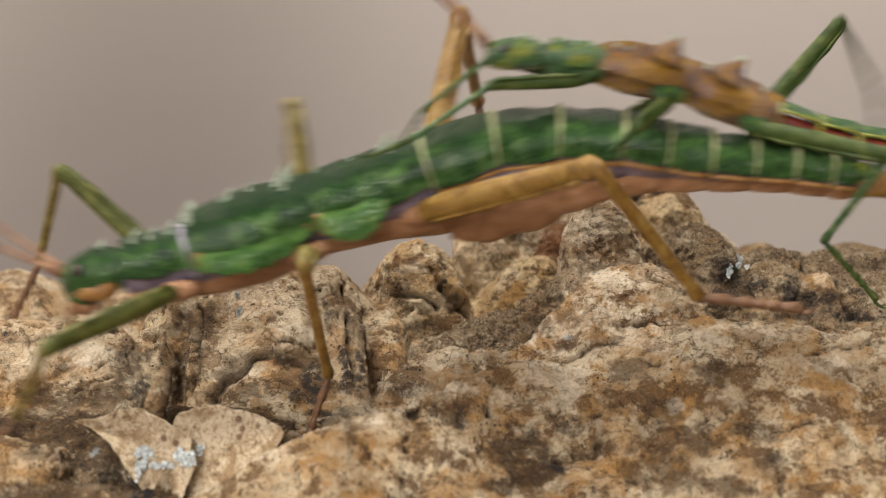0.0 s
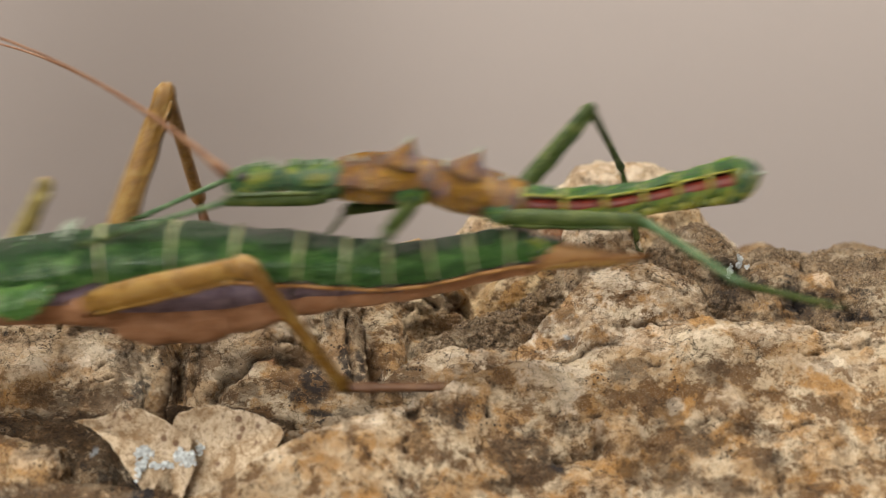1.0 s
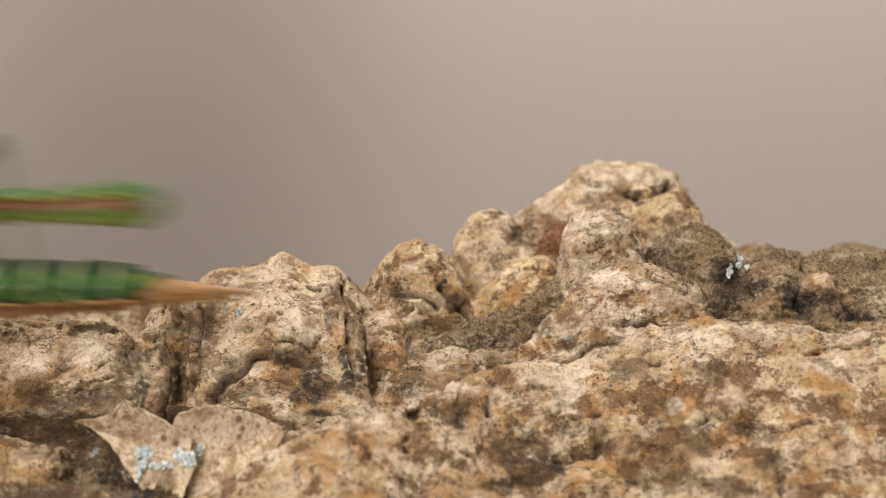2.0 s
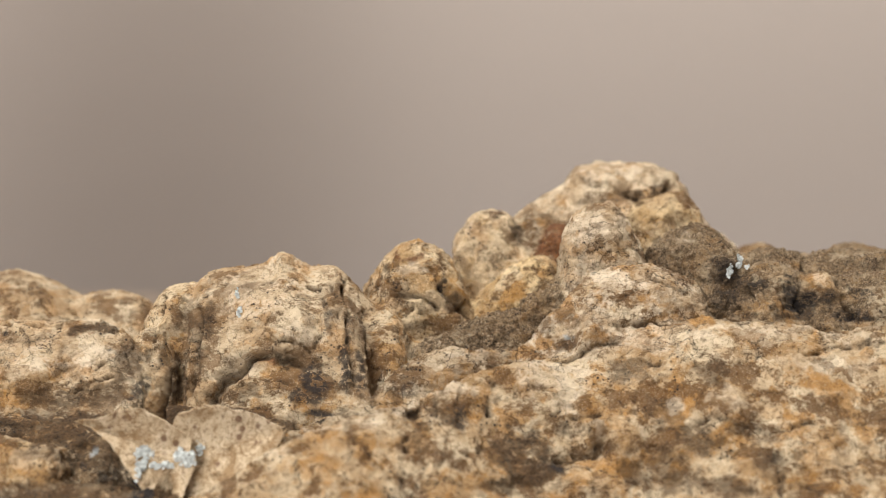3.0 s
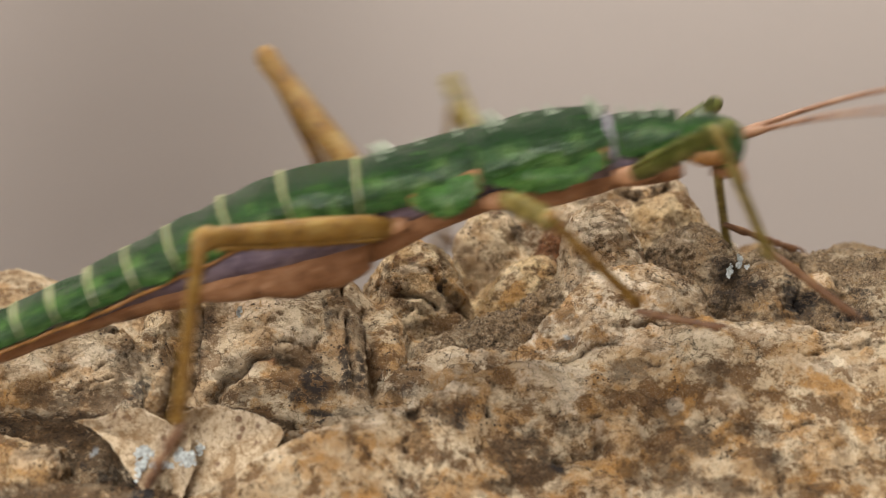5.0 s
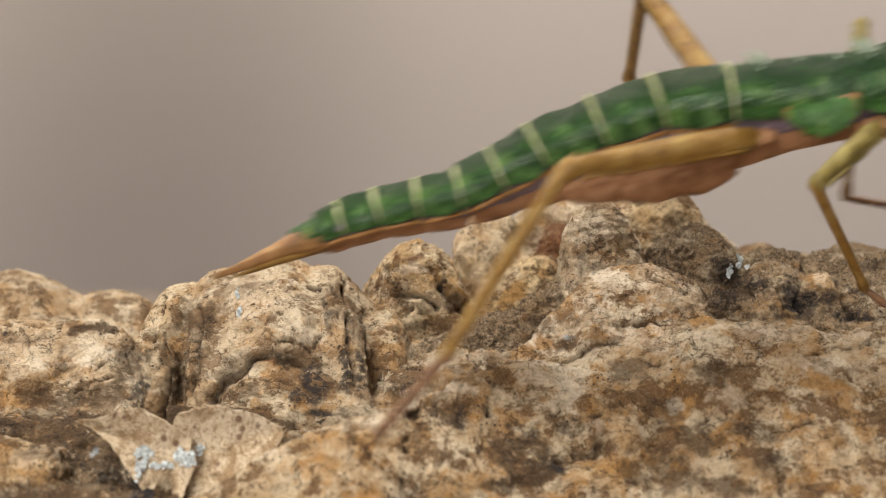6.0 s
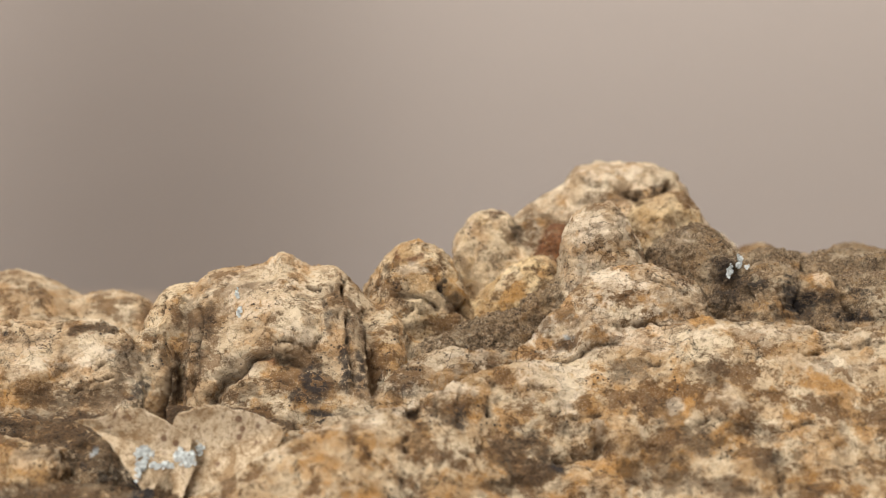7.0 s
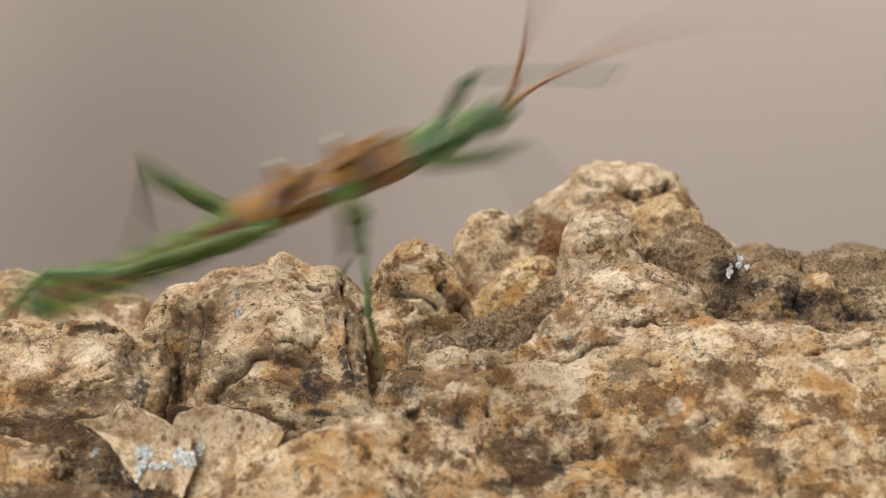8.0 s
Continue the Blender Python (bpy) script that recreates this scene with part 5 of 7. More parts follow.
def limb(name, parent, length, wide, high, material, label, kind="thigh", seed=0):
    """A leg piece along +x from its joint. thigh: angular with a knee; shin: slim; foot: five joints and two claws."""
    if kind == "thigh":
        st = [(-0.4, wide * 0.5, high * 0.5, high * 0.5), (0.4, wide * 0.8, high * 0.8, high * 0.8), (length * 0.15, wide, high, high),
              (length * 0.4, wide * 1.05, high * 1.08, high * 1.0), (length * 0.75, wide * 0.85, high * 0.88, high * 0.82), (length * 0.92, wide * 0.75, high * 0.8, high * 0.7),
              (length * 0.97, wide * 0.95, high * 1.05, high * 0.8), (length + 0.35, wide * 0.6, high * 0.6, high * 0.45)]
        bm = tube(st, 12, 0.05, 0.8, seed)
        for side in (-1, 1):      # keels along the upper edges
            r = []
            for i in range(11):
                s = i / 10
                x, t = length * (0.06 + 0.88 * s), 0.16 + 0.05 * math.sin(21 * s + seed)
                yy, zz = side * wide * 0.72, high * (0.72 + 0.08 * math.sin(math.pi * s))
                r.append([(x, yy - t * 0.6, zz - 0.1), (x, yy + t * 0.6, zz - 0.1), (x, yy + side * 0.1, zz + t * 1.6)])
            keel = skinned(r)
            me = bpy.data.meshes.new("keel")
            keel.to_mesh(me)
            keel.free()
            bm.from_mesh(me)
            bpy.data.meshes.remove(me)
    elif kind == "shin":
        st = [(-0.35, wide * 0.5, high * 0.6, high * 0.5), (0.15, wide * 1.15, high * 1.2, high), (length * 0.12, wide * 0.9, high * 0.9, high * 0.9), (length * 0.5, wide * 0.8, high * 0.8, high * 0.85),
              (length * 0.9, wide * 0.85, high * 0.8, high * 0.8), (length * 0.97, wide * 1.1, high * 1.05, high * 1.1), (length + 0.2, wide * 0.7, high * 0.6, high * 0.7)]
        bm = tube(st, 10, 0.04, 0.7, seed)
    else:
        st, x = [(-0.2, wide * 0.6, high * 0.6, high * 0.6)], 0.0
        for share in (0.32, 0.17, 0.13, 0.10, 0.22):
            ln = share * length
            st += [(x + ln * 0.1, wide * 0.75, high * 0.7, high * 0.7), (x + ln * 0.8, wide * 1.05, high * 0.9, high * 1.15), (x + ln, wide * 0.65, high * 0.6, high * 0.6)]
            x += ln
        bm = tube(st, 9, 0.03, 0.5, seed)
        for side in (-1, 1):
            r = []
            for i in range(6):
                s = i / 5
                rad = 0.16 * (1 - s) + 0.02
                cx, cy, cz = x + 1.0 * math.sin(s * 1.9), side * (0.12 + 0.7 * s), 0.25 - 0.8 * s * s
                r.append([(cx + rad * math.cos(a), cy + rad * math.sin(a) * 0.6, cz + rad * math.sin(a)) for a in [j * math.pi / 3 for j in range(6)]])
            c = skinned(r)
            me = bpy.data.meshes.new("claw")
            c.to_mesh(me)
            c.free()
            bm.from_mesh(me)
            bpy.data.meshes.remove(me)
    return part(name, bm, material, parent, label)


def feeler(parent, length, material, label, thick=0.30, droop=0.2):
    """A long thin feeler along +x that bows up and droops at its tip."""
    rings = []
    n = 44
    for i in range(n):
        s = i / (n - 1)
        z = length * droop * (1.35 * s * (1 - s) - 0.42 * max(0, s - 0.62) ** 2 * 2.2)
        r = thick * (1.5 if s < 0.05 else 1 - 0.78 * s) * (1.0 + 0.10 * (i % 2))
        rings.append([(length * s, r * math.cos(a), z + r * math.sin(a)) for a in [j * math.pi / 3.5 for j in range(7)]])
    return part("antenna", skinned(rings), material, parent, label)


FEMALE = dict(head=5.6, pro=6.2, meso=12.3, meta=11.2, abdomen=[6.4, 5.7, 5.8, 4.3, 4.1, 4.0, 3.7, 3.5, 2.2], tail=10.3,
              legs=dict(front=(16.0, 15.5, 8.8), mid=(13.5, 18.0, 8.4), hind=(20.5, 19.5, 10.0)), feeler=34.0)
MALE = dict(head=5.4, pro=4.8, meso=8.2, meta=8.6, abdomen=[4.0, 3.8, 3.6, 3.2, 3.0, 2.6], tail=2.2,
            legs=dict(front=(9.0, 9.5, 4.5), mid=(7.5, 8.5, 4.5), hind=(13.0, 12.5, 8.0)), feeler=33.0)


def build_female():
    root = tagged(new("stick_insect"), "large green female stick insect with ochre legs and white spines", "insect")
    b = dict(segments=[], legs={}, root=root, size=FEMALE)
    tip = thorn_mesh("white_thorn", 1.6, 0.46, SPINE)
    tall = thorn_mesh("broad_white_thorn", 1.7, 0.62, SPINE)
    knob = thorn_mesh("green_thorn", 1.3, 0.55, GREEN_PALE)
    # head
    st = [(0.5, 0.5, 0.6, 0.9), (0.1, 1.5, 1.3, 2.2), (-1.2, 2.1, 2.1, 2.9), (-3.0, 2.35, 2.6, 2.3), (-4.8, 2.0, 2.2, 1.8), (-5.7, 1.5, 1.5, 1.4)]
    head = part("head", tube(st, 20, 0.12, 1.2, 1), GREEN, root, "green head with pale cheeks")
    for side in (-1, 1):
        bm = bmesh.new()
        bmesh.ops.create_uvsphere(bm, u_segments=14, v_segments=10, radius=0.62 * MM, matrix=Matrix.Translation(Vector((-1.5, side * 1.95, 0.9)) * MM))
        part("eye", bm, EYE, head, "dark round eye")
        part("cheek", tube([(-4.6, 0.5, 0.5, 0.8), (-3.4, 0.8, 0.7, 1.2), (-1.6, 0.8, 0.6, 1.0), (-0.8, 0.3, 0.3, 0.4)], 12), SEAM, head, "ochre cheek").matrix_basis = pose(0, side * 1.55 * MM, -1.2 * MM)
        thorn(head, tip, -3.8, side * 0.8, 2.3, -side * 0.3, 0, 0.6)
        part("palp", tube([(0, 0.28, 0.28, 0.28), (0.9, 0.3, 0.3, 0.3), (1.9, 0.2, 0.2, 0.2)], 8), BELLY, head).matrix_basis = pose(-0.2 * MM, side * 0.7 * MM, -2.0 * MM, 0, 65, 0)
    part("mouthparts", tube([(-2.4, 1.0, 0.8, 1.2), (-1.0, 1.2, 1.0, 1.6), (0.2, 0.8, 0.8, 1.1)], 12, 0.1, 0.8, 3), BELLY, head, "brown mouthparts").matrix_basis = pose(0, 0, -2.0 * MM)
    b["segments"].append((head, FEMALE["head"]))
    b["feelers"] = [feeler(root, FEMALE["feeler"], FEELER, "thin brown antenna") for _ in (0, 1)]

    def body_segment(name, length, prof, below, low, lobe, label, seed, band=True, violet=True):
        seg = part(name, shell(length * 1.04, prof, low, lobe, 0.5, seed), GREEN, root, label)
        hw0, h0 = prof(0.0)
        hw1, h1 = prof(1.0)
        if violet:
            fl = [(-length * s, *[v * 0.93 for v in (lambda q: (q[0], q[1] * 0.6, q[1] * 0.75 + below(s) * 0.72))(prof(s))]) for s in (0, 0.25, 0.5, 0.75, 1.06)]
            part("flank", tube(fl, 20, 0.10, 1.5, seed + 2), VIOLET, seg, "violet-grey soft flank")
        be = [(-length * s, prof(s)[0] * 0.62 * k, prof(s)[1] * 0.2, (prof(s)[1] + below(s)) * k) for s, k in ((-0.02, 0.93), (0.12, 0.985), (0.5, 1.02), (0.88, 0.985), (1.04, 0.93))]
        part("belly", tube(be, 20, 0.12, 1.6, seed + 5), BELLY, seg, "pinkish brown belly")
        if band:
            rb = []
            turns = [radians(-34 + 248 * j / 28) for j in range(29)]
            for e, k in ((1.0, 0.98), (0.5, 1.10), (-0.5, 1.105), (-1.0, 1.0)):
                def wide(a):
                    return 0.13 + 0.19 * abs(math.sin(a)) ** 1.5
                rb.append([(e * wide(a), hw0 * k * math.cos(a), h0 * k * math.sin(a) + (0.25 * math.exp(-(math.cos(a) / 0.22) ** 2) if math.sin(a) > 0 else 0)) for a in turns]
                          + [(e * wide(a), hw0 * (k - 0.14) * math.cos(a), h0 * (k - 0.14) * math.sin(a)) for a in turns[::-1]])
            for side in (-1, 1):
                e0, e1 = prof(0.03), prof(0.97)
                rim = [(-length * 0.03, 0.16, 0.2, 0.2), (-length * 0.5, 0.2, 0.24, 0.24), (-length * 0.97, 0.16, 0.2, 0.2)]
                part("edge", tube(rim, 8, 0.05, 0.8, seed), SEAM, seg, "ochre edge below the green").matrix_basis = pose(0, side * e0[0] * 0.90 * MM, -e0[1] * 0.58 * MM, 0, 0, 0)
            part("band", wobble(skinned(rb), 0.06, 1.0, seed), BAND, seg, "pale cream joint band")
        return seg

    # thorax
    pro = body_segment("pronotum", FEMALE["pro"], lambda s: (2.3 + 0.5 * s, 2.4 + 0.25 * s), lambda s: 1.5, 15, 8, "green neck plate with white spines", 11, False)
    for x, y, k in ((-1.2, 0.9, 0.9), (-2.9, 1.2, 0.8), (-4.6, 0.8, 1.0)):
        for side in (-1, 1):
            thorn(pro, tip, x, side * y, 2.25, -side * 0.35, -0.2, k)
    b["segments"].append((pro, FEMALE["pro"]))
    meso = body_segment("mesothorax", FEMALE["meso"], lambda s: (3.4 + 0.7 * math.sin(math.pi * s * 0.8), 3.2 + 0.6 * math.sin(math.pi * (0.1 + 0.75 * s))), lambda s: 0.9, 22, 10, "lobed green thorax with white spines", 21, False)
    part("collar", tube([(0.35, 2.6, 2.5, 2.2), (-0.1, 3.55, 3.4, 2.8), (-0.5, 3.4, 3.2, 2.7)], 22, 0.12, 1.0, 9), COLLAR, meso, "pale violet front collar")
    for x, y, k in ((-0.7, 0.8, 1.25), (-1.0, 1.7, 1.0), (-4.2, 0.9, 0.7), (-7.0, 0.7, 0.9), (-9.8, 1.1, 1.35), (-10.8, 0.6, 1.2), (-10.2, 2.1, 0.9)):
        for side in (-1, 1):
            thorn(meso, tip, x, side * y, 3.1 + 0.5 * math.sin(math.pi * (0.1 - 0.75 * x / 12.3)) - 0.18 * y * y, -side * 0.4, -0.25, k)
    for x, y, k in ((-0.9, 0.9, 1.0), (-4.9, 0.9, 0.9), (-9.9, 1.0, 1.05)):
        for side in (-1, 1):
            thorn(meso, tall, x, side * y, 3.15 + (0.35 if x < -3 else 0), -side * 0.35, -0.25, k)
    scatter(meso, knob, 12.0, lambda x: (3.5, 3.45), 80, 3)
    for side in (-1, 1):
        leaf_lobe(meso, -0.9, -11.6, side, 3.55, -0.4, 3.1, 7, 12)
    b["segments"].append((meso, FEMALE["meso"]))
    meta = body_segment("metathorax", FEMALE["meta"], lambda s: (3.8 + 0.5 * s, 3.4 - 0.2 * s), lambda s: 1.0 + 2.4 * s * s, 20, 8, "green rear thorax with a side lobe", 31, False)
    for x, y, k in ((-1.0, 0.8, 0.8), (-4.5, 0.7, 0.7), (-7.6, 1.0, 1.25), (-8.6, 0.5, 1.1), (-8.2, 2.0, 0.8)):
        for side in (-1, 1):
            thorn(meta, tip, x, side * y, 3.15 - 0.17 * y * y, -side * 0.4, -0.25, k)
    for side in (-1, 1):
        thorn(meta, tall, -7.6, side * 0.9, 2.9, -side * 0.35, -0.25, 0.95)
    scatter(meta, knob, 10.5, lambda x: (3.9, 3.2), 60, 4)
    for side in (-1, 1):
        leaf_lobe(meta, -0.3, -6.6, side, 3.85, -0.5, 3.5, 8, 12)
    b["segments"].append((meta, FEMALE["meta"]))
    # abdomen: widest behind the thorax, a deep belly that thins towards the tail
    at = 0.0
    total = sum(FEMALE["abdomen"])
    for i, ln in enumerate(FEMALE["abdomen"]):
        u0, u1 = at / total, (at + ln) / total

        def prof(s, u0=u0, u1=u1):
            u = min(1.0, max(0.0, u0 + (u1 - u0) * s))
            return (4.4 - 2.2 * u ** 1.4 + 0.3 * math.sin(math.pi * min(1, u * 2)), 3.15 - 1.35 * u ** 1.2)

        def below(s, u0=u0, u1=u1):
            u = min(1.0, max(0.0, u0 + (u1 - u0) * s))
            return 4.7 * math.exp(-((u - 0.17) / 0.30) ** 2) + 0.75 - 0.3 * u
        seg = body_segment("abdomen_segment", ln, prof, below, 24 - 6 * u0, 8, "green abdominal ring with a cream front band", 41 + 7 * i)
        b["segments"].append((seg, ln))
        at += ln
    tail = part("tail", tube([(0.4, 2.0, 1.7, 2.1), (-1.6, 1.6, 1.25, 1.55), (-4.0, 1.0, 0.70, 1.05), (-6.8, 0.55, 0.30, 0.80), (-9.3, 0.2, 0.0, 0.62), (-10.6, 0.06, -0.30, 0.48)], 16, 0.06, 1.2, 5), TAIL, root, "brown pointed beak-like tail")
    part("tail_valve", tube([(0.0, 1.2, 0.2, 1.0), (-2.4, 1.0, 0.2, 0.8), (-5.0, 0.6, 0.2, 0.55), (-7.5, 0.3, 0.1, 0.35), (-9.2, 0.08, 0.05, 0.15)], 12, 0.04, 1.0, 6), LEG, tail, "ochre lower valve").matrix_basis = pose(0, 0, -0.85 * MM)
    part("tail_plate", tube([(0.5, 2.05, 1.75, 0.3), (-0.8, 1.9, 1.52, 0.3), (-1.8, 1.5, 1.38, 0.1), (-2.8, 0.6, 1.22, -0.4)], 16, 0.08, 0.9, 8), MALE_GREEN, tail, "green plate that runs out on the tail")
    b["segments"].append((tail, FEMALE["tail"]))
    b["joint"] = 4
    # legs
    for which, seg, off, hipz in (("front", 1, -4.6, -2.6), ("mid", 2, -10.6, -3.0), ("hind", 3, -9.2, -3.1)):
        lf, lt, la = FEMALE["legs"][which]
        fat = {"front": 0.85, "mid": 0.85, "hind": 1.15}[which]
        for side in (1, -1):
            holder = b["segments"][seg][0]
            hip = Vector((off, side * 3.0, hipz))
            part("hip", tube([(-1.9, 0.5, 0.5, 0.6), (-0.8, 0.8, 0.85, 1.0), (0.8, 0.8, 0.85, 1.0), (1.9, 0.4, 0.5, 0.5)], 12, 0.22, 0.8, 4), BELLY, holder, "violet-brown hip").matrix_basis = Matrix.Translation(hip * MM)
            mat = {"front": LEG_GREEN, "mid": LEG_OLIVE, "hind": LEG}[which]
            fem = limb("femur", root, lf, fat, fat * 1.1, mat, "angular ochre-olive thigh", "thigh", 3 + seg)
            tib = limb("tibia", root, lt, fat * 0.62, fat * 0.66, LEG_OLIVE if which == "front" else LEG, "slim ochre shin", "shin", 5 + seg)
            tar = limb("tarsus", root, la, fat * 0.5, fat * 0.5, FOOT, "brown jointed foot with claws", "foot", 7 + seg)
            b["legs"][(which, side)] = dict(parts=(fem, tib, tar), seg=seg, hip=hip, len=(lf, lt, la))
    return b


def build_male():
    root = tagged(new("stick_insect"), "slim male stick insect, green with an orange-brown thorax", "insect")
    b = dict(segments=[], legs={}, root=root, size=MALE)
    tip = thorn_mesh("pale_thorn", 1.0, 0.34, SPINE)
    big = thorn_mesh("orange_thorn", 2.6, 2.2, MALE_ORANGE)
    head = part("head", tube([(0.3, 0.5, 0.5, 0.6), (0.0, 1.1, 1.0, 1.3), (-1.2, 1.45, 1.5, 1.5), (-3.2, 1.55, 1.75, 1.4), (-4.8, 1.3, 1.3, 1.2), (-5.5, 1.0, 1.0, 1.0)], 18, 0.14, 1.0, 3), MALE_GREEN, root, "mottled green head")
    for side in (-1, 1):
        bm = bmesh.new()
        bmesh.ops.create_uvsphere(bm, u_segments=12, v_segments=8, radius=0.5 * MM, matrix=Matrix.Translation(Vector((-1.3, side * 1.3, 0.55)) * MM))
        part("eye", bm, EYE, head, "dark round eye")
        for x, z in ((-2.6, 1.5), (-3.6, 1.5), (-4.5, 1.2)):
            thorn(head, tip, x, side * 0.7, z, -side * 0.4, -0.1, 0.7)
    b["segments"].append((head, MALE["head"]))
    b["feelers"] = [feeler(root, MALE["feeler"], FEELER, "long thin brown antenna", 0.26) for _ in (0, 1)]

    def ring(name, ln, prof, material, label, seed, keel=0.2, low=10):
        seg = part(name, shell(ln * 1.05, prof, low, 6, 0.4, seed, keel), material, root, label)
        st = [(-ln * s, prof(s)[0] * 0.9, prof(s)[1] * 0.5, prof(s)[1] * 1.02) for s in (-0.02, 0.3, 0.7, 1.06)]
        return seg, st
    pro, st = ring("pronotum", MALE["pro"], lambda s: (1.5 + 0.15 * s, 1.6 + 0.1 * s), MALE_GREEN, "green neck plate with pale spines", 3)
    part("belly", tube(st, 16, 0.1, 1.0, 3), MALE_SHIN, pro, "blue-green underside")
    for x in (-0.8, -2.2, -3.6):
        for side in (-1, 1):
            thorn(pro, tip, x, side * 0.8, 1.5, -side * 0.4, 0, 0.75)
    b["segments"].append((pro, MALE["pro"]))
    for name, ln, off, seed in (("mesothorax", MALE["meso"], -5.6, 5), ("metathorax", MALE["meta"], -3.1, 9)):
        seg, st = ring(name, ln, (lambda s: (1.6 + 0.45 * math.sin(math.pi * s), 1.75 + 0.4 * math.sin(math.pi * s))), MALE_ORANGE, "orange-brown thorax with a tall spine", seed, 0.5)
        part("belly", tube(st, 16, 0.12, 1.0, seed), MALE_ORANGE, seg, "orange-brown underside")
        thorn(seg, big, off, 0.45, 1.7, -0.15, -0.15, 1.0)
        thorn(seg, big, off - 0.1, -0.45, 1.7, 0.15, -0.15, 1.0)
        thorn(seg, tip, off - 0.5, 0.55, 3.6, 0, -0.15, 0.9)
        thorn(seg, tip, off - 0.6, -0.55, 3.6, 0, -0.15, 0.9)
        for x, k in ((-1.0, 0.8), (-2.2, 0.6), (-6.6, 0.7)):
            for side in (-1, 1):
                thorn(seg, tip, x, side * 0.9, 2.0, -side * 0.4, 0, k)
        for side in (-1, 1):      # green joints where the legs rise
            part("hip", tube([(-1.4, 0.4, 0.5, 0.5), (-0.4, 0.9, 1.1, 1.1), (0.9, 0.8, 1.0, 1.0), (1.7, 0.3, 0.4, 0.4)], 12, 0.12, 0.7, 5), MALE_GREEN, seg, "yellow-green hip").matrix_basis = pose((-ln + 1.5) * MM, side * 1.5 * MM, -1.1 * MM)
        b["segments"].append((seg, ln))
    at, total = 0.0, sum(MALE["abdomen"])
    for i, ln in enumerate(MALE["abdomen"]):
        u0, u1 = at / total, (at + ln) / total

        def prof(s, u0=u0, u1=u1):
            u = min(1.0, max(0.0, u0 + (u1 - u0) * s))
            return (1.55 - 0.5 * u + 0.6 * max(0, u - 0.6), 1.65 - 0.35 * u + 1.9 * max(0, u - 0.55) ** 1.1)
        seg, st = ring("abdomen_segment", ln, prof, MALE_GREEN, "green abdominal ring with dark red sides", 13 + i, 0.2, -46)
        part("flank", tube([(a, w * 1.04, t * 0.9, d * 0.45) for a, w, t, d in st], 14, 0.05, 1.0, i), MALE_RED, seg, "dark red flank")
        part("belly", tube([(a, w * 1.02, 0.02, d) for a, w, t, d in st], 14, 0.05, 1.0, i + 3), MALE_GREEN, seg, "yellow-green underside")
        hw0, h0 = prof(0)
        rb = []
        for dx, k in ((0.15, 0.95), (0.05, 1.07), (-0.22, 1.07), (-0.32, 0.98)):
            rb.append([(dx, hw0 * k * math.cos(a), h0 * k * math.sin(a)) for a in [radians(-30 + 240 * j / 20) for j in range(21)]]
                      + [(dx, hw0 * (k - 0.15) * math.cos(a), h0 * (k - 0.15) * math.sin(a)) for a in [radians(210 - 240 * j / 20) for j in range(21)]])
        part("band", skinned(rb), MALE_YELLOW, seg, "yellow-green joint band")
        for side in (-1, 1):
            part("spot", tube([(0.5, 0.1, 0.15, 0.15), (0.1, 0.25, 0.45, 0.4), (-0.5, 0.25, 0.4, 0.35), (-0.8, 0.1, 0.1, 0.1)], 8), MALE_YELLOW, seg, "yellow spot").matrix_basis = pose(0, side * hw0 * 0.80 * MM, -h0 * 0.72 * MM)
            e = [(-ln * s, 0.10, 0.13, 0.13) for s in (0, 0.5, 1.0)]
            part("edge", tube(e, 8, 0.03, 0.5, i), MALE_YELLOW, seg, "yellow-green edge stripe").matrix_basis = pose(0, side * hw0 * 0.82 * MM, h0 * 0.62 * MM)
        b["segments"].append((seg, ln))
        at += ln
    tail = part("tail", tube([(0.3, 1.3, 2.0, 1.9), (-0.8, 1.25, 2.1, 1.8), (-1.7, 0.9, 1.6, 1.0), (-2.3, 0.3, 0.9, 0.1)], 14, 0.1, 0.8, 4), MALE_GREEN, root, "blunt yellow-green tail end")
    for side in (-1, 1):
        thorn(tail, tip, -2.0, side * 0.5, 0.3, 0, -1.5, 0.8)
    b["segments"].append((tail, MALE["tail"]))
    b["joint"] = 4
    for which, seg, off, hipz in (("front", 1, -3.6, -1.5), ("mid", 2, -6.9, -1.6), ("hind", 3, -7.2, -1.4)):
        lf, lt, la = MALE["legs"][which]
        fat = {"front": 0.62, "mid": 0.68, "hind": 0.86}[which]
        for side in (1, -1):
            fem = limb("femur", root, lf, fat * 0.8, fat, MALE_LEG, "dark green ridged thigh", "thigh", 13 + seg)
            tib = limb("tibia", root, lt, fat * 0.45, fat * 0.5, MALE_SHIN, "slim blue-green shin", "shin", 15 + seg)
            tar = limb("tarsus", root, la, fat * 0.42, fat * 0.42, MALE_LEG, "green jointed foot", "foot", 17 + seg)
            b["legs"][(which, side)] = dict(parts=(fem, tib, tar), seg=seg, hip=Vector((off, side * 1.9, hipz)), len=(lf, lt, la))
    return b


female = build_female()
male = build_male()


# ---- how they move ----
def axes(at, along, lateral=None, up=Vector((0, 0, 1))):
    """A pose at a point (mm) whose x runs along; z as near to up as it can be, or y as near to lateral."""
    x = along.normalized()
    if lateral is None:
        y = up.cross(x).normalized()
        z = x.cross(y)
    else:
        z = x.cross(lateral).normalized()
        y = z.cross(x)
    m = Matrix((x, y, z)).transposed().to_4x4()
    m.translation = at * MM
    return m


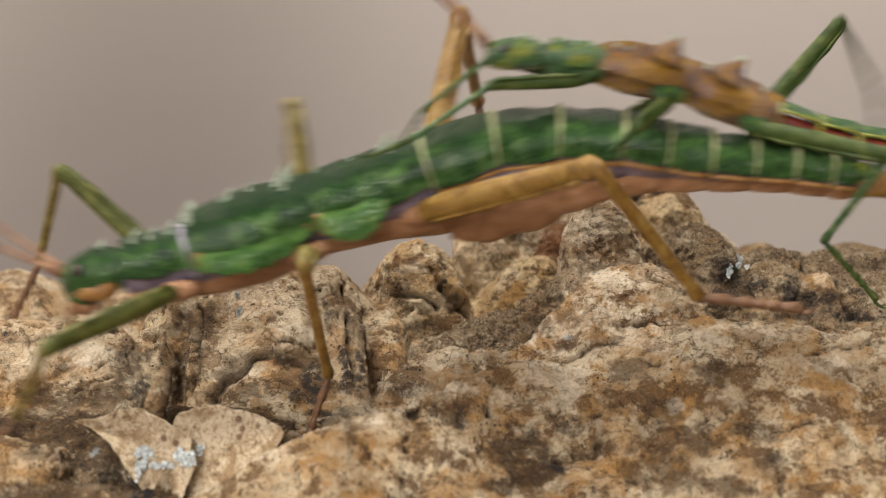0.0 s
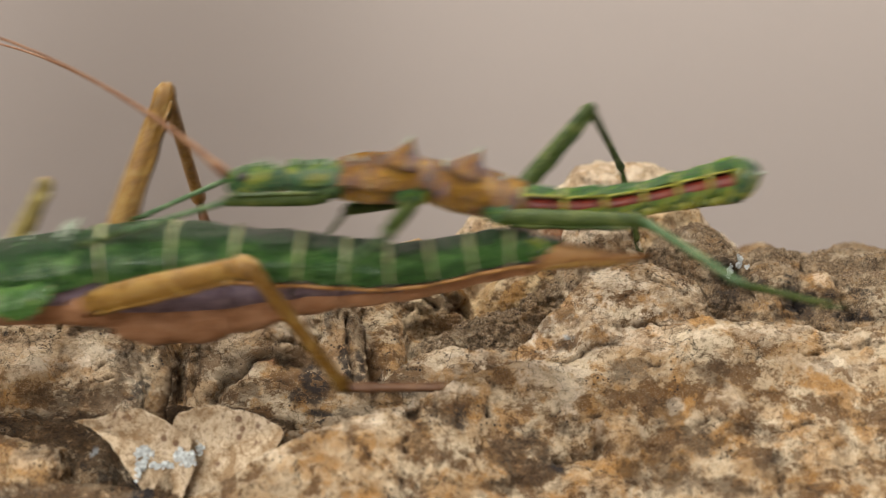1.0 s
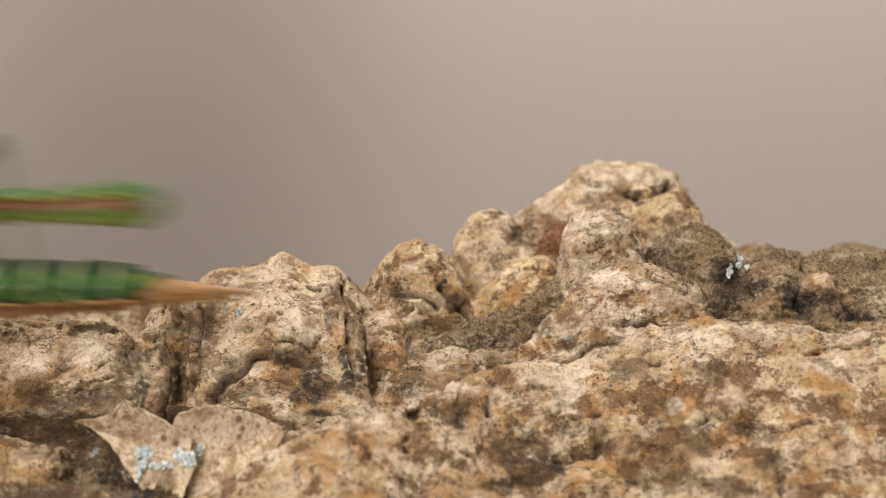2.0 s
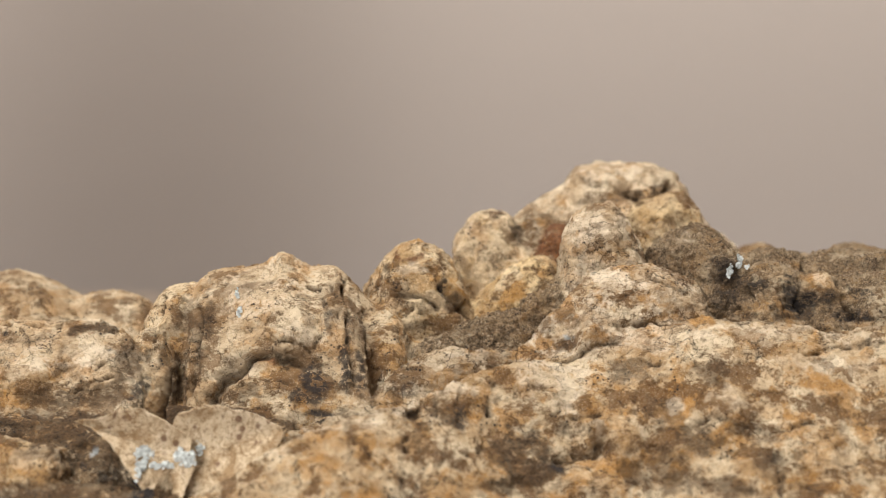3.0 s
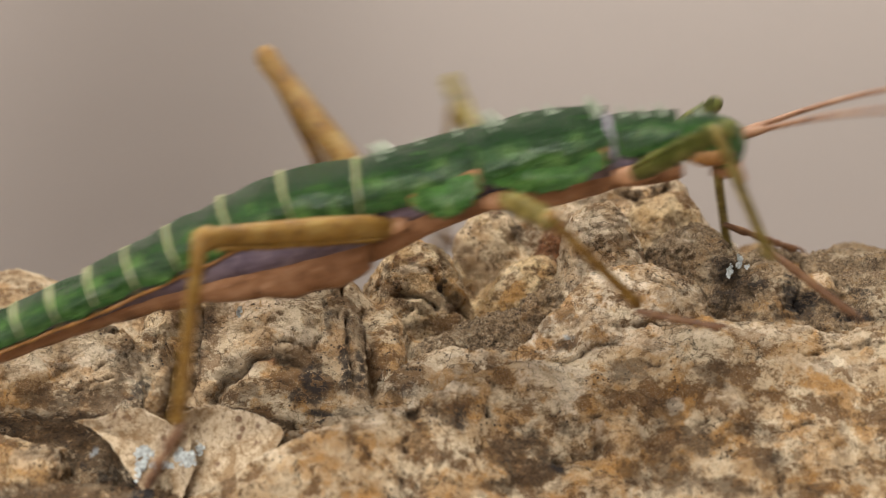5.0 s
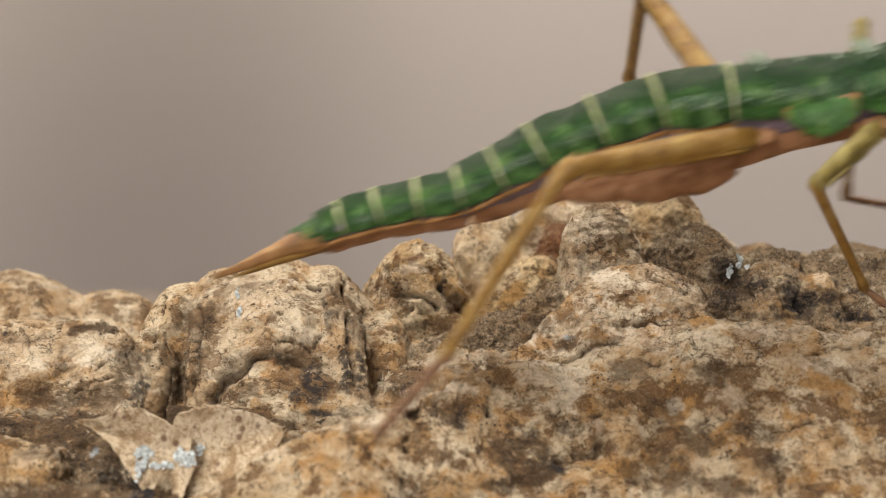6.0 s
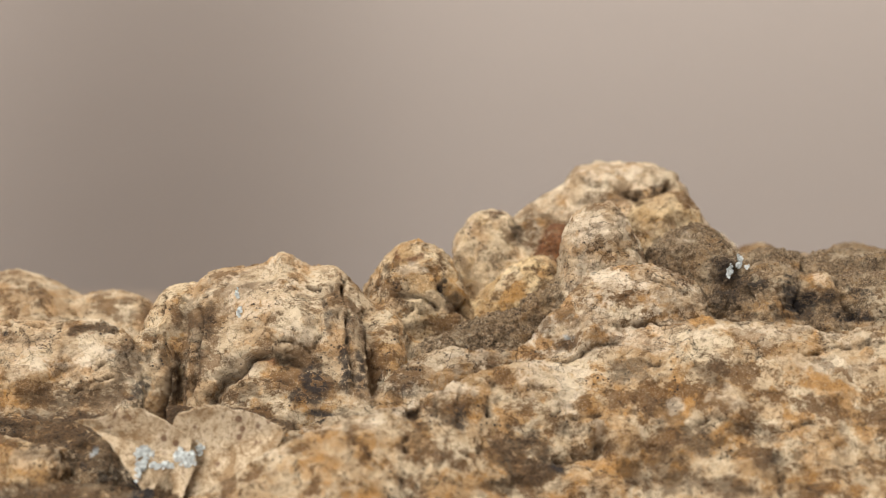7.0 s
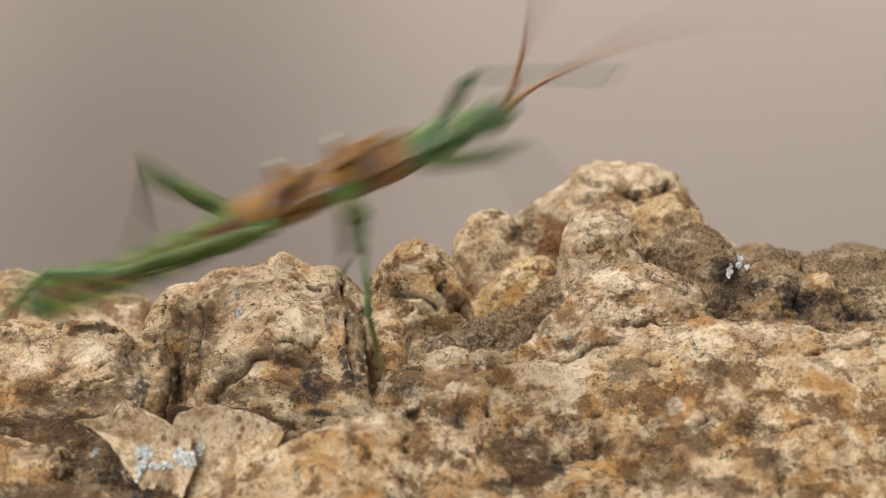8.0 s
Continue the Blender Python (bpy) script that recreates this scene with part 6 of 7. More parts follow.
def along_line(points, start, steps):
    """Points at the given distances from points[start] along a bent line, which runs on straight past its end."""
    line = points[start:]
    out, want = [], 0.0
    i, base, here = 0, 0.0, line[0]
    for s in steps:
        want += s
        while i < len(line) - 2 and base + (line[i + 1] - line[i]).length < want:
            base += (line[i + 1] - line[i]).length
            i += 1
        d = (line[i + 1] - line[i]).normalized()
        out.append(line[i] + d * (want - base))
    return out


def bend(hip, foot, hint, a, b):
    """The knee between hip and foot for bones a and b, nearest to hint as seen from the side; and the foot, drawn in where it is out of reach."""
    d = foot - hip
    reach = min(max(d.length, abs(a - b) * 1.02 + 0.2), (a + b) * 0.995)
    foot = hip + d.normalized() * reach
    u = d.normalized()
    k = (a * a - b * b + reach * reach) / (2 * reach)
    r = math.sqrt(max(a * a - k * k, 0.0))
    e = u.orthogonal().normalized()
    f = u.cross(e)
    best = min((hip + u * k + (e * math.cos(w) + f * math.sin(w)) * r for w in [i * math.pi / 60 for i in range(120)]),
               key=lambda p: (p.x - hint.x) ** 2 + (p.z - hint.z) ** 2 + 0.12 * (p.y - hint.y) ** 2)
    return best, foot


def reach_out(hip, hint, foot, out, a, b):
    """The knee over hint as seen from the side, swung outwards by what is left of bone a; then bone b towards the foot."""
    d = Vector((hint.x - hip.x, 0, hint.z - hip.z))
    flat = min(d.length, a * 0.985)
    side = math.copysign(1, foot.y - hip.y) * math.sqrt(a * a - flat * flat)
    knee = hip + d.normalized() * flat + Vector((0, side, 0))
    e = Vector((foot.x - knee.x, 0, foot.z - knee.z))
    lean = math.copysign(min(math.sqrt(max(b * b - e.length ** 2, 0)), 0.85 * b), 1 if out.y > 0 else foot.y - knee.y)
    ankle = knee + e.normalized() * math.sqrt(b * b - lean * lean) + Vector((0, lean, 0))
    return knee, ankle


STANCE = dict(front=((8, 11, -9), (5, 7, 5)), mid=((1, 14, -9), (1, 8, 6)), hind=((-12, 12, -9), (-8, 8, 6)))


class Track:
    """Collects the poses of one insect over time, in millimetres, and keys them."""

    def __init__(self, body, stance):
        self.b, self.rows, self.steps, self.tips, self.stance = body, {}, {}, {}, stance

    def body(self, t, y, k, *line):
        """The line of the body from head to tail: (x, z) points at depth y; k: the one where the abdomen begins."""
        self.rows[t] = (k, [Vector((x, y, z)) for x, z in line])

    def turn(self, t, x, y, z, degrees):
        d = Vector((math.cos(radians(degrees)), math.sin(radians(degrees)), 0))
        self.rows[t] = (1, [Vector((x, y, z)) + d * s for s in (20, 0, -20)])

    def leg(self, t, which, side, knee, ankle, toe, y):
        """side: 1 left, -1 right; knee, ankle, toe: (x, z); y: the depth of the foot."""
        self.steps.setdefault((which, side), {})[t] = (Vector((knee[0], y, knee[1])), Vector((ankle[0], y, ankle[1])), Vector((toe[0], y, toe[1])))

    def feel(self, t, y, *ends):
        self.tips[t] = [Vector((e[0], y + (e[2] if len(e) > 2 else o), e[1])) for e, o in zip(ends, (-5, 5))]

    def step_at(self, key, t):
        rows = self.steps.get(key, {})
        if t in rows:
            return rows[t]
        before, after = [s for s in rows if s < t], [s for s in rows if s > t]
        if before and after and min(after) - max(before) < 0.65:
            s0, s1 = max(before), min(after)
            w = (t - s0) / (s1 - s0)
            return [p.lerp(q, w) for p, q in zip(rows[s0], rows[s1])]
        return None

    def key(self):
        b, keyed = self.b, {}
        lens = [s[1] for s in b["segments"]]
        j = b["joint"]
        shapes = {}
        for t, (k, line) in self.rows.items():
            fore = along_line(line[::-1], len(line) - 1 - k, [lens[i] for i in range(j - 1, -1, -1)])[::-1]
            shapes[t] = fore + [line[k]] + along_line(line, k, lens[j:])
        known = sorted(shapes)
        for rows in self.steps.values():      # steps between two known shapes of the body
            for t in rows:
                if t not in shapes:
                    s0, s1 = max(s for s in known if s < t), min(s for s in known if s > t)
                    shapes[t] = [p.lerp(q, (t - s0) / (s1 - s0)) for p, q in zip(shapes[s0], shapes[s1])]
        for t in sorted(shapes):
            joints = shapes[t]
            place = [axes(p, p - q) for p, q in zip(joints, joints[1:])]
            root = axes(joints[j], joints[j - 2] - joints[j + 2])
            world = {b["root"]: root}
            for (ob, _), m in zip(b["segments"], place):
                world[ob] = m
            for (which, side), leg in b["legs"].items():
                seg = place[leg["seg"]]
                hip = seg @ (leg["hip"] * MM) / MM
                lat = seg.to_3x3() @ Vector((0, 1, 0))
                found = self.step_at((which, side), t)
                if found:
                    hint, foot, toe = found
                    hint = Vector((hint.x, hip.y + lat.y * side * 5, hint.z))
                else:
                    s = self.stance
                    (fx, fy, fz), (kx, ky, kz) = STANCE[which]
                    flat = axes(hip, Vector((root[0][0], root[1][0], 0)))
                    foot = flat @ (Vector((fx, side * fy, fz)) * s * MM) / MM
                    hint = flat @ (Vector((kx, side * ky, kz)) * s * MM) / MM
                    toe = foot + flat.to_3x3() @ Vector((4 if which != "hind" else -4, side * 2, -0.8))
                lf, lt, la = leg["len"]
                if found:
                    knee, ankle = reach_out(hip, hint, foot, lat * side, lf, lt)
                else:
                    knee, ankle = bend(hip, foot, hint, lf, lt)
                tdir = toe - foot
                tdir = tdir if tdir.length > 0.5 else Vector((1, 0, -0.3))
                for ob, p, d in zip(leg["parts"], (hip, knee, ankle), (knee - hip, ankle - knee, tdir)):
                    world[ob] = axes(p, d, lat)
            for n, ob in enumerate(b["feelers"]):
                o = 1 - 2 * n
                start = place[0] @ (Vector((0.1, o * 0.7, 0.6)) * MM) / MM
                if t in self.tips:
                    way = self.tips[t][n] - start
                else:
                    way = place[0].to_3x3() @ Vector((1, o * 0.25, 0.3 + 0.15 * n))
                world[ob] = axes(start, way)
            inv = root.inverted()
            for ob, m in world.items():
                keyed.setdefault(ob, []).append((t, m if ob is b["root"] else inv @ m))
        for ob, rows in keyed.items():
            walk(ob, rows)

def motions():
    f = Track(female, 1.0)
    m = Track(male, 0.6)
    # the female walks out to the left, the male riding on her
    f.body(0.0, -7, 4, (-35.6, -2.1), (-31.1, -1.1), (-24.0, 0.2), (-13.3, 3.9), (-1.2, 8.4), (3.4, 10.2), (8.6, 11.1), (13.3, 11.3), (18.0, 10.6), (22.1, 9.7), (26.3, 9.2), (30.0, 8.9), (33.6, 8.5), (36.2, 8.0), (47.7, 6.3))
    f.body(0.2, -7, 4, (-41.1, -1.1), (-36.6, -0.3), (-30.3, 1.0), (-19.5, 3.9), (-7.5, 6.8), (-2.8, 8.7), (2.4, 9.7), (8.1, 10.0), (12.3, 9.2), (16.2, 8.4), (20.1, 7.9), (24.0, 7.6), (27.4, 7.6), (30.5, 6.7), (41.3, 3.1))
    f.body(0.5, -7, 4, (-49.0, -3.2), (-44.3, -2.1), (-38.2, -0.8), (-26.9, 1.8), (-16.1, 4.7), (-10.6, 6.4), (-5.4, 6.8), (-0.7, 6.7), (4.5, 6.3), (8.7, 6.3), (12.8, 6.7), (17.0, 7.1), (21.1, 7.5), (23.2, 7.5), (33.1, 6.6))
    f.body(0.8, -7, 4, (-58.0, -4.3), (-53.2, -3.5), (-46.9, -2.1), (-35.8, -0.8), (-24.8, 0.8), (-19.3, 1.3), (-13.8, 1.3), (-8.6, 0.9), (-4.4, 0.5), (-0.7, 0.2), (3.5, 0.5), (7.1, 1.0), (10.8, 1.6), (13.4, 2.0), (25.4, 2.7))
    f.body(1.0, -7, 4, (-63.8, -5.3), (-59.0, -4.5), (-53.2, -3.7), (-42.2, -2.1), (-31.1, -0.3), (-25.9, 0.4), (-20.6, 0.2), (-15.4, -0.1), (-10.7, -0.6), (-6.5, -1.0), (-2.8, -1.0), (0.8, -0.3), (4.5, 0.5), (7.1, 0.8), (19.2, 0.5))
    f.body(1.2, -7, 4, (-73.3, -5.9), (-68.5, -5.3), (-62.7, -4.3), (-51.6, -2.7), (-41.1, -1.1), (-35.8, -0.6), (-30.1, -0.4), (-24.8, -0.7), (-20.1, -1.6), (-15.9, -2.4), (-11.8, -2.7), (-8.1, -2.7), (-4.4, -2.3), (-1.8, -2.2), (9.8, -3.5))
    f.body(1.5, -7, 4, (-83.3, -6.4), (-78.5, -5.9), (-72.2, -4.8), (-61.6, -3.2), (-51.1, -2.1), (-45.8, -2.2), (-40.6, -2.9), (-34.9, -3.7), (-29.1, -4.8), (-24.4, -5.7), (-20.2, -6.0), (-16.0, -6.0), (-12.3, -6.1), (-1.3, -7.7))
    f.body(1.7, -7, 4, (-87.5, -6.4), (-82.8, -5.9), (-76.4, -4.8), (-65.8, -3.2), (-55.3, -2.4), (-50.0, -2.6), (-44.8, -3.1), (-39.6, -3.7), (-34.9, -4.5), (-30.4, -5.3), (-25.4, -5.9), (-21.8, -5.9), (-18.6, -5.8), (-14.9, -6.2), (-4.4, -8.3))
    f.leg(0.0, "front", 1, (-34.2, -5.7), (-39.2, -14.2), (-41.6, -16.6), -14)
    f.leg(0.0, "mid", 1, (-11.8, 2.0), (-10.5, -10.3), (-12.2, -15.3), -14)
    f.leg(0.0, "hind", 1, (12.8, 10.4), (23.1, -2.6), (32.7, -3.7), -14)
    f.leg(0.0, "hind", -1, (1.7, 22.5), (3.6, 12.9), (4.2, 9.6), 3)
    f.leg(0.067, "hind", 1, (11.6, 10.5), (23.1, -2.6), (32.7, -3.7), -14)
    f.leg(0.2, "front", 1, (-41.8, -6.2), (-46.1, -13.4), (-49.2, -15.5), -14)
    f.leg(0.2, "front", -1, (-42.7, 10.6), (-42.3, -0.4), (-43.8, -3.7), 3)
    f.leg(0.2, "mid", 1, (-13.3, 0.9), (-11.4, -10.8), (-12.5, -15.3), -14)
    f.leg(0.2, "mid", -1, (-27.6, 12.9), (-34.8, 3.2), (-37.1, 0.2), 3)
    f.leg(0.2, "hind", 1, (4.3, 11.0), (-1.2, -0.0), (2.3, -4.1), -14)
    f.leg(0.2, "hind", -1, (-2.1, 20.2), (1.7, 13.4), (2.5, 9.6), 3)
    f.leg(0.4, "mid", 1, (-17.9, 0.7), (-12.0, -11.3), (-12.4, -14.5), -14)
    f.leg(0.4, "hind", 1, (-7.2, 6.6), (-7.3, -10.6), (0.3, -11.5), -14)
    f.body(0.4, -7, 4, (-46.4, -2.6), (-41.6, -1.6), (-35.6, -0.3), (-24.2, 2.5), (-13.2, 5.4), (-8.0, 7.1), (-2.8, 7.8), (2.1, 7.8), (7.1, 7.2), (11.3, 7.0), (15.3, 7.1), (19.3, 7.2), (23.2, 7.5), (25.7, 7.2), (35.9, 5.4))
    f.leg(0.5, "front", 1, (-49.9, -6.2), (-54.2, -13.4), (-56.9, -16.0), -14)
    f.leg(0.5, "mid", 1, (-26.4, 0.5), (-30.6, -6.7), (-33.7, -8.8), -14)
    f.leg(0.5, "mid", -1, (-31.7, 7.8), (-32.9, 3.5), (-34.9, 0.7), 3)
    f.leg(0.5, "hind", -1, (-10.0, 13.0), (-1.0, 9.3), (0.9, 5.7), 3)
    f.leg(0.8, "mid", 1, (-41.7, -4.1), (-43.1, -14.5), (-45.2, -16.6), -14)
    f.leg(0.8, "mid", -1, (-32.5, 7.2), (-36.5, 1.9), (-38.2, -0.4), 3)
    f.leg(0.8, "hind", 1, (-13.7, 3.6), (-9.6, -10.1), (1.1, -11.7), -14)
    f.leg(0.8, "hind", -1, (-26.7, 18.7), (-26.0, 3.5), (-25.0, 0.7), 3)
    f.leg(1.0, "mid", 1, (-46.3, -4.1), (-45.1, -14.5), (-46.7, -16.6), -14)
    f.leg(1.0, "mid", -1, (-37.4, 7.1), (-42.0, 1.3), (-43.2, -1.5), 3)
    f.leg(1.0, "hind", 1, (-16.6, 1.7), (-9.0, -11.6), (1.4, -11.5), -14)
    f.leg(1.0, "hind", -1, (-26.1, 15.9), (-25.0, 3.0), (-24.4, 0.2), 3)
    f.leg(1.2, "hind", 1, (-24.9, 2.8), (-28.1, -8.2), (-25.7, -12.4), -14)
    f.leg(1.2, "hind", -1, (-33.8, 13.7), (-28.7, 1.9), (-27.2, -0.9), 3)
    f.leg(1.5, "hind", 1, (-42.7, -2.1), (-43.1, -15.5), (-35.5, -18.9), -14)
    f.leg(1.5, "hind", -1, (-40.2, 8.0), (-33.5, -0.9), (-28.4, -4.5), 3)
    f.leg(1.7, "hind", 1, (-45.2, -2.1), (-42.1, -16.0), (-35.0, -19.2), -14)
    f.leg(1.7, "hind", -1, (-44.1, 5.7), (-33.9, -2.6), (-28.1, -5.1), 3)
    f.feel(0.0, -7, (-66.9, 5.8), (-66.7, 11.0))
    m.body(0.0, -7, 4, (5.2, 19.0), (9.3, 18.8), (14.3, 18.0), (22.0, 16.4), (30.4, 13.1), (35.1, 11.5), (39.8, 10.4), (45.5, 10.0))
    m.body(0.2, -7, 4, (-0.7, 17.6), (4.2, 17.8), (8.3, 17.2), (15.8, 16.3), (23.6, 13.9), (27.8, 12.6), (32.0, 11.5), (36.1, 11.3), (41.1, 11.5))
    m.body(0.5, -7, 4, (-9.5, 14.6), (-4.4, 14.5), (0.1, 13.9), (7.1, 13.3), (15.4, 11.5), (19.5, 10.7), (23.7, 10.6), (27.8, 11.0), (32.0, 11.3), (35.9, 11.8))
    m.body(0.8, -7, 4, (-15.6, 9.0), (-10.1, 8.9), (-5.4, 8.7), (2.4, 8.1), (10.5, 6.9), (14.4, 7.2), (18.0, 7.3), (22.2, 7.8), (26.3, 8.5), (30.7, 8.9))
    m.body(1.0, -7, 4, (-17.9, 7.3), (-13.2, 7.6), (-8.5, 7.3), (-0.7, 7.1), (7.1, 5.2), (11.3, 4.9), (15.4, 5.1), (19.6, 5.8), (23.2, 6.6), (26.9, 7.3))
    m.body(1.2, -7, 4, (-28.1, 6.8), (-23.1, 6.8), (-19.0, 6.5), (-11.7, 6.2), (-3.3, 4.7), (0.8, 3.9), (5.0, 3.8), (9.2, 4.3), (13.4, 5.1), (17.3, 5.8))
    m.body(1.5, -7, 4, (-40.1, 4.6), (-34.9, 4.1), (-30.8, 3.7), (-22.9, 3.4), (-14.9, 1.6), (-10.7, 0.6), (-6.5, 0.5), (-2.3, 1.2), (1.9, 2.5), (6.1, 3.7))
    m.body(1.7, -7, 4, (-43.3, 3.9), (-38.3, 3.9), (-34.2, 3.1), (-26.9, 2.2), (-18.5, 0.5), (-14.4, -0.7), (-10.2, -0.9), (-6.0, -0.6), (-1.8, 0.5), (2.4, 1.0))
    m.leg(0.0, "hind", 1, (39.3, 10.6), (35.0, 1.9), (39.5, -3.0), -13)
    m.leg(0.0, "hind", -1, (38.2, 23.2), (42.1, 15.2), (42.8, 12.0), 0)
    m.leg(0.0, "mid", 1, (17.1, 12.8), (13.9, 9.0), (11.9, 8.5), -13)
    m.leg(0.0, "front", 1, (4.2, 16.3), (-2.5, 12.1), (-7.8, 9.8), -13)
    m.leg(0.0, "front", -1, (0.9, 19.1), (-2.1, 13.1), (-3.4, 10.9), 0)
    m.leg(0.0, "mid", -1, (17.5, 12.3), (14.3, 9.3), (11.6, 8.8), 0)
    m.leg(0.2, "hind", 1, (33.8, 12.4), (33.3, 1.1), (39.2, -3.0), -13)
    m.leg(0.2, "hind", -1, (33.6, 19.1), (30.1, 13.3), (28.1, 9.0), 0)
    m.leg(0.2, "mid", 1, (11.8, 11.6), (8.4, 7.5), (5.9, 7.0), -13)
    m.leg(0.2, "front", 1, (-2.1, 15.3), (-7.2, 11.4), (-11.3, 10.3), -13)
    m.leg(0.2, "front", -1, (-5.1, 17.9), (-10.4, 10.9), (-12.1, 9.8), 0)
    m.leg(0.2, "mid", -1, (10.8, 12.3), (7.9, 9.3), (6.3, 8.8), 0)
    m.leg(0.5, "hind", 1, (27.9, 10.0), (32.2, -0.4), (39.5, -3.3), -13)
    m.leg(0.5, "hind", -1, (24.5, 19.6), (21.7, 11.5), (20.8, 7.7), 0)
    m.leg(0.5, "mid", 1, (4.1, 9.3), (1.1, 4.7), (-0.7, 3.9), -13)
    m.leg(0.5, "front", 1, (-11.4, 10.9), (-17.4, 7.6), (-22.4, 6.0), -13)
    m.leg(0.5, "front", -1, (-13.5, 15.3), (-19.0, 7.7), (-20.7, 6.6), 0)
    m.leg(0.5, "mid", -1, (2.5, 9.3), (-0.2, 6.6), (-1.3, 6.1), 0)
    m.leg(0.8, "hind", 1, (22.9, 5.7), (30.7, -0.6), (39.2, -3.0), -13)
    m.leg(0.8, "hind", -1, (18.0, 17.3), (19.5, 7.7), (19.8, 3.3), 0)
    m.leg(0.8, "mid", 1, (-1.6, 3.8), (-6.8, -2.0), (-9.4, -2.7), -13)
    m.leg(0.8, "front", 1, (-17.7, 6.2), (-23.2, 3.3), (-26.3, 1.9), -13)
    m.leg(0.8, "front", -1, (-19.5, 10.7), (-26.2, 3.2), (-27.8, 2.2), 0)
    m.leg(0.8, "mid", -1, (-4.6, 4.4), (-7.8, 2.2), (-9.4, 1.1), 0)
    m.leg(1.0, "hind", 1, (18.0, 4.3), (25.7, -0.1), (36.4, -2.6), -13)
    m.leg(1.0, "hind", -1, (14.9, 15.1), (17.6, 7.1), (18.7, 2.2), 0)
    m.leg(1.0, "mid", 1, (-4.8, 3.4), (-9.3, -0.2), (-11.4, -1.2), -13)
    m.leg(1.0, "front", 1, (-24.5, 5.7), (-29.6, 2.9), (-32.6, 1.9), -13)
    m.leg(1.0, "front", -1, (-24.2, 8.3), (-31.4, 2.2), (-33.3, 1.7), 0)
    m.leg(1.0, "mid", -1, (-9.1, 3.9), (-11.1, 1.1), (-12.1, 0.6), 0)
    m.leg(1.2, "hind", 1, (4.9, 12.5), (4.0, 1.9), (3.8, -2.0), -13)
    m.leg(1.2, "hind", -1, (8.1, 8.9), (18.0, 3.7), (28.5, -0.5), 4)
    m.leg(1.2, "mid", 1, (-17.4, 6.5), (-18.2, 1.4), (-20.5, -1.7), -13)
    m.leg(1.2, "front", 1, (-30.5, 7.3), (-37.4, 2.5), (-39.7, 1.4), -13)
    m.leg(1.2, "front", -1, (-34.2, 6.6), (-39.8, 1.1), (-41.4, 0.6), 0)
    m.leg(1.2, "mid", -1, (-20.8, 3.3), (-21.9, 0.6), (-23.0, 0.1), 0)
    m.leg(1.5, "hind", 1, (-4.1, 6.1), (1.7, -5.1), (10.2, -5.4), -13)
    m.leg(1.5, "hind", -1, (-7.3, 9.2), (-5.6, 0.9), (-2.4, -6.1), 4)
    m.leg(1.5, "mid", 1, (-28.5, 2.6), (-28.0, -0.7), (-33.3, -5.3), -13)
    m.leg(1.5, "front", 1, (-40.7, 4.7), (-45.8, 0.9), (-48.4, -0.2), -13)
    m.leg(1.5, "front", -1, (-43.5, 5.0), (-49.0, 0.6), (-50.7, 0.1), 0)
    m.leg(1.5, "mid", -1, (-30.6, 0.6), (-31.7, -2.1), (-32.8, -2.7), 0)
    m.leg(1.7, "hind", 1, (-7.4, 4.5), (1.6, -4.8), (10.2, -5.4), -13)
    m.leg(1.7, "hind", -1, (-9.9, 5.8), (-5.2, -4.4), (4.2, -6.6), 4)
    m.leg(1.7, "mid", 1, (-32.7, 2.9), (-33.0, -1.7), (-37.4, -5.3), -13)
    m.leg(1.7, "front", 1, (-43.2, 3.7), (-48.9, -0.2), (-51.5, -1.2), -13)
    m.leg(1.7, "mid", -1, (-32.8, 0.1), (-33.9, -2.7), (-35.0, -3.2), 0)
    m.feel(0.0, -7, (-14.5, 31.5), (-17.0, 36.6))
    m.feel(0.2, -7, (-18.7, 29.5), (-19.6, 33.0))
    m.feel(0.5, -7, (-30.0, 25.4), (-23.9, 19.8))
    m.feel(0.8, -7, (-40.9, 21.1), (-32.8, 14.6))
    m.feel(1.0, -7, (-43.5, 20.8), (-34.4, 14.6))
    m.feel(1.2, -7, (-52.7, 22.9), (-50.8, 18.8))
    m.feel(1.5, -7, (-66.4, 16.2), (-66.7, 11.0))
    m.feel(1.7, -7, (-71.6, 16.2), (-71.9, 11.0))
    # out of sight she turns round and comes back alone
    f.turn(2.1, -78, -7, -2, 180)
    f.turn(2.3, -104, -7, -2, 172)
    f.turn(2.45, -112, -2, -2, 120)
    f.turn(2.6, -114, 0, -2, 60)
    f.turn(2.8, -112, -2, -2, 8)
    f.body(3.1, -7, 3, (-58.5, -5.3), (-63.8, -4.5), (-77.4, -4.3), (-87.4, -4.5), (-93.7, -4.8))
    f.body(3.3, -7, 4, (-41.2, -5.3), (-47.0, -4.5), (-53.3, -4.5), (-64.8, -4.3), (-75.3, -4.5), (-83.2, -4.8))
    f.body(3.5, -7, 4, (-24.9, -5.6), (-31.2, -4.0), (-38.0, -4.5), (-49.6, -4.3), (-60.1, -4.5), (-67.5, -5.3))
    f.body(3.7, -7, 4, (-17.5, -2.4), (-23.3, -1.9), (-30.6, -2.9), (-42.2, -2.7), (-52.4, -3.5), (-59.0, -4.3))
    f.body(4.0, -7, 4, (-6.0, 3.1), (-11.4, 3.8), (-18.5, 1.3), (-30.6, -0.1), (-41.4, -1.9), (-47.4, -2.7), (-56.9, -4.3))
    f.body(4.2, -7, 4, (0.1, 8.9), (-5.9, 8.4), (-12.2, 5.2), (-24.0, 2.9), (-35.0, 0.2), (-40.6, -1.9), (-51.7, -5.9))
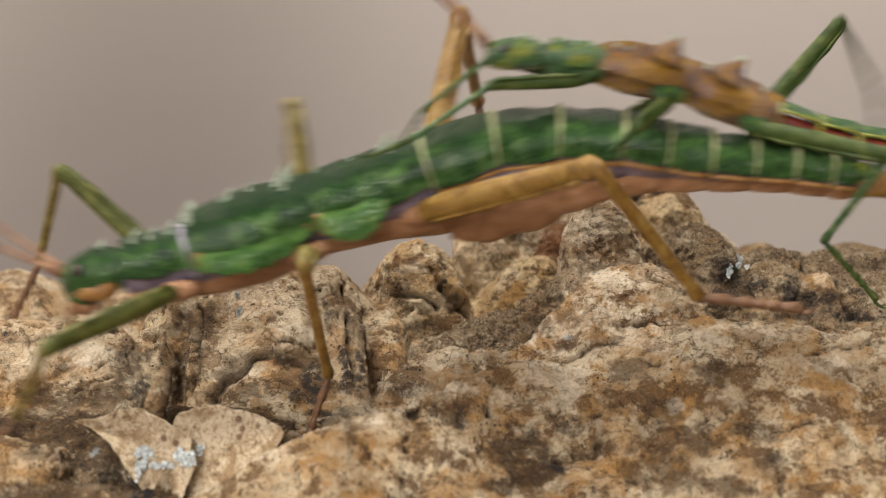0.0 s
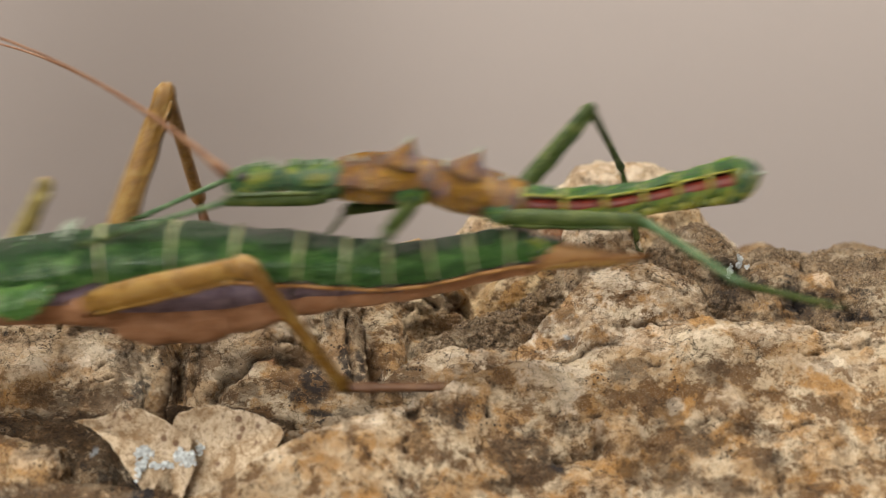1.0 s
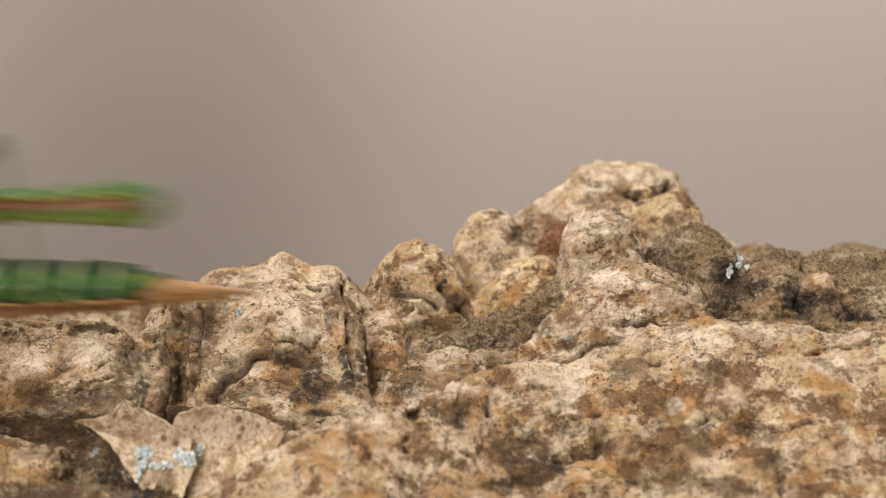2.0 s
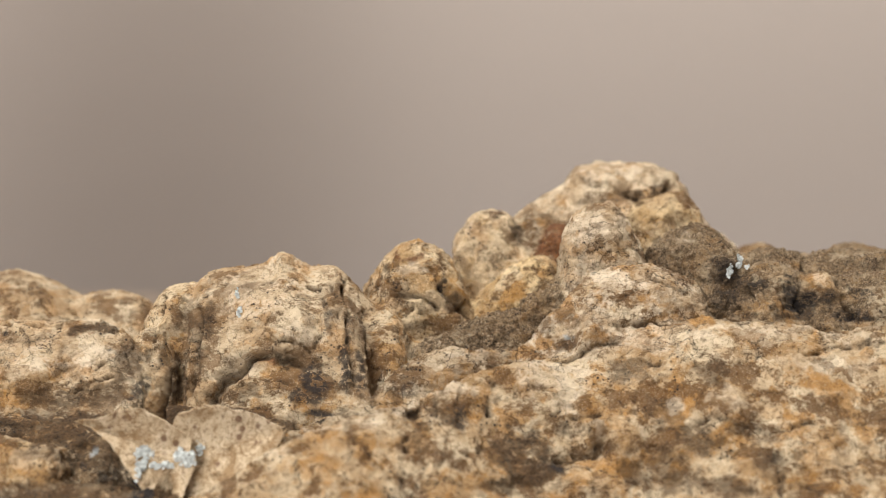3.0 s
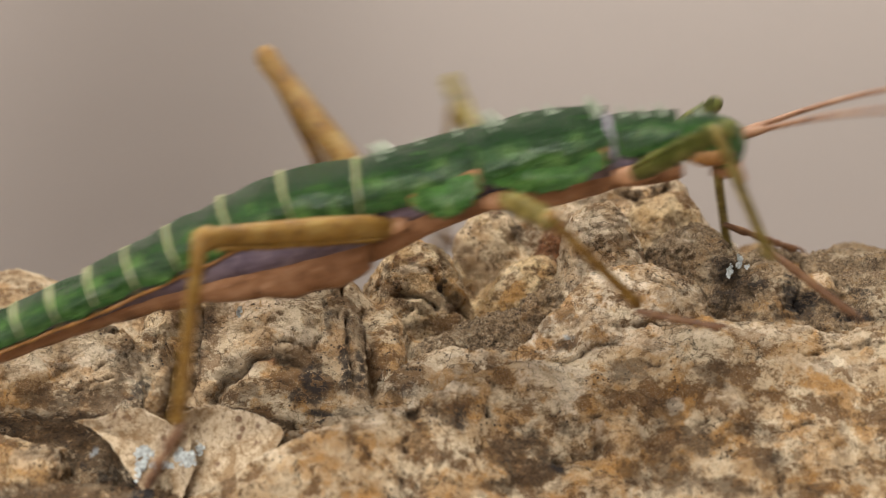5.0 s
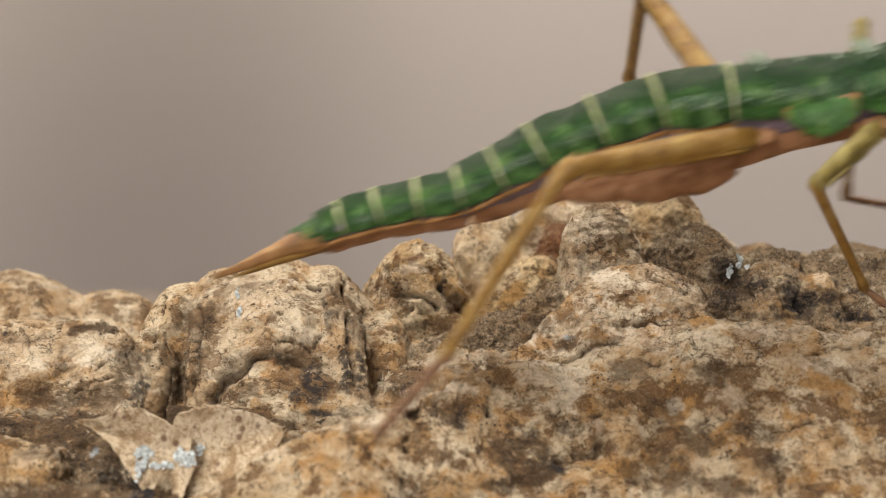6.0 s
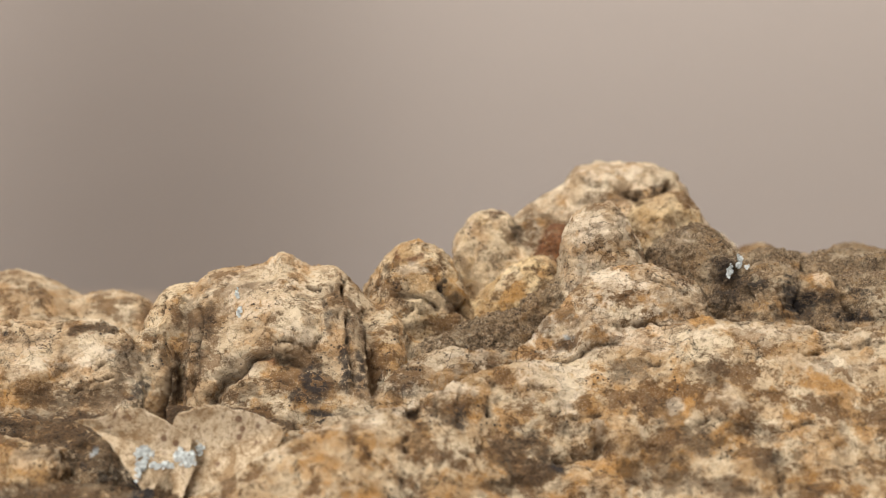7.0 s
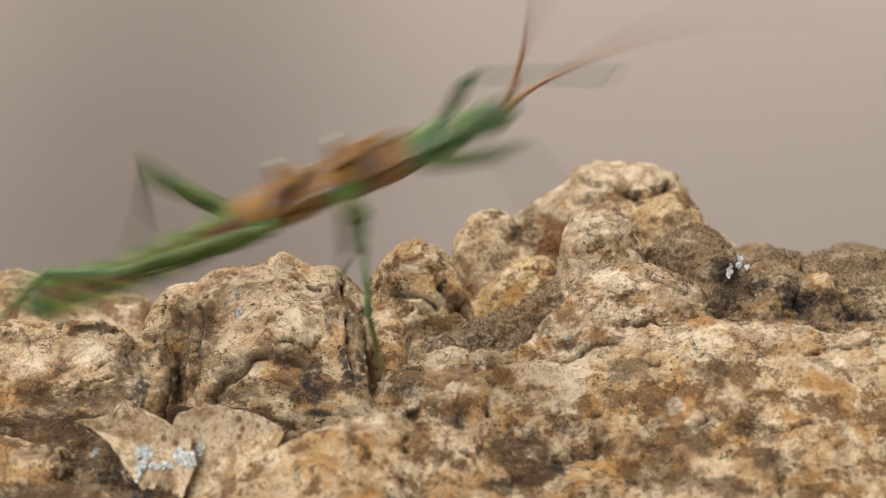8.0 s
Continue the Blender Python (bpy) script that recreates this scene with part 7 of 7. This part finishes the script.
    f.body(4.5, -7, 4, (11.5, 13.2), (6.8, 13.3), (0.3, 11.0), (-10.1, 8.1), (-21.6, 4.5), (-26.9, 3.0), (-32.1, 1.0), (-36.4, -1.7), (-41.2, -5.1), (-46.6, -8.5))
    f.body(4.7, -7, 4, (17.6, 9.2), (12.3, 9.7), (5.8, 9.0), (-5.9, 6.8), (-16.4, 4.5), (-21.9, 3.9), (-27.1, 2.1), (-32.2, -0.8), (-36.7, -3.2), (-40.4, -5.3), (-45.5, -8.0))
    f.body(5.25, -7, 4, (34.0, 14.1), (29.1, 13.9), (23.1, 13.1), (11.7, 11.3), (0.8, 8.4), (-4.4, 7.8), (-9.6, 6.0), (-14.6, 3.7), (-18.8, 1.8), (-23.0, -0.0), (-38.1, -5.3))
    f.body(5.8, -7, 4, (52.1, 16.2), (46.9, 15.7), (40.5, 14.5), (29.1, 14.0), (18.5, 12.7), (13.8, 12.3), (8.6, 11.3), (3.4, 8.7), (-2.3, 5.7), (-7.5, 3.3), (-12.8, 1.2), (-17.5, -0.6), (-27.3, -4.8))
    f.body(6.0, -7, 3, (48.4, 17.2), (42.2, 16.2), (36.6, 15.3), (26.2, 14.6), (20.5, 14.1), (15.4, 12.6), (9.7, 10.4), (5.5, 7.9), (1.9, 6.1), (-1.3, 5.2), (-4.9, 4.7), (-9.1, 3.4), (-19.3, -0.6))
    f.body(6.2, -7, 2, (48.4, 17.7), (42.2, 17.1), (32.1, 16.2), (26.7, 15.7), (21.8, 15.0), (16.9, 13.2), (12.0, 10.4), (8.4, 8.4), (4.7, 7.2), (1.6, 6.5), (-1.5, 5.9), (-4.4, 4.2), (-13.8, 0.2))
    f.body(6.5, -7, 2, (58.7, 18.3), (54.1, 18.0), (43.8, 16.4), (38.9, 15.3), (33.5, 13.3), (28.1, 11.5), (23.7, 9.5), (19.6, 7.8), (15.9, 6.5), (12.8, 5.9), (9.2, 5.4), (6.1, 3.8), (-3.9, 0.8))
    f.body(6.8, -7, 1, (78.6, 14.1), (68.2, 13.6), (58.0, 10.7), (47.7, 7.3), (40.9, 5.7), (37.4, 5.0), (34.2, 4.7), (30.6, 3.8), (20.2, 2.9))
    f.leg(3.3, "front", 1, (-42.0, 3.0), (-34.9, -2.0), (-32.3, -7.1), 3)
    f.leg(3.5, "front", 1, (-27.6, 2.5), (-20.1, -1.8), (-17.7, -10.4), 3)
    f.leg(3.5, "mid", -1, (-40.1, -9.6), (-32.4, -18.6), (-29.5, -21.2), -20)
    f.leg(3.7, "front", -1, (-21.8, 6.8), (-8.5, 2.0), (-4.7, -0.5), -14)
    f.leg(3.7, "front", 1, (-16.1, 2.6), (-11.2, -6.6), (-6.8, -9.1), -13)
    f.leg(3.7, "mid", -1, (-37.6, -9.6), (-31.4, -17.5), (-29.0, -19.9), -20)
    f.leg(3.7, "mid", 1, (-36.4, 5.7), (-32.1, 0.7), (-30.5, -0.4), 3)
    f.leg(4.0, "mid", -1, (-33.3, -5.1), (-29.9, -17.1), (-28.7, -20.7), -20)
    f.leg(4.0, "mid", 1, (-25.1, 8.5), (-21.1, 1.9), (-19.5, 0.2), 3)
    f.leg(4.0, "hind", -1, (-40.0, 3.0), (-42.0, -12.4), (-40.1, -16.6), -14)
    f.leg(4.0, "hind", 1, (-51.1, 9.0), (-46.4, 0.7), (-43.2, -0.4), 3)
    f.leg(4.2, "front", 1, (-5.7, 15.7), (5.3, 8.5), (9.6, 6.6), 3)
    f.leg(4.2, "mid", 1, (-23.1, 10.7), (-21.6, 3.0), (-20.0, 0.7), 3)
    f.leg(4.2, "hind", -1, (-37.2, 1.4), (-35.3, -17.6), (-34.2, -20.7), -20)
    f.leg(4.2, "hind", 1, (-44.3, 8.7), (-39.9, -0.4), (-38.3, -2.0), 3)
    f.leg(4.2, "mid", -1, (-28.8, -3.3), (-20.0, -8.2), (-17.0, -10.3), -14)
    f.leg(4.5, "mid", 1, (-19.2, 10.7), (-14.5, 7.4), (-13.4, 3.0), 3)
    f.leg(4.5, "hind", -1, (-29.8, 3.4), (-32.0, -13.1), (-35.2, -19.2), -20)
    f.leg(4.5, "hind", 1, (-32.0, 18.7), (-32.8, 5.7), (-32.7, 1.9), 3)
    f.leg(4.6, "front", 1, (17.0, 11.4), (24.8, 4.1), (30.1, -0.2), 3)
    f.leg(4.6, "hind", 1, (-26.8, 18.7), (-22.7, 6.0), (-22.2, 3.5), 3)
    f.leg(4.6, "hind", -1, (-28.1, 2.1), (-31.5, -12.4), (-36.1, -20.3), -14)
    f.leg(4.7, "front", -1, (15.0, 16.1), (20.4, 5.8), (23.5, 3.0), -14)
    f.leg(4.7, "front", 1, (22.2, 9.6), (24.8, 2.7), (29.0, -0.4), 3)
    f.leg(4.7, "mid", 1, (-14.4, 11.1), (-15.0, 6.3), (-14.5, 3.0), 3)
    f.leg(4.7, "hind", -1, (-27.0, 2.9), (-32.6, -14.4), (-35.2, -19.2), -20)
    f.leg(4.7, "hind", 1, (-26.3, 18.4), (-21.9, 5.2), (-21.1, 1.9), 3)
    f.leg(5.25, "front", -1, (31.8, 12.6), (37.7, -1.0), (43.8, -4.1), -14)
    f.leg(5.25, "mid", -1, (16.8, 9.1), (24.1, -2.1), (31.2, -4.1), -14)
    f.leg(5.25, "hind", -1, (-12.8, 6.6), (-14.5, -11.3), (-17.1, -15.5), -14)
    f.leg(5.25, "hind", 1, (-7.8, 20.5), (-3.5, 9.6), (-2.4, 7.4), 3)
    f.leg(5.8, "hind", -1, (3.6, 10.1), (-1.0, -7.7), (-3.8, -12.3), -14)
    f.leg(5.8, "hind", 1, (13.3, 24.5), (15.9, 15.0), (16.2, 10.7), 3)
    f.leg(5.8, "mid", -1, (29.9, 6.0), (38.2, -3.1), (41.3, -5.1), -14)
    f.leg(5.8, "mid", 1, (26.4, 21.0), (28.7, 13.9), (29.3, 10.7), 3)
    f.leg(6.0, "hind", 1, (19.8, 25.0), (19.9, 16.1), (20.3, 11.8), 3)
    f.leg(6.0, "mid", -1, (31.9, 8.5), (39.0, -2.6), (42.4, -5.1), -14)
    f.leg(6.2, "hind", -1, (29.0, 25.3), (30.7, 5.1), (32.7, -4.1), -14)
    f.leg(6.2, "hind", 1, (23.1, 24.5), (22.5, 17.8), (22.1, 12.9), 3)
    f.leg(6.2, "mid", -1, (35.4, 10.1), (38.9, -1.0), (42.4, -5.1), -14)
    f.leg(6.5, "hind", -1, (34.1, 17.7), (35.1, -0.5), (30.5, -6.3), -14)
    f.leg(6.5, "hind", 1, (29.0, 21.6), (25.9, 13.1), (24.4, 9.6), 3)
    f.leg(6.8, "hind", -1, (50.7, 16.1), (50.3, -0.0), (46.4, -6.2), -14)
    f.leg(3.3, "front", -1, (-38.4, -4.4), (-27.8, -15.1), (-19.5, -17.1), -18)
    f.leg(3.4, "front", -1, (-36.7, -4.4), (-26.9, -15.9), (-19.5, -17.4), -18)
    f.leg(3.5, "front", -1, (-28.5, -4.1), (-26.1, -15.6), (-19.5, -17.4), -18)
    f.leg(3.6, "front", -1, (-25.3, 6.2), (-26.9, -4.0), (-26.5, -6.9), -13)
    f.leg(4.5, "front", 1, (17.8, 12.1), (24.1, 10.4), (27.4, 7.9), 3)
    f.leg(6.0, "hind", -1, (10.4, 9.7), (-1.2, -8.8), (-4.0, -12.1), -15)
    f.leg(0.5, "hind", 1, (-9.3, 5.1), (-7.8, -10.1), (0.3, -11.4), -15)
    f.leg(3.8, "front", -1, (-9.6, 1.1), (5.4, -4.0), (11.5, -5.1), -13)
    f.leg(3.9, "front", -1, (-1.5, 2.1), (11.5, -2.7), (20.7, -4.0), -13)
    f.leg(4.0, "front", -1, (1.6, 2.5), (15.1, -3.5), (23.7, -3.8), -13)
    f.leg(4.2, "front", -1, (4.8, 7.5), (15.6, -3.5), (23.7, -3.8), -13)
    f.leg(4.5, "front", -1, (11.6, 13.6), (18.4, -3.5), (24.0, -3.6), -13)
    f.leg(4.5, "mid", -1, (-2.7, 6.4), (12.8, -4.2), (18.1, -5.7), -13)
    f.leg(4.6, "front", -1, (13.8, 14.0), (18.5, -3.7), (24.0, -3.6), -13)
    f.leg(4.6, "mid", -1, (2.2, 3.0), (13.0, -4.8), (19.2, -5.9), -13)
    f.leg(4.7, "mid", -1, (2.6, 2.4), (13.0, -4.9), (19.2, -5.9), -13)
    f.leg(3.8, "front", 1, (-13.6, -0.1), (-11.5, -9.2), (-6.9, -11.1), -3.4)
    f.leg(3.9, "front", 1, (-13.0, -1.1), (-11.6, -9.8), (-6.9, -11.1), -3.4)
    f.leg(4.0, "front", 1, (-12.5, -2.2), (-11.6, -10.0), (-6.9, -11.1), -3.4)
    f.leg(0.0, "front", -1, (-39.1, 10.0), (-40.6, -2.6), (-42.9, -7.3), 3)
    f.leg(0.0, "mid", -1, (-14.9, 18.0), (-14.9, 7.4), (-14.7, 5.7), 3)
    f.feel(3.1, -7, (-44.1, 2.1), (-47.2, 5.2))
    f.feel(3.3, -7, (-20.1, 3.1), (-23.4, 20.8))
    f.feel(3.5, -7, (3.4, 5.8), (0.3, 4.6))
    f.feel(3.7, -7, (14.4, 6.8), (3.4, 19.3))
    f.feel(4.0, -7, (34.6, 11.0), (7.2, 9.4, 28))
    f.feel(4.2, -7, (31.7, 23.4), (8.5, 23.9))
    f.feel(4.5, -7, (31.4, 15.0), (26.6, 9.8, 24))
    f.feel(4.7, -7, (42.4, 9.7), (37.4, 1.8))
    f.body(4.1, -7, 4, (-4.5, 4.7), (-10.1, 5.0), (-17.0, 2.4), (-29.0, 0.7), (-39.8, -1.3), (-45.8, -2.5), (-55.7, -4.7))
    f.body(3.0, -7, 3, (-67.5, -5.3), (-72.7, -4.5), (-86.3, -4.3), (-96.3, -4.5), (-102.7, -4.8))
    f.feel(3.0, -7, (-69.7, 23.9), (-65.6, 23.9))
    f.turn(7.0, 97, 0, 8, 0)
    f.turn(7.3, 125, 0, 6, 0)
    f.turn(8.0, 126, 0, 6, 0)
    # the male climbs off, waits and runs back last
    m.turn(2.1, -64, -7, 6, 180)
    m.turn(2.4, -120, 2, 4, 176)
    m.turn(2.7, -165, 6, 0, 130)
    m.turn(3.0, -170, 4, -1, 60)
    m.turn(3.3, -168, 0, -1, 4)
    m.turn(7.0, -168, -2, -1, 0)
    m.turn(7.3, -110, -2, -1, 0)
    m.body(7.5, -6, 2, (-44.9, 0.1), (-50.2, -0.2), (-69.7, -1.2), (-78.2, -2.3), (-88.8, -2.8))
    m.body(7.6, -6, 3, (-36.2, 0.5), (-41.3, 0.1), (-46.0, -0.2), (-61.8, -1.2), (-67.7, -1.8), (-83.5, -2.8))
    m.body(7.7, -6, 3, (-28.9, 0.6), (-34.1, 0.4), (-38.6, -0.1), (-55.0, -1.5), (-62.4, -2.3), (-73.0, -3.4))
    m.body(7.8, -6, 4, (-13.1, 1.3), (-18.1, 1.4), (-22.8, 1.1), (-30.2, -0.3), (-37.6, -2.0), (-42.4, -2.8), (-57.2, -4.4))
    m.body(7.9, -6, 4, (-3.6, 6.1), (-8.6, 5.3), (-13.3, 4.3), (-20.7, 2.9), (-28.6, 1.3), (-33.4, -0.1), (-38.1, -1.0), (-42.4, -1.8), (-49.3, -2.8))
    m.body(8.0, -6, 4, (5.0, 13.3), (0.8, 11.5), (-3.6, 9.6), (-11.2, 6.6), (-18.6, 3.4), (-23.4, 0.9), (-27.6, -1.0), (-31.3, -2.2), (-35.6, -3.4))
    m.body(7.45, -6, 2, (-48.3, 0.0), (-53.6, -0.3), (-73.1, -1.3), (-81.6, -2.4), (-92.2, -2.9))
    m.leg(7.45, "front", -1, (-43.6, -7.6), (-37.2, -13.0), (-33.6, -16.6), -13)
    m.leg(7.5, "front", -1, (-43.0, -7.4), (-36.8, -13.2), (-33.6, -16.6), -13)
    m.feel(7.5, -6, (-45.2, 23.9), (-42.6, 23.9))
    m.leg(7.6, "front", -1, (-37.3, -2.1), (-35.7, -9.7), (-33.3, -14.8), -17)
    m.leg(7.6, "front", 1, (-39.6, 2.0), (-37.6, -3.6), (-35.4, -4.7), 2)
    m.leg(7.6, "mid", -1, (-45.0, -2.6), (-44.2, -9.7), (-42.4, -13.8), -17)
    m.leg(7.7, "front", 1, (-30.7, 4.6), (-23.8, -2.4), (-21.1, -3.6), 2)
    m.leg(7.7, "front", -1, (-31.6, -1.6), (-29.2, -8.2), (-26.2, -10.2), -17)
    m.leg(7.7, "mid", -1, (-38.0, -3.6), (-39.3, -11.7), (-37.4, -14.8), -17)
    m.leg(7.8, "front", -1, (-12.5, 0.3), (-4.8, -5.2), (0.8, -7.0), -11)
    m.leg(7.8, "front", 1, (-22.6, 8.0), (-17.1, 5.8), (-14.4, 3.1), 2)
    m.leg(7.8, "mid", -1, (-32.6, -4.9), (-37.0, -13.6), (-37.6, -15.7), -11)
    m.leg(7.8, "mid", 1, (-29.0, 5.0), (-27.1, 0.3), (-26.6, -2.4), 2)
    m.leg(7.8, "hind", -1, (-40.7, 1.6), (-46.6, -6.7), (-50.8, -8.8), -11)
    m.leg(7.8, "hind", 1, (-46.2, 0.9), (-51.4, -6.9), (-54.2, -9.1), 2)
    m.leg(7.9, "front", -1, (-7.3, 3.9), (-3.7, -4.6), (-2.3, -6.8), -11)
    m.leg(7.9, "front", 1, (-5.5, 14.6), (3.6, 10.2), (10.7, 9.7), 2)
    m.leg(7.9, "mid", -1, (-15.1, 1.6), (-11.5, -4.6), (-9.5, -8.8), -11)
    m.leg(7.9, "mid", 1, (-20.0, -1.3), (-16.7, -6.9), (-15.7, -9.1), 2)
    m.leg(7.9, "hind", -1, (-35.6, -1.8), (-43.4, -4.6), (-46.6, -6.7), -11)
    m.leg(7.9, "hind", 1, (-32.8, 12.7), (-39.0, 5.8), (-41.3, 0.9), 2)
    m.leg(8.0, "front", -1, (6.4, 10.3), (10.3, 4.7), (11.0, 3.7), -11)
    m.leg(8.0, "front", 1, (2.5, 16.7), (11.7, 16.7), (16.6, 16.5), 2)
    m.leg(8.0, "mid", -1, (-7.1, 4.7), (-6.6, -4.6), (-5.0, -11.5), -11)
    m.leg(8.0, "mid", 1, (-9.0, -0.2), (-10.1, -3.6), (-10.7, -6.9), 2)
    m.leg(8.0, "hind", -1, (-27.9, 0.0), (-37.2, -1.5), (-40.3, -4.6), -11)
    m.leg(8.0, "hind", 1, (-29.6, 8.6), (-29.8, 2.0), (-30.9, -1.9), 2)
    m.feel(7.6, -6, (-32.6, 21.8), (-11.8, 1.4))
    m.feel(7.7, -6, (-6.5, 0.4), (-15.9, 8.3))
    m.feel(7.8, -6, (3.5, 2.0), (-8.6, 9.3))
    m.feel(7.9, -6, (20.7, 11.4), (7.1, 18.2))
    m.feel(8.0, -6, (10.1, 24.4), (23.7, 19.8))
    m.body(7.833, -6, 4, (-11.5, 1.7), (-16.8, 1.7), (-21.5, 1.3), (-28.9, -0.1), (-36.3, -1.8), (-41.1, -2.6), (-55.6, -4.2))
    m.body(7.767, -6, 4, (-14.4, 0.8), (-19.7, 0.9), (-24.4, 0.6), (-31.8, -0.8), (-39.2, -2.5), (-44.0, -3.1), (-58.8, -4.5))
    f.key()
    m.key()


motions()
